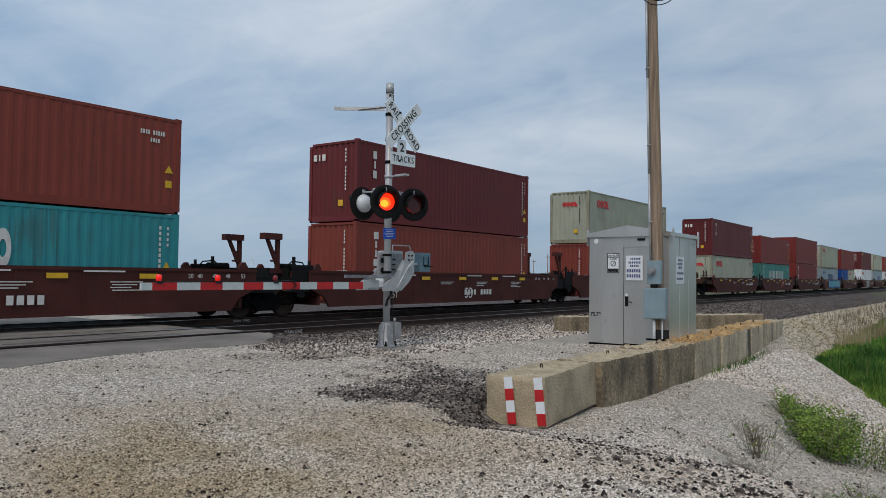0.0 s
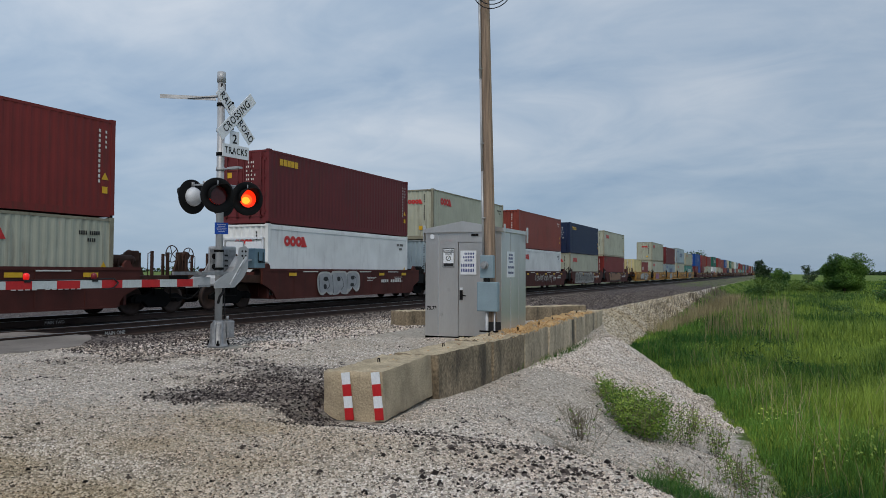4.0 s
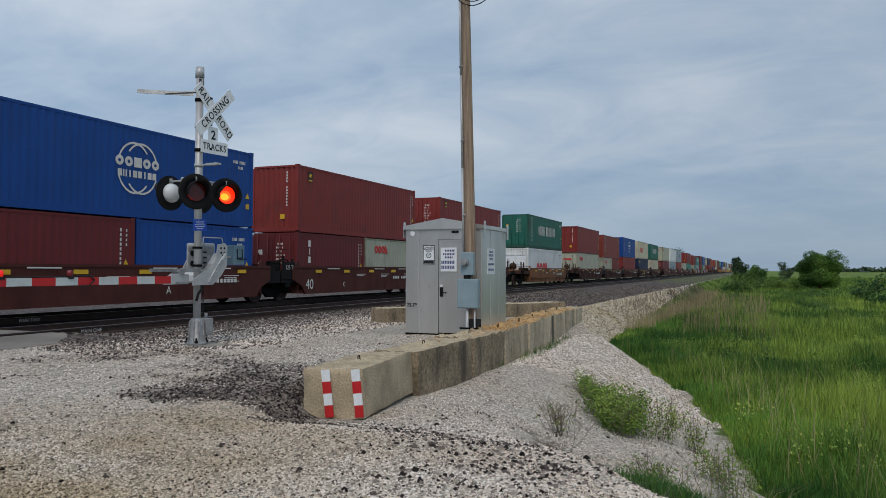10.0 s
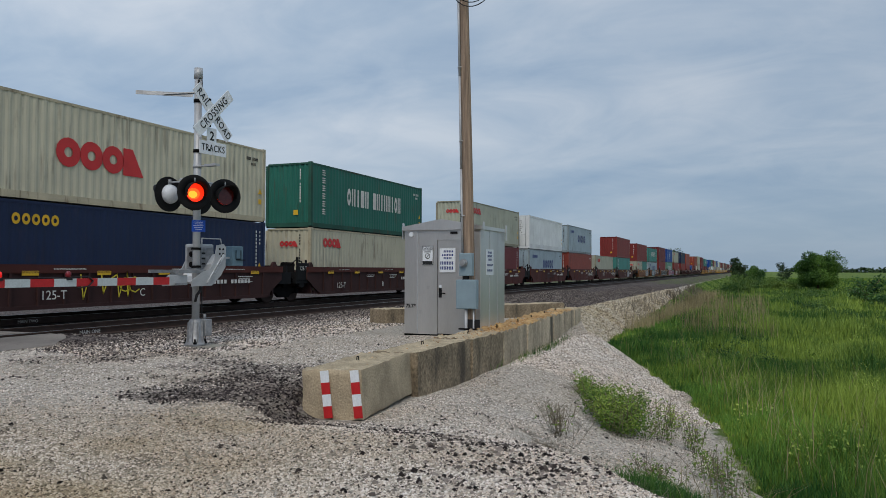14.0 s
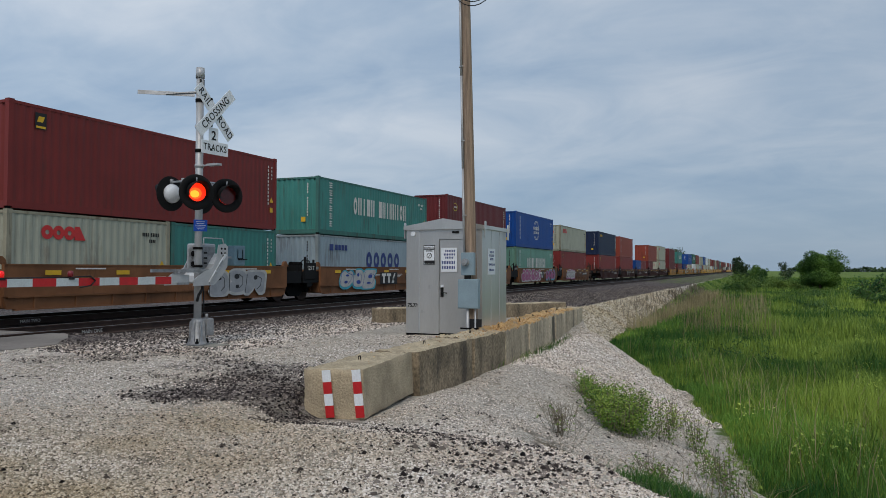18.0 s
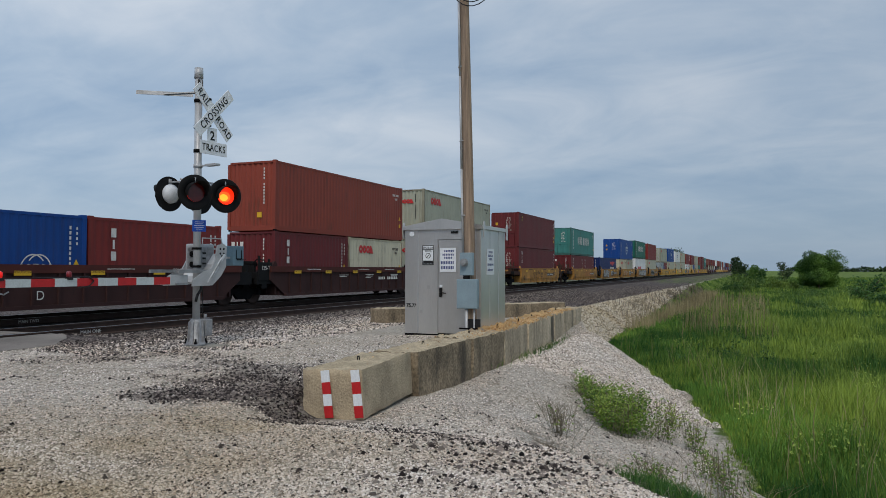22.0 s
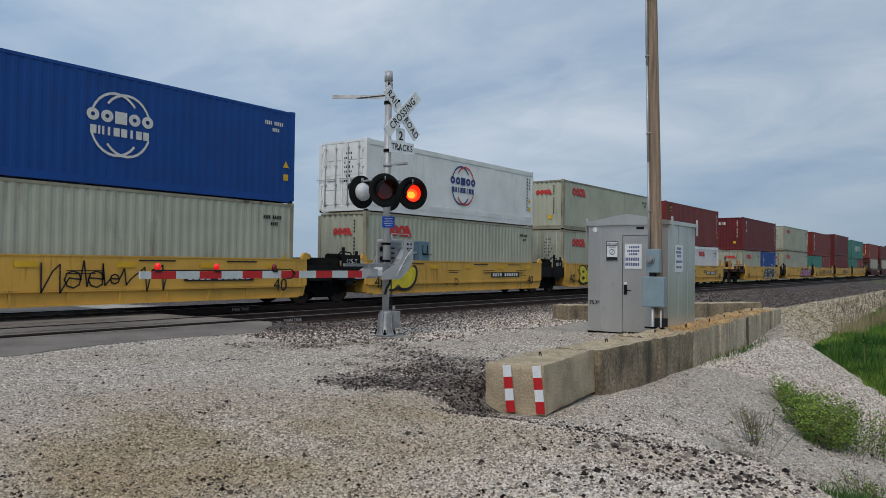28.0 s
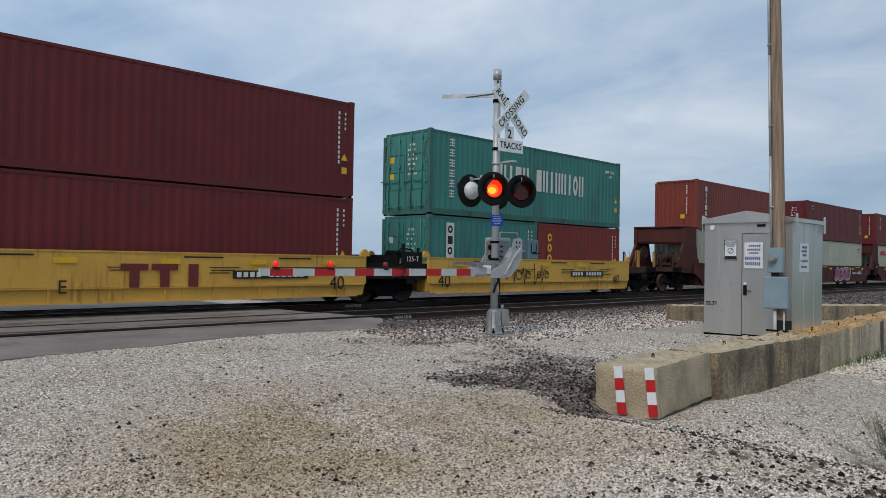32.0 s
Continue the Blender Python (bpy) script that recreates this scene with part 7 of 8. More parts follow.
# ---- utility pole with its meter ----
def make_pole():
    p = thing("utility_pole", "weathered grey timber utility pole with conduit and meter boxes", "utility pole", at=pose(15.12, 5.60, -0.45, 0.0, 0, 0))
    lean = Matrix.Rotation(radians(-1.4), 4, "X")
    bm = bmesh.new()
    rings = []
    for i in range(25):
        z = 10.2 * i / 24
        r = 0.130 - 0.0042 * z
        ring = []
        for k in range(16):
            a = 2 * math.pi * k / 16
            rr = r * (1 + 0.03 * noise.noise(Vector((math.cos(a) * 2, math.sin(a) * 2, z * 0.5))))
            ring.append(bm.verts.new(lean @ Vector((rr * math.cos(a), rr * math.sin(a), z))))
        rings.append(ring)
    for a, b in zip(rings, rings[1:]):
        for k in range(16):
            f = bm.faces.new((a[k], a[(k + 1) % 16], b[(k + 1) % 16], b[k]))
            f.smooth = True
    bm.faces.new(rings[-1])
    part("pole_shaft", bm, M_POLE, p, "weathered round timber shaft")
    bm = bmesh.new()
    tube(bm, [lean @ Vector((-0.085, 0.128 - 0.004 * z, z)) for z in (2.2, 4.0, 6.0, 8.0, 9.6)], 0.027, 8)
    part("conduit", bm, M_GALV, p, "grey steel conduit")
    for z in (3.0, 4.6, 6.2, 7.8):
        bm = bmesh.new()
        tube(bm, [lean @ Vector((-0.05, 0.15, z)), lean @ Vector((-0.125, 0.118, z)), lean @ Vector((-0.125, 0.04, z))], 0.012, 5)
        part("conduit_strap", bm, M_GALV, p)
    bm = bmesh.new()
    box(bm, -0.24, -0.12, -0.10, 0.19, 1.72, 2.20, bevel=0.012)
    mb = part("meter_box", bm, M_BOXGREY, p, "grey electricity meter box")
    bm = bmesh.new()
    cyl(bm, (-0.24, 0.08, 1.99), (-0.29, 0.08, 1.99), 0.085, n=18)
    cyl(bm, (-0.29, 0.08, 1.99), (-0.36, 0.08, 1.99), 0.07, 0.06, n=18)
    part("meter", bm, M_ALUW, mb, "round glass-fronted meter", smooth=False)
    bm = bmesh.new()
    box(bm, -0.22, -0.13, 0.0, 0.12, 1.64, 1.72)
    part("box_neck", bm, M_BLACK, p)
    bm = bmesh.new()
    box(bm, -0.27, -0.12, -0.21, 0.25, 1.02, 1.64, bevel=0.015)
    sb = part("switch_box", bm, M_BOXGREY, p, "pale blue-grey switch box")
    bm = bmesh.new()
    box(bm, -0.278, -0.27, -0.19, 0.23, 1.04, 1.62, bevel=0.003)
    part("switch_box_cover", bm, M_BOXGREY, sb)
    for y, r in ((0.05, 0.034), (-0.12, 0.018)):
        bm = bmesh.new()
        cyl(bm, (-0.19, y, 0.0), (-0.19, y, 1.03), r, n=10)
        part("conduit", bm, M_GALV, p, "grey steel conduit")
    bm = bmesh.new()
    box(bm, -0.135, -0.125, -0.24, 0.10, 0.35, 0.80)
    part("dark_guard", bm, M_LETTER, p, "black guard plate")
    bm = bmesh.new()
    box(bm, -0.24, -0.225, -0.22, 0.20, 0.585, 0.62)
    part("conduit_clamp", bm, M_IRON, p)
    # cables looped at the top
    for k in range(3):
        bm = bmesh.new()
        pts = []
        for i in range(15):
            a = math.pi * (0.95 + 1.1 * i / 14)
            pts.append(lean @ Vector((-0.16 - 0.03 * k, -0.28 + (0.40 + 0.06 * k) * math.cos(a) * (-1), 7.95 + (0.42 + 0.10 * k) * math.sin(a) + 0.1)))
        tube(bm, pts, 0.011, 5)
        part("cable", bm, M_LETTER, p, "black looped service cable")
    bm = bmesh.new()
    box(bm, -0.18, -0.10, -0.05, 0.05, 8.0, 8.2)
    part("cable_clamp", bm, M_IRON, p)


make_pole()


# ---- growth and loose stone ----
def leaf_material(name, c0, c1, rough=0.6):
    m = bpy.data.materials.new(name)
    m.use_nodes = True
    n, l = m.node_tree.nodes, m.node_tree.links
    b = n["Principled BSDF"]
    b.inputs["Roughness"].default_value, b.inputs["Specular IOR Level"].default_value = rough, 0.25
    geo = n.new("ShaderNodeNewGeometry")
    t = n.new("ShaderNodeTexNoise"); t.inputs["Scale"].default_value, t.inputs["Detail"].default_value = 0.35, 4
    l.new(geo.outputs["Position"], t.inputs["Vector"])
    add = n.new("ShaderNodeMath"); add.operation = "MULTIPLY_ADD"
    add.inputs[1].default_value, add.inputs[2].default_value = 0.6, -0.15
    l.new(geo.outputs["Random Per Island"], add.inputs[0])
    s = n.new("ShaderNodeMath"); s.operation = "ADD"
    big = n.new("ShaderNodeMapRange"); big.inputs["From Min"].default_value, big.inputs["From Max"].default_value = 0.32, 0.68
    big.inputs["To Min"].default_value, big.inputs["To Max"].default_value = -0.25, 0.55
    l.new(t.outputs["Fac"], big.inputs[0])
    l.new(add.outputs[0], s.inputs[0]); l.new(big.outputs[0], s.inputs[1])
    wide = n.new("ShaderNodeTexNoise"); wide.inputs["Scale"].default_value, wide.inputs["Detail"].default_value = 0.09, 3
    l.new(geo.outputs["Position"], wide.inputs["Vector"])
    wr = n.new("ShaderNodeMapRange"); wr.inputs["From Min"].default_value, wr.inputs["From Max"].default_value = 0.36, 0.64
    wr.inputs["To Min"].default_value, wr.inputs["To Max"].default_value = -0.28, 0.28
    l.new(wide.outputs["Fac"], wr.inputs[0])
    s2 = n.new("ShaderNodeMath"); s2.operation = "ADD"; s2.use_clamp = True
    l.new(s.outputs[0], s2.inputs[0]); l.new(wr.outputs[0], s2.inputs[1])
    s = s2
    mx = n.new("ShaderNodeMix"); mx.data_type = "RGBA"
    mx.inputs["A"].default_value, mx.inputs["B"].default_value = c0, c1
    l.new(s.outputs[0], mx.inputs["Factor"])
    l.new(mx.outputs["Result"], b.inputs["Base Color"])
    return m


M_GRASS = leaf_material("tall_grass", lin(52, 90, 34), lin(150, 172, 74))
M_LUSH = leaf_material("lush_grass", lin(34, 78, 30), lin(112, 152, 62))
M_BROADLEAF = leaf_material("broad_leaved_weeds", lin(30, 66, 34), lin(84, 120, 62))
M_BRUSH = leaf_material("grey_dry_brush", lin(92, 84, 72), lin(150, 140, 122))
M_DRY = leaf_material("dry_stalks", lin(118, 108, 80), lin(176, 164, 126))
M_WEED = leaf_material("weed_leaves", lin(72, 108, 40), lin(170, 188, 88))
M_MOUND = leaf_material("meadow_thicket", lin(46, 80, 34), lin(118, 142, 64))
M_TREE = leaf_material("tree_leaves", lin(38, 74, 32), lin(104, 138, 58))
M_FARTREE = leaf_material("far_tree_leaves", lin(46, 66, 44), lin(84, 104, 66))
M_BARK = material("bark", lin(84, 72, 58), rough=0.95, vary=0.3, scale=6, bump=0.5)
M_STEM = material("dry_stems", lin(112, 103, 84), rough=0.9, vary=0.3, scale=10)


def stone_material(name, c0, c1, c2, dust=(0.90, 0.85, 0.76, 1)):
    m = bpy.data.materials.new(name)
    m.use_nodes = True
    n, l = m.node_tree.nodes, m.node_tree.links
    b = n["Principled BSDF"]
    b.inputs["Roughness"].default_value, b.inputs["Specular IOR Level"].default_value = 0.95, 0.2
    geo = n.new("ShaderNodeNewGeometry")
    r = n.new("ShaderNodeValToRGB")
    el = r.color_ramp.elements
    el[0].color, el[1].color = c0, c2
    el.new(0.40).color = c1
    l.new(geo.outputs["Random Per Island"], r.inputs[0])
    # dusty brown patches between cleaner ones
    t = n.new("ShaderNodeTexNoise")
    t.inputs["Scale"].default_value, t.inputs["Detail"].default_value = 0.55, 5
    l.new(geo.outputs["Position"], t.inputs["Vector"])
    k = n.new("ShaderNodeMapRange")
    k.inputs["From Min"].default_value, k.inputs["From Max"].default_value = 0.40, 0.62
    l.new(t.outputs["Fac"], k.inputs[0])
    tint = n.new("ShaderNodeMix"); tint.data_type = "RGBA"
    tint.inputs["A"].default_value, tint.inputs["B"].default_value = (1, 1, 1, 1), dust
    l.new(k.outputs[0], tint.inputs["Factor"])
    mx = n.new("ShaderNodeMix"); mx.data_type, mx.blend_type = "RGBA", "MULTIPLY"
    mx.inputs["Factor"].default_value = 1.0
    l.new(r.outputs[0], mx.inputs["A"]); l.new(tint.outputs["Result"], mx.inputs["B"])
    at = n.new("ShaderNodeAttribute"); at.attribute_name = "dirt"
    soil = n.new("ShaderNodeMix"); soil.data_type, soil.blend_type = "RGBA", "MULTIPLY"
    l.new(at.outputs["Fac"], soil.inputs["Factor"]); l.new(mx.outputs["Result"], soil.inputs["A"])
    soil.inputs["B"].default_value = (0.69, 0.62, 0.485, 1)
    l.new(soil.outputs["Result"], b.inputs["Base Color"])
    return m


M_PALESTONE = stone_material("limestone_chips", lin(60, 53, 49), lin(211, 198, 184), lin(250, 244, 239), (0.91, 0.86, 0.80, 1))
M_TANSTONE = stone_material("tan_embankment_stone", lin(84, 76, 62), lin(172, 160, 138), lin(216, 207, 188))
M_DARKSTONE = stone_material("grey_ballast_stones", lin(20, 17, 17), lin(58, 51, 50), lin(158, 149, 142), (0.92, 0.88, 0.84, 1))


def stones(name, label, x, y, size, mat, seed, z=None):
    """Many small uneven stones as one mesh."""
    rs = np.random.RandomState(seed)
    k = len(x)
    z = ground_z(x, y) if z is None else z
    base = np.array([(1, 0, 0), (-0.5, 0.86, 0), (-0.5, -0.86, 0), (0.1, 0.1, 0.75), (0.55, 0.75, 0.35), (-0.9, 0.05, 0.4), (0.5, -0.8, 0.35)])
    tri = np.array([(0, 4, 3), (0, 1, 4), (1, 3, 4), (1, 5, 3), (1, 2, 5), (2, 3, 5), (2, 6, 3), (2, 0, 6), (0, 3, 6)])
    v = base[None] * (1 + rs.uniform(-0.3, 0.3, (k, 7, 3)))
    a = rs.uniform(0, 6.28, k)
    c, s = np.cos(a)[:, None], np.sin(a)[:, None]
    vx, vy = v[..., 0] * c - v[..., 1] * s * 0.8, v[..., 0] * s + v[..., 1] * c * 0.8
    sz = size[:, None]
    co = np.stack([x[:, None] + vx * sz, y[:, None] + vy * sz, z[:, None] + v[..., 2] * sz * 1.25 - 0.15 * sz], -1).reshape(-1, 3)
    fc = (tri[None] + (np.arange(k) * 7)[:, None, None]).reshape(-1, 3)
    me = bpy.data.meshes.new(name)
    me.vertices.add(len(co)); me.vertices.foreach_set("co", co.ravel().astype(np.float32))
    me.loops.add(fc.size); me.loops.foreach_set("vertex_index", fc.ravel().astype(np.int32))
    me.polygons.add(len(fc)); me.polygons.foreach_set("loop_start", np.arange(0, fc.size, 3, dtype=np.int32))
    me.update(calc_edges=True); me.validate()
    me.attributes.new("dirt", "FLOAT", "POINT").data.foreach_set("value", np.repeat(dirt_zone(x, y), 7).astype(np.float32))
    me.materials.append(mat)
    return tagged(new(name, me), label, "gravel", kind="stuff")


def polar(rs, k, a0, a1, r0, r1, power=1.0):
    a = np.radians(rs.uniform(a0, a1, k))
    r = r0 * (r1 / r0) ** (rs.uniform(0, 1, k) ** power)
    return r * np.cos(a), r * np.sin(a)


def wall_line(x):
    return np.interp(x, [8, 10, 12.4, 15, 17.5, 21, 25], [4.84, 5.05, 5.08, 5.11, 5.26, 5.54, 5.72])


def off_wall(x, y):
    return ~((x > 7.95) & (x < 24.9) & (np.abs(y - wall_line(x)) < 0.41))


rs = np.random.RandomState(5)
x, y = polar(rs, 170000, 3, 84, 3.6, 17.0)
dz = dark_zone(x, y) + 0.62 * (rs.uniform(0, 1, len(x)) - 0.5) + 0.22 * wob(x * 1.9, y * 1.9)
free = off_wall(x, y) & (turf_zone(x, y) < 0.6) & ~((y > road_edge(x) + 0.09 * wob(x * 3.1, y * 2.3)) & (x < 12.1))
pale = free & (dz < 0.5) & (y < 12.6) & ~((dry_zone(x, y) > 0.35) & (rs.uniform(0, 1, len(x)) < 0.72))
drk = free & (dz >= 0.5) & (y < 13.9)
sz = 0.008 + 0.010 * rs.uniform(0, 1, len(x)) ** 2
stones("limestone_gravel", "pale crushed limestone gravel", x[pale], y[pale], sz[pale], M_PALESTONE, 1)
stones("grey_ballast", "loose grey railway ballast stones", x[drk], y[drk], sz[drk] * 1.7, M_DARKSTONE, 2)
along = ((x - 8.0) * -0.62 + (y - 4.3) * -0.785) / 3.4
off = (x - 8.0) * 0.785 - (y - 4.3) * 0.62
sc = np.exp(-((off - 0.15) / (0.32 + 0.75 * np.clip(along, 0, 1))) ** 2) * step(-0.12, 0.05, along) * (1 - step(0.95, 1.2, along))
sc = np.clip(sc * (0.75 + 0.5 * wob(x * 2.3, y * 2.3)), 0, 1) * (y > crest(x) - 0.15)
more = free & (rs.uniform(0, 1, len(x)) < 0.25 * sc)
stones("strewn_ballast", "dark ballast stones strewn over pale gravel below the wall", x[more], y[more], sz[more] * rs.uniform(1.0, 2.4, more.sum()), M_DARKSTONE, 12)
x2, y2 = polar(rs, 46000, 2, 26, 15.5, 30.0)
ok = off_wall(x2, y2) & ((y2 < wall_line(x2)) | (x2 > 24.9)) & (turf_zone(x2, y2) < 0.6) & (y2 < 7.0) & (dark_zone(x2, y2) < 0.4)
stones("slope_gravel", "pale limestone gravel on the slope", x2[ok], y2[ok], rs.uniform(0.012, 0.028, ok.sum()), M_PALESTONE, 15)
x3 = rs.uniform(9.5, 27, 30000); y3 = rs.uniform(8.6, 13.6, 30000)
ok = (np.hypot(x3, y3) > 14.0) & ~((x3 < 12.2) & (y3 > 12.0)) & ~((x3 > 15.2) & (x3 < 17.6) & (y3 < 7.5))
far_dark = rs.uniform(0, 1, len(x3)) < 0.25 + 0.5 * step(9.5, 12.5, y3)
stones("verge_gravel", "pale gravel beside the ballast", x3[ok & ~far_dark], y3[ok & ~far_dark], rs.uniform(0.014, 0.030, (ok & ~far_dark).sum()), M_PALESTONE, 16)
stones("verge_ballast", "dark ballast spilled over pale gravel", x3[ok & far_dark], y3[ok & far_dark], rs.uniform(0.016, 0.036, (ok & far_dark).sum()), M_DARKSTONE, 17)
few = free & (rs.uniform(0, 1, len(x)) < 0.004) & (y < 12.5)
stones("scattered_ballast", "scattered dark ballast stones on pale gravel", x[few], y[few], sz[few] * 1.8, M_DARKSTONE, 3)
bxs = np.concatenate([rs.uniform(8, 60, 16000), rs.uniform(-6, 14, 5000)])
bys = rs.uniform(11.9, 14.35, len(bxs))
ok = ~((bxs > 3.0) & (bxs < 12.2))
stones("track_ballast", "grey ballast shoulder beside the rails", bxs[ok], bys[ok], rs.uniform(0.025, 0.05, ok.sum()), M_DARKSTONE, 4)


x = 25.5 + 50 * rs.uniform(0, 1, 34000) ** 1.4
q = rs.uniform(-0.15, 0.95, len(x)) ** 1.0
y = crest(x) - q * (crest(x) - toe(x))
ok = turf_zone(x, y) < 0.5
stones("embankment_stone", "pale crushed stone on the embankment side", x[ok], y[ok], 0.02 + 0.055 * rs.uniform(0, 1, ok.sum()) ** 2, M_TANSTONE, 13)
x = 27 + 60 * rs.uniform(0, 1, 16000) ** 1.3
y = rs.uniform(0.05, 1.0, len(x)) * (12.2 - crest(x)) + crest(x)
stones("shoulder_ballast", "grey ballast between the crest and the rails", x, y, rs.uniform(0.025, 0.05, len(x)), M_DARKSTONE, 14)


def rubble():
    """Crumbs of broken concrete on the wall's top."""
    rs = np.random.RandomState(77)
    x = rs.uniform(8.15, 23.4, 3600)
    y = wall_line(x) + rs.normal(0, 0.16, len(x))
    keep = rs.uniform(0, 1, len(x)) < 0.04 + 0.7 * step(11.5, 14.5, x)
    stones("concrete_rubble", "crumbled tan concrete rubble on the block wall", x[keep], y[keep], 0.006 + 0.020 * rs.uniform(0, 1, keep.sum()) ** 3, M_CRUMB, 78, z=np.interp(x[keep], [8, 24], [0.135, 0.16]))


M_CRUMB = stone_material("concrete_crumbs", lin(120, 82, 48), lin(178, 134, 84), lin(214, 190, 152))


def blades(name, label, x, y, height, width, mat, seed, lean=0.35, z=None):
    """Upright bent blades as one mesh."""
    rs = np.random.RandomState(seed)
    k = len(x)
    z = ground_z(x, y) - 0.03 if z is None else z
    a, b = rs.uniform(0, 6.28, k), rs.uniform(0, 6.28, k)
    w = width * 0.5
    wx, wy = np.cos(a) * w, np.sin(a) * w
    l1 = rs.uniform(0, lean, k) * height
    mx, my = x + np.cos(b) * l1 * 0.3, y + np.sin(b) * l1 * 0.3
    tx, ty = x + np.cos(b) * l1, y + np.sin(b) * l1
    co = np.stack([np.stack([x - wx, y - wy, z], -1), np.stack([x + wx, y + wy, z], -1), np.stack([mx + wx * 0.8, my + wy * 0.8, z + height * 0.55], -1), np.stack([mx - wx * 0.8, my - wy * 0.8, z + height * 0.55], -1), np.stack([tx, ty, z + height], -1)], 1).reshape(-1, 3)
    i = np.arange(k)[:, None] * 5
    fc = np.concatenate([i + [0, 1, 2], i + [0, 2, 3], i + [3, 2, 4]], 1).reshape(-1, 3)
    me = bpy.data.meshes.new(name)
    me.vertices.add(len(co)); me.vertices.foreach_set("co", co.ravel().astype(np.float32))
    me.loops.add(fc.size); me.loops.foreach_set("vertex_index", fc.ravel().astype(np.int32))
    me.polygons.add(len(fc)); me.polygons.foreach_set("loop_start", np.arange(0, fc.size, 3, dtype=np.int32))
    me.update(calc_edges=True); me.validate()
    me.materials.append(mat)
    return tagged(new(name, me), label, "grass", kind="stuff")


x, y = polar(rs, 250000, -11, 13, 7.5, 320)
r = np.hypot(x, y)
keep = (turf_zone(x, y) > 0.55 + 0.12 * wob(x, y)) & (y < 9.8)
x, y, r = x[keep], y[keep], r[keep]
clump = 0.72 + 0.28 * wob(x * 0.35, y * 0.35) + 0.25 * wob(x * 0.11, y * 0.13 + 2)
rim = np.clip(0.28 + 0.42 * (toe(x) - y), 0.28, 1.0)
hgt = rs.uniform(0.35, 0.85, len(x)) * clump * np.where(r < 14, 0.65, 1.0) * rim
blades("tall_grass", "tall green meadow grass below the embankment", x, y, hgt, np.maximum(0.010, r * 0.00105), M_GRASS, 6, 0.5)
# richer grass in the wet strip along the foot of the bank
x = 10.5 + 30 * rs.uniform(0, 1, 30000) ** 1.15
d_ = rs.uniform(0, 1, len(x)) ** 1.2 * (1.0 + 0.09 * x)
y = toe(x) - 0.05 - d_
keep = rs.uniform(0, 1, len(x)) < 1.15 - d_ / (1.0 + 0.09 * x) + 0.2 * wob(x * 0.5, y * 0.8)
x, y, d_ = x[keep], y[keep], d_[keep]
blades("lush_grass", "lush green grass in the wet strip below the bank", x, y, rs.uniform(0.2, 0.62, len(x)) * np.clip(0.4 + 0.5 * d_, 0.4, 1.1), np.maximum(0.012, x * 0.0011), M_LUSH, 61, 0.55)
# a low bright tuft beside the driven gravel
x, y = rs.normal(8.5, 0.42, 2600), rs.normal(0.85, 0.26, 2600)
blades("grass_tuft", "bright green grass tuft beside the driven gravel", x, y, rs.uniform(0.08, 0.26, len(x)), np.full(len(x), 0.009), M_LUSH, 62, 0.9)
x = 38 + 55 * rs.uniform(0, 1, 3200) ** 1.2; y = crest(x) - (1.40 - 0.62 * rs.uniform(0, 1, len(x)) ** 1.5) * (crest(x) - toe(x)) - 0.5 * np.abs(wob(x, x * 0))
blades("dry_reeds", "dry tan reeds along the embankment foot", x, y, rs.uniform(0.4, 1.1, len(x)), np.maximum(0.010, x * 0.0005), M_DRY, 7, 0.18)
x = rs.uniform(34, 74, 1100); y = x * (0.0 + 0.11 * rs.uniform(0, 1, len(x)) ** 0.8) - 0.8 + 0.4 * wob(x * 0.3, x * 0)
ok = y < toe(x)
blades("tall_reeds", "tall dry reeds standing over the green meadow", x[ok], y[ok], rs.uniform(0.9, 1.7, ok.sum()), np.maximum(0.012, x[ok] * 0.0005), M_DRY, 63, 0.12)
x = 40 + 60 * rs.uniform(0, 1, 3000); y = crest(x) - rs.uniform(0.18, 0.95, len(x)) * (crest(x) - toe(x))
ok = rs.uniform(0, 1, len(x)) < 0.45 + 0.5 * wob(x * 0.4, y)
blades("dry_brush", "grey dry brush on the embankment side", x[ok], y[ok], rs.uniform(0.25, 0.85, ok.sum()), np.maximum(0.010, x[ok] * 0.0005), M_BRUSH, 64, 0.8)
# dead litter on the bare soil below the lip
x, y = rs.normal(8.5, 0.95, 700), rs.normal(0, 0.34, 700)
y = 1.45 + (x - 8.4) * 0.72 + y
blades("dead_litter", "dead brown stalks lying on bare soil", x, y, rs.uniform(0.03, 0.16, 700), np.full(700, 0.007), M_BRUSH, 66, 3.5)
# long fallen stalks at the foot of the gravel slope
x, y = rs.normal(9.6, 0.9, 90), rs.normal(0.35, 0.4, 90)
blades("fallen_stalks", "long pale bent stalks at the foot of the slope", x, y, rs.uniform(0.25, 0.6, 90), np.full(90, 0.012), M_DRY, 65, 2.4)
x = np.clip(rs.normal(17, 6, 320), 10, 40); y = toe(x) - 0.5 - np.abs(rs.normal(0, 1.6, len(x)))
blades("seed_heads", "pale seeding grass stalks", x, y, rs.uniform(0.7, 1.2, len(x)), np.full(len(x), 0.010), M_DRY, 8, 0.5)
rubble()
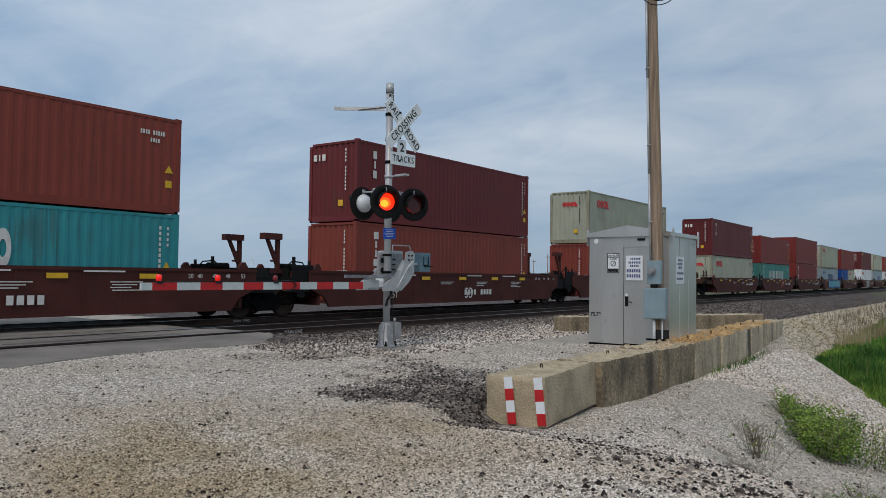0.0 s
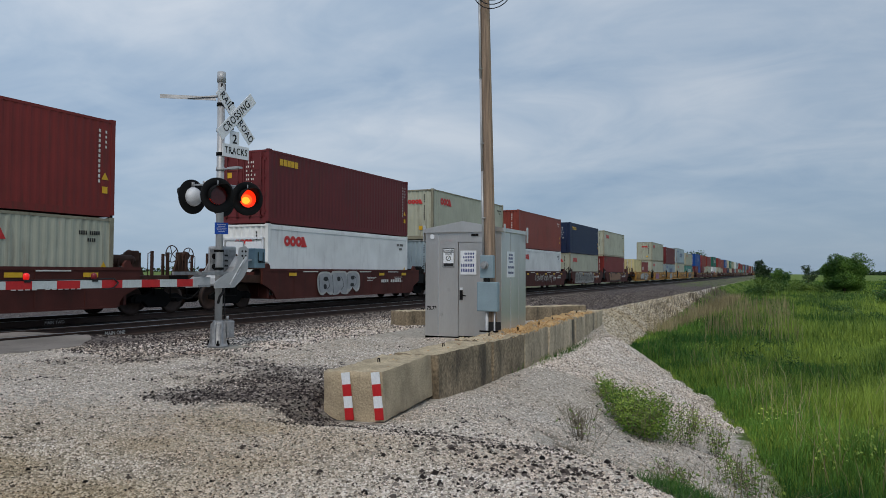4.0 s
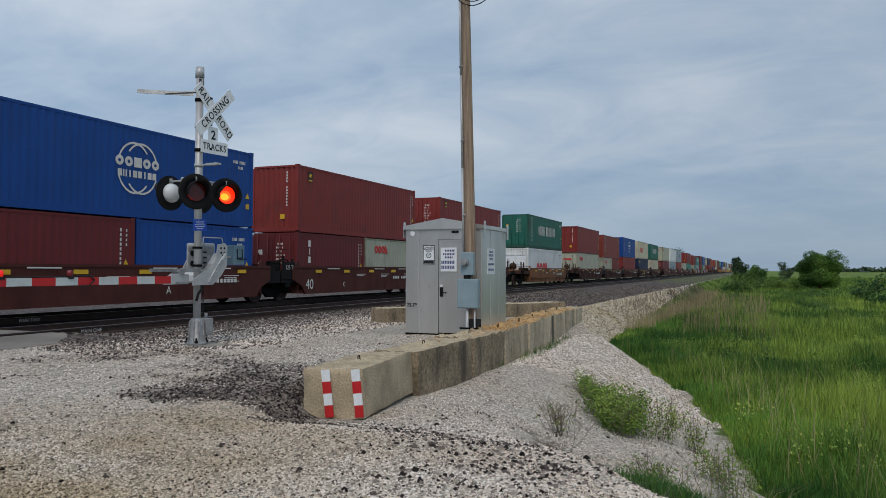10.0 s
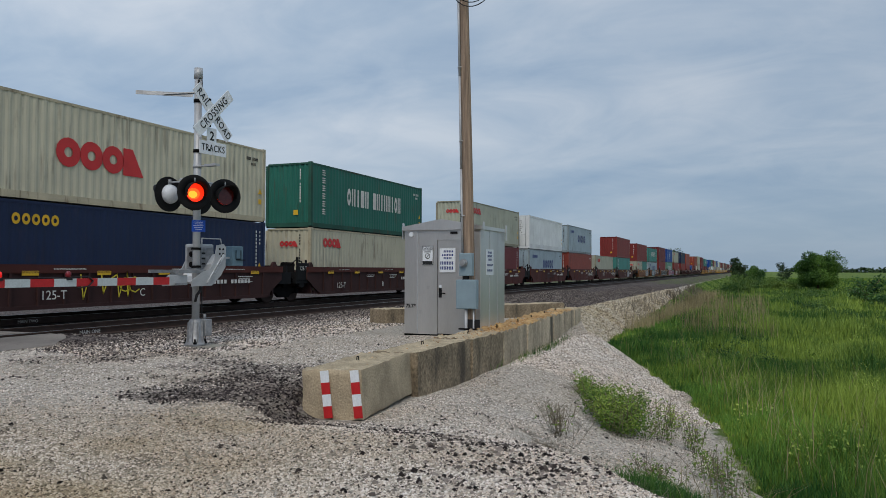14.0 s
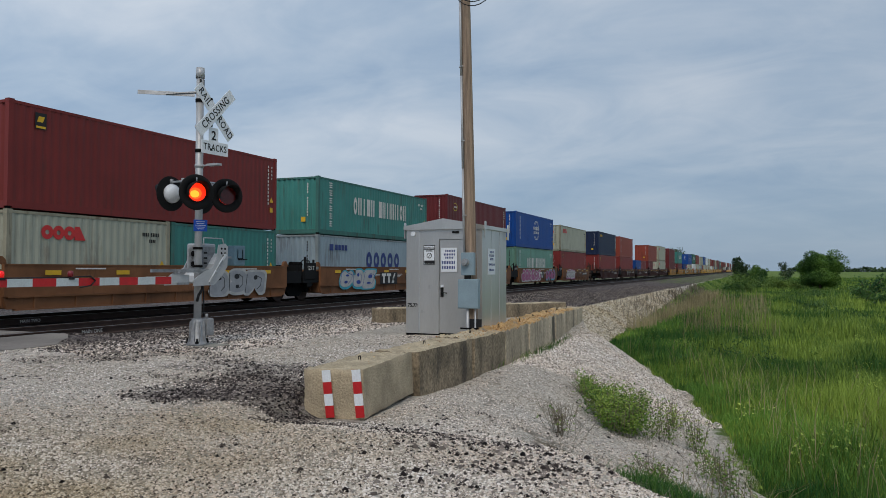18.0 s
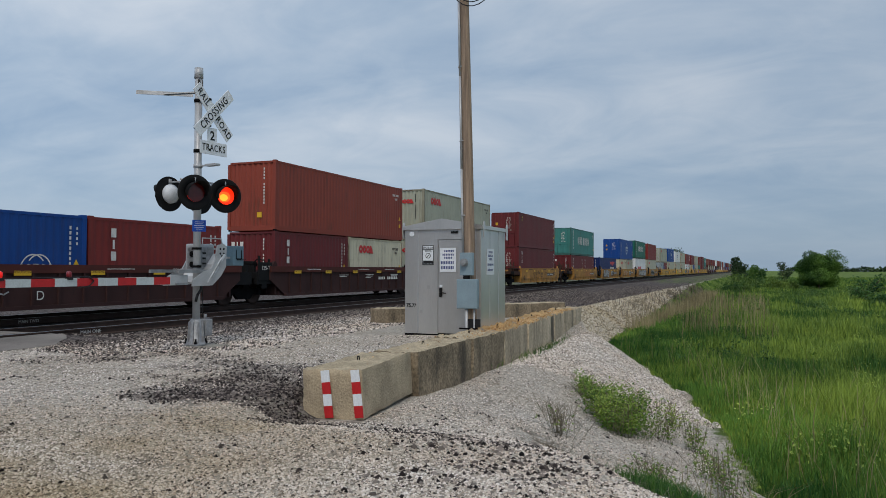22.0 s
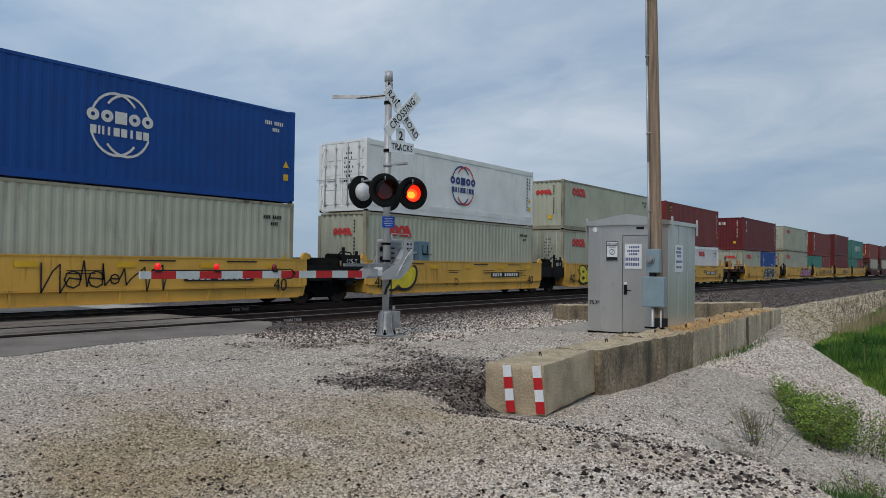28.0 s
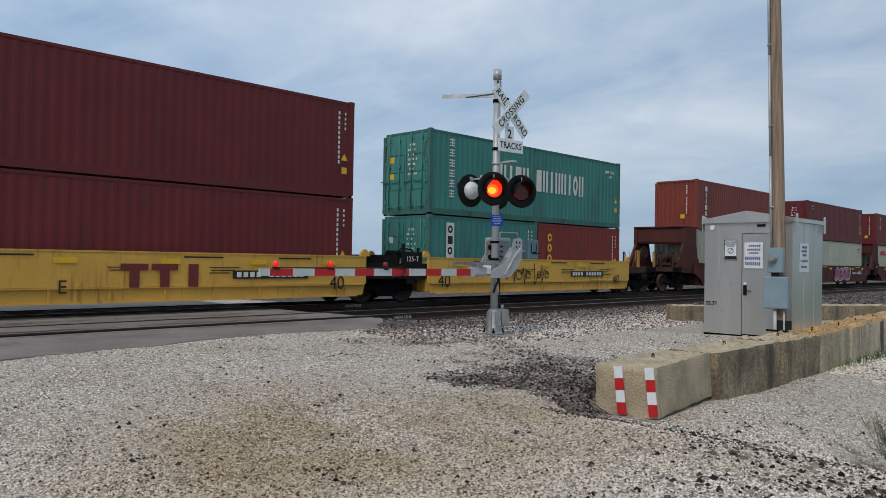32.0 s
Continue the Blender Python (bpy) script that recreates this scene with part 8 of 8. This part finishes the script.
# weeds at the wall's foot
x = rs.uniform(13.5, 24.5, 900); y = np.interp(x, [8, 14, 18, 21, 25], [4.6, 4.74, 4.80, 5.08, 5.33]) - np.abs(rs.normal(0.05, 0.09, len(x)))
w_ = rs.uniform(0, 1, len(x)) < step(13.5, 17, x) * (1 - step(21, 23, x)) * np.clip(0.6 + 0.6 * wob(x * 1.3, y * 0), 0, 1)
blades("wall_foot_weeds", "low green weeds at the foot of the block wall", x[w_], y[w_], rs.uniform(0.05, 0.22, w_.sum()), np.full(w_.sum(), 0.014), M_MOUND, 9, 0.9)


def leaf_mesh(pts, size, seed, flat=0.5):
    """Small folded leaves at the given points."""
    rs = np.random.RandomState(seed)
    k = len(pts)
    d = rs.normal(0, 1, (k, 3)); d[:, 2] = d[:, 2] * flat + 0.25
    d /= np.linalg.norm(d, axis=1)[:, None]
    s = np.cross(d, rs.normal(0, 1, (k, 3))); s /= np.linalg.norm(s, axis=1)[:, None]
    up = np.cross(s, d)
    L = (size * rs.uniform(0.6, 1.3, k))[:, None]
    co = np.stack([pts, pts + d * L * 0.5 + s * L * 0.26 + up * L * 0.08, pts + d * L, pts + d * L * 0.5 - s * L * 0.26 + up * L * 0.08], 1).reshape(-1, 3)
    i = np.arange(k)[:, None] * 4
    return co, np.concatenate([i + [0, 1, 2], i + [0, 2, 3]], 1).reshape(-1, 3)


def leaves_object(name, co, fc, mat, parent, label=""):
    me = bpy.data.meshes.new(name)
    me.vertices.add(len(co)); me.vertices.foreach_set("co", co.ravel().astype(np.float32))
    me.loops.add(fc.size); me.loops.foreach_set("vertex_index", fc.ravel().astype(np.int32))
    me.polygons.add(len(fc)); me.polygons.foreach_set("loop_start", np.arange(0, fc.size, 3, dtype=np.int32))
    me.update(calc_edges=True); me.validate()
    me.materials.append(mat)
    ob = new(name, me)
    ob.parent = parent
    return tagged(ob, label=label) if label else ob


def tree(name, label, x, y, height, width, seed, n=5000, size=0.16, mat=None, bare=0.12, category="tree", shell=0.5):
    rs = np.random.RandomState(seed)
    rnd = random.Random(seed)
    z0 = float(ground_z(x, y))
    t = thing(name, label, category, at=pose(x, y, z0 - 0.05))
    bm = bmesh.new()
    cyl(bm, (0, 0, 0), (0.05 * height * rnd.uniform(-1, 1), 0, height * 0.45), height * 0.03, height * 0.018, 8)
    part("trunk", bm, M_BARK, t)
    tips = []
    bm = bmesh.new()
    for i in range(11):
        a = i * 2.4 + rnd.uniform(-0.4, 0.4)
        z1 = height * rnd.uniform(0.08, 0.40)
        e_ = Vector((math.cos(a) * width * rnd.uniform(0.22, 0.46), math.sin(a) * width * rnd.uniform(0.22, 0.46), height * rnd.uniform(0.30, 0.92)))
        e_.x *= 1 - 0.5 * max(0, e_.z / height - 0.55); e_.y *= 1 - 0.5 * max(0, e_.z / height - 0.55)
        mid = Vector((e_.x * 0.5, e_.y * 0.5, (z1 + e_.z) / 2 + 0.06 * height))
        tube(bm, [Vector((0, 0, z1)), mid, e_], height * 0.007, 5)
        tips += [e_, mid.lerp(e_, 0.5), mid]
    part("branchwork", bm, M_BARK, t)
    tagged(t.children[-1], kind="stuff")
    per = n // len(tips)
    pts = []
    for p_ in tips:
        rad = width * rnd.uniform(0.10, 0.19)
        q = rs.normal(0, 1, (per, 3))
        q /= np.linalg.norm(q, axis=1)[:, None]
        q *= (rs.uniform(0.35, 1.0, per) ** 0.5)[:, None] * rad
        q[:, 2] *= 0.8
        pts.append(q + np.array(p_))
    k = int(n * shell)
    q = rs.normal(0, 1, (k, 3))
    q /= np.linalg.norm(q, axis=1)[:, None]
    lump = 0.82 + 0.16 * np.sin(q[:, 0] * 5 + seed) * np.sin(q[:, 1] * 4 + 1) + 0.12 * np.sin(q[:, 2] * 7 + q[:, 0] * 3)
    q *= (lump * rs.uniform(0.75, 1.0, k))[:, None]
    pts.append(np.stack([q[:, 0] * width * 0.46, q[:, 1] * width * 0.46, height * (0.50 + 0.48 * q[:, 2])], -1))
    pts = np.concatenate(pts)
    pts = pts[pts[:, 2] > bare * height]
    co, fc = leaf_mesh(pts, size, seed + 1)
    tagged(leaves_object("crown", co, fc, mat or M_TREE, t, "uneven leafy crown"), kind="stuff")
    return t


def meadow_plants():
    rs = np.random.RandomState(44)
    pts = []
    for k in range(150):
        a, b = rs.uniform(11, 52), rs.uniform(-14, 4.5)
        if b > float(toe(a)) - 0.3 or b < -0.45 * a:
            continue
        r_, h_, m_ = rs.uniform(0.15, 0.55), rs.uniform(0.35, 0.8), 90
        q = rs.normal(0, 1, (m_, 3)) * np.array([r_ * 0.6, r_ * 0.6, 0.0])
        q[:, 0] += a; q[:, 1] += b
        q[:, 2] = ground_z(q[:, 0], q[:, 1]) + h_ * rs.uniform(0.1, 1.0, m_)
        pts.append(q)
    co, fc = leaf_mesh(np.concatenate(pts), 0.065, 45)
    tagged(leaves_object("meadow_plants", co, fc, M_WEED, None), "leafy green plants between the meadow grass", "plants", kind="stuff")


meadow_plants()
tree("shrub_tree", "broad rounded green tree in the meadow", 120, -8.2, 5.8, 6.9, 31, 20000, 0.20, bare=0.0, shell=1.6)
tree("shrub_tree", "dark green narrow tree beside the line", 150, 3.1, 5.6, 3.4, 32, 6000, 0.22, M_FARTREE, bare=0.0)
tree("shrub_tree", "green rounded tree beside the line", 190, 0.2, 4.4, 5.4, 33, 5000, 0.26, bare=0.0)
tree("shrub_tree", "green rounded tree beside the line", 205, 2.4, 3.8, 5.4, 34, 3500, 0.28, bare=0.0)
tree("shrub_tree", "slender dark tree far down the meadow", 175, -5.4, 5.0, 3.2, 35, 1400, 0.30, M_FARTREE, bare=0.2, shell=0.1)
tree("shrub", "upright dark green shrub in the meadow", 76, -8.9, 2.7, 3.6, 36, 1500, 0.20, M_BROADLEAF, bare=0.0, category="shrub", shell=0.1)
tree("shrub", "low spreading dark shrub in the meadow", 70, -9.6, 1.5, 3.0, 37, 1300, 0.18, M_BROADLEAF, bare=0.0, category="shrub", shell=0.3)
for i, (a, b, h_, w_) in enumerate(((108, 2.4, 1.3, 5.0), (150, -2.4, 1.5, 8.0), (132, 1.2, 2.0, 9.0), (126, -3.6, 1.4, 7.0))):
    tree("shrub", "soft green thicket in the meadow", a, b, h_, w_, 140 + i, 5200, 0.0017 * a, M_MOUND, bare=0.0, category="shrub")


def thicket(name, label, spots, leaf, mat, seed):
    """A growth of many low leafy mounds that run into one another."""
    rs = np.random.RandomState(seed)
    pts = []
    for a, b, r_, h_, n_ in spots:
        q = rs.normal(0, 1, (n_, 3))
        q /= np.linalg.norm(q, axis=1)[:, None]
        q[:, 2] = np.abs(q[:, 2])
        lump = 0.75 + 0.25 * np.sin(q[:, 0] * 6 + a) * np.sin(q[:, 1] * 5 + b)
        q *= (lump * rs.uniform(0.55, 1.05, n_))[:, None]
        p_ = np.stack([a + q[:, 0] * r_, b + q[:, 1] * r_, q[:, 2] * h_], -1)
        p_[:, 2] += ground_z(p_[:, 0], p_[:, 1])
        pts.append(p_)
    co, fc = leaf_mesh(np.concatenate(pts), leaf, seed + 1)
    tagged(leaves_object(name, co, fc, mat, None), label, "plants", kind="stuff")


rnd_g = random.Random(17)
spots = []
for _ in range(40):
    a = rnd_g.uniform(56, 116)
    spots.append((a, a * rnd_g.uniform(-0.105, 0.035), rnd_g.uniform(1.0, 2.3), rnd_g.uniform(0.6, 1.3), 420))
thicket("meadow_thicket", "rounded green thicket across the meadow", spots, 0.13, M_MOUND, 151)
spots = []
for _ in range(16):
    u = rnd_g.uniform(0, 1)
    a = 72 - 26 * u
    spots.append((a + rnd_g.uniform(-2, 2), a * (-0.045 - 0.085 * u) + rnd_g.uniform(-0.6, 0.6), rnd_g.uniform(0.5, 1.1), rnd_g.uniform(0.5, 0.95), 320))
thicket("dark_weeds", "dark green broad-leaved weeds in the meadow", spots, 0.10, M_BROADLEAF, 153)
spots = []
for _ in range(60):
    a = rnd_g.uniform(23, 50)
    b = a * rnd_g.uniform(-0.015, 0.10)
    if b < float(toe(a)) - 0.5:
        spots.append((a, b, rnd_g.uniform(0.25, 0.7), rnd_g.uniform(0.3, 0.75), 170))
thicket("foot_weeds", "leafy weeds among the grass below the bank", spots, 0.075, M_BROADLEAF, 155)
for i, (a, b, h_, w_) in enumerate(((520, 51.5, 17.0, 18), (560, 53, 15.0, 20), (640, 56, 15, 22), (760, 60, 14, 24))):
    tree("far_tree", "tall far tree behind the train", a, b, h_, w_, 50 + i, 1800, 1.1, M_FARTREE, bare=0.15)


def treeline(name, x0, y0, x1, y1, h_, seed, n=2600):
    """A far belt of trees on the horizon, too far to pick apart."""
    rs = np.random.RandomState(seed)
    s_ = rs.uniform(0, 1, n)
    top = h_ * (0.55 + 0.3 * np.abs(np.sin(s_ * 23)) + 0.2 * np.sin(s_ * 57))
    pts = np.stack([x0 + (x1 - x0) * s_ + rs.normal(0, 6, n), y0 + (y1 - y0) * s_ + rs.normal(0, 6, n), FIELD + top * rs.uniform(0, 1, n)], -1)
    co, fc = leaf_mesh(pts, 5.5, seed)
    tagged(leaves_object(name, co, fc, M_FARTREE, None), "hazy far belt of trees", "trees", kind="stuff")


treeline("far_woods", 1700, -60, 1500, -420, 9, 71)
treeline("far_woods", 1500, 500, 700, 1300, 10, 72)
treeline("far_woods", 600, 1300, -300, 1500, 9, 73)


def weed_bush(x, y, spread, height, seed, n=1800, dry=14):
    rs = np.random.RandomState(seed)
    rnd = random.Random(seed)
    b = thing("weed_bush", "bushy green weeds growing from the gravel slope", "weeds", at=pose(x, y, float(ground_z(x, y))))
    bm = bmesh.new()
    pts = []
    for i in range(dry + 16):
        a = rnd.uniform(0, 6.28)
        r0 = rnd.uniform(0, 0.6) * spread
        px, py = math.cos(a) * r0, math.sin(a) * r0
        pz = float(ground_z(x + px, y + py)) - float(ground_z(x, y))
        h_ = height * rnd.uniform(0.5, 1.1)
        sp = 1.25 if i >= dry else 1.8
        tip = Vector((px * sp + rnd.uniform(-0.14, 0.14), py * sp + rnd.uniform(-0.14, 0.14), pz + h_))
        tube(bm, [Vector((px, py, pz - 0.02)), Vector((px, py, pz)).lerp(tip, 0.55), tip], 0.0035, 4)
        if i >= dry:
            k = n // 16
            s_ = rs.uniform(0.15, 1.0, k)
            q = np.array([px, py, pz]) + (np.array(tip) - np.array([px, py, pz])) * s_[:, None] + rs.normal(0, 1, (k, 3)) * np.array([0.12, 0.12, 0.06]) * spread
            pts.append(q)
        else:
            for j in range(8):
                c = Vector((px, py, pz)).lerp(tip, rnd.uniform(0.3, 0.95))
                tube(bm, [c, c + Vector((rnd.uniform(-0.12, 0.12), rnd.uniform(-0.12, 0.12), rnd.uniform(0.03, 0.14)))], 0.002, 4)
    part("stalk", bm, M_STEM, b, "thin brown branching stalk")
    tagged(b.children[-1], kind="stuff")
    if n:
        co, fc = leaf_mesh(np.concatenate(pts), 0.046, seed)
        tagged(leaves_object("leaves", co, fc, M_WEED, b, "small green leaves"), kind="stuff")


weed_bush(14.0, 2.85, 0.50, 0.34, 81, 1500, 12)
weed_bush(13.2, 2.35, 0.75, 0.52, 92, 3600, 18)
weed_bush(12.5, 1.95, 0.80, 0.62, 82, 4200, 22)
weed_bush(12.0, 2.0, 0.45, 0.50, 83, 2000, 14)
weed_bush(12.9, 1.45, 0.40, 0.66, 93, 420, 5)
weed_bush(9.6, 1.15, 0.40, 0.34, 85, 260, 14)
weed_bush(11.2, 0.55, 0.40, 0.50, 87, 400, 5)
weed_bush(13.2, 0.95, 0.28, 0.62, 88, 320, 5)
weed_bush(10.5, 2.55, 0.42, 0.46, 89, 60, 18)
weed_bush(14.6, 1.45, 0.25, 0.40, 90, 200, 3)
weed_bush(10.4, 0.35, 0.5, 0.6, 91, 300, 6)


# ---- far wind turbines and poles on the plain ----
def turbine(x, y, h_, turn):
    t = thing("wind_turbine", "pale far wind turbine on the horizon", "wind turbine", at=pose(x, y, FIELD, 0, 0, turn))
    bm = bmesh.new()
    cyl(bm, (0, 0, 0), (0, 0, h_), 0.9, 0.55, 10)
    part("tower", bm, M_WHITE, t)
    bm = bmesh.new()
    box(bm, -0.8, 0.8, -2, 2, h_ - 0.4, h_ + 1.2, bevel=0.3)
    part("nacelle", bm, M_WHITE, t)
    for k in range(3):
        bm = bmesh.new()
        slab(bm, [(-0.5, 0), (0.5, 0), (0.7, 3), (0.15, 16), (-0.15, 16)], -0.15, 0.15)
        part("blade", bm, M_WHITE, t).matrix_basis = pose(0, -2.3, h_ + 0.4, 0, 20 + 120 * k, 0)


turbine(1300, 1580, 36, 30)
turbine(1750, 1500, 36, 10)
turbine(900, 1600, 36, 60)
for i in range(5):
    p_ = thing("far_pole", "far timber pole on the plain behind the line", "utility pole", "far poles", at=pose(120 + i * 46, 60 + i * 30, -1.6))
    bm = bmesh.new()
    cyl(bm, (0, 0, 0), (0, 0, 8.5), 0.15, 0.1, 8)
    part("pole_shaft", bm, M_POLE, p_)
    bm = bmesh.new()
    box(bm, -1.2, 1.2, -0.06, 0.06, 7.7, 7.85)
    part("crossarm", bm, M_POLE, p_)


# ---- what moves ----
def run(t):
    """How far the train has gone after t seconds."""
    return 29.635 * t - 0.02729 * t * t + 0.000338 * t ** 3


def motions():
    times = [0, 4, 8, 12, 16, 20, 24, 28, 32]
    for ob, x, y, z in TRAIN:
        walk(ob, [(t, pose(x - run(t), y, z)) for t in times])
    # the lamps flash in turn, a little more than once a second: each lens turns its bright or its dark side to the front
    cycle, start = 0.947, 0.67
    for k, lens in enumerate(LENSES):
        begin = start + (0.0 if k in (0, 3) else cycle / 2)
        lit = ((0 - begin) / cycle) % 1 < 0.5
        angle = 0.0 if lit else 180.0
        rows = [(0.0, pose(0, -0.012, 0, 0, 0, angle))]
        t = begin - 4 * cycle
        while t < 31.945:
            if t > 0.1:
                near = round(t)
                t_ = t if abs(t - near) > 0.07 else near + (0.075 if t > near else -0.075)
                for j, dt in enumerate((-0.05, -0.0167, 0.0167, 0.05)):
                    rows.append((t_ + dt, pose(0, -0.012, 0, 0, 0, angle + 60 * j)))
                angle += 180
            t += cycle / 2
        rows.append((32.0, pose(0, -0.012, 0, 0, 0, angle)))
        walk(lens, rows)


motions()
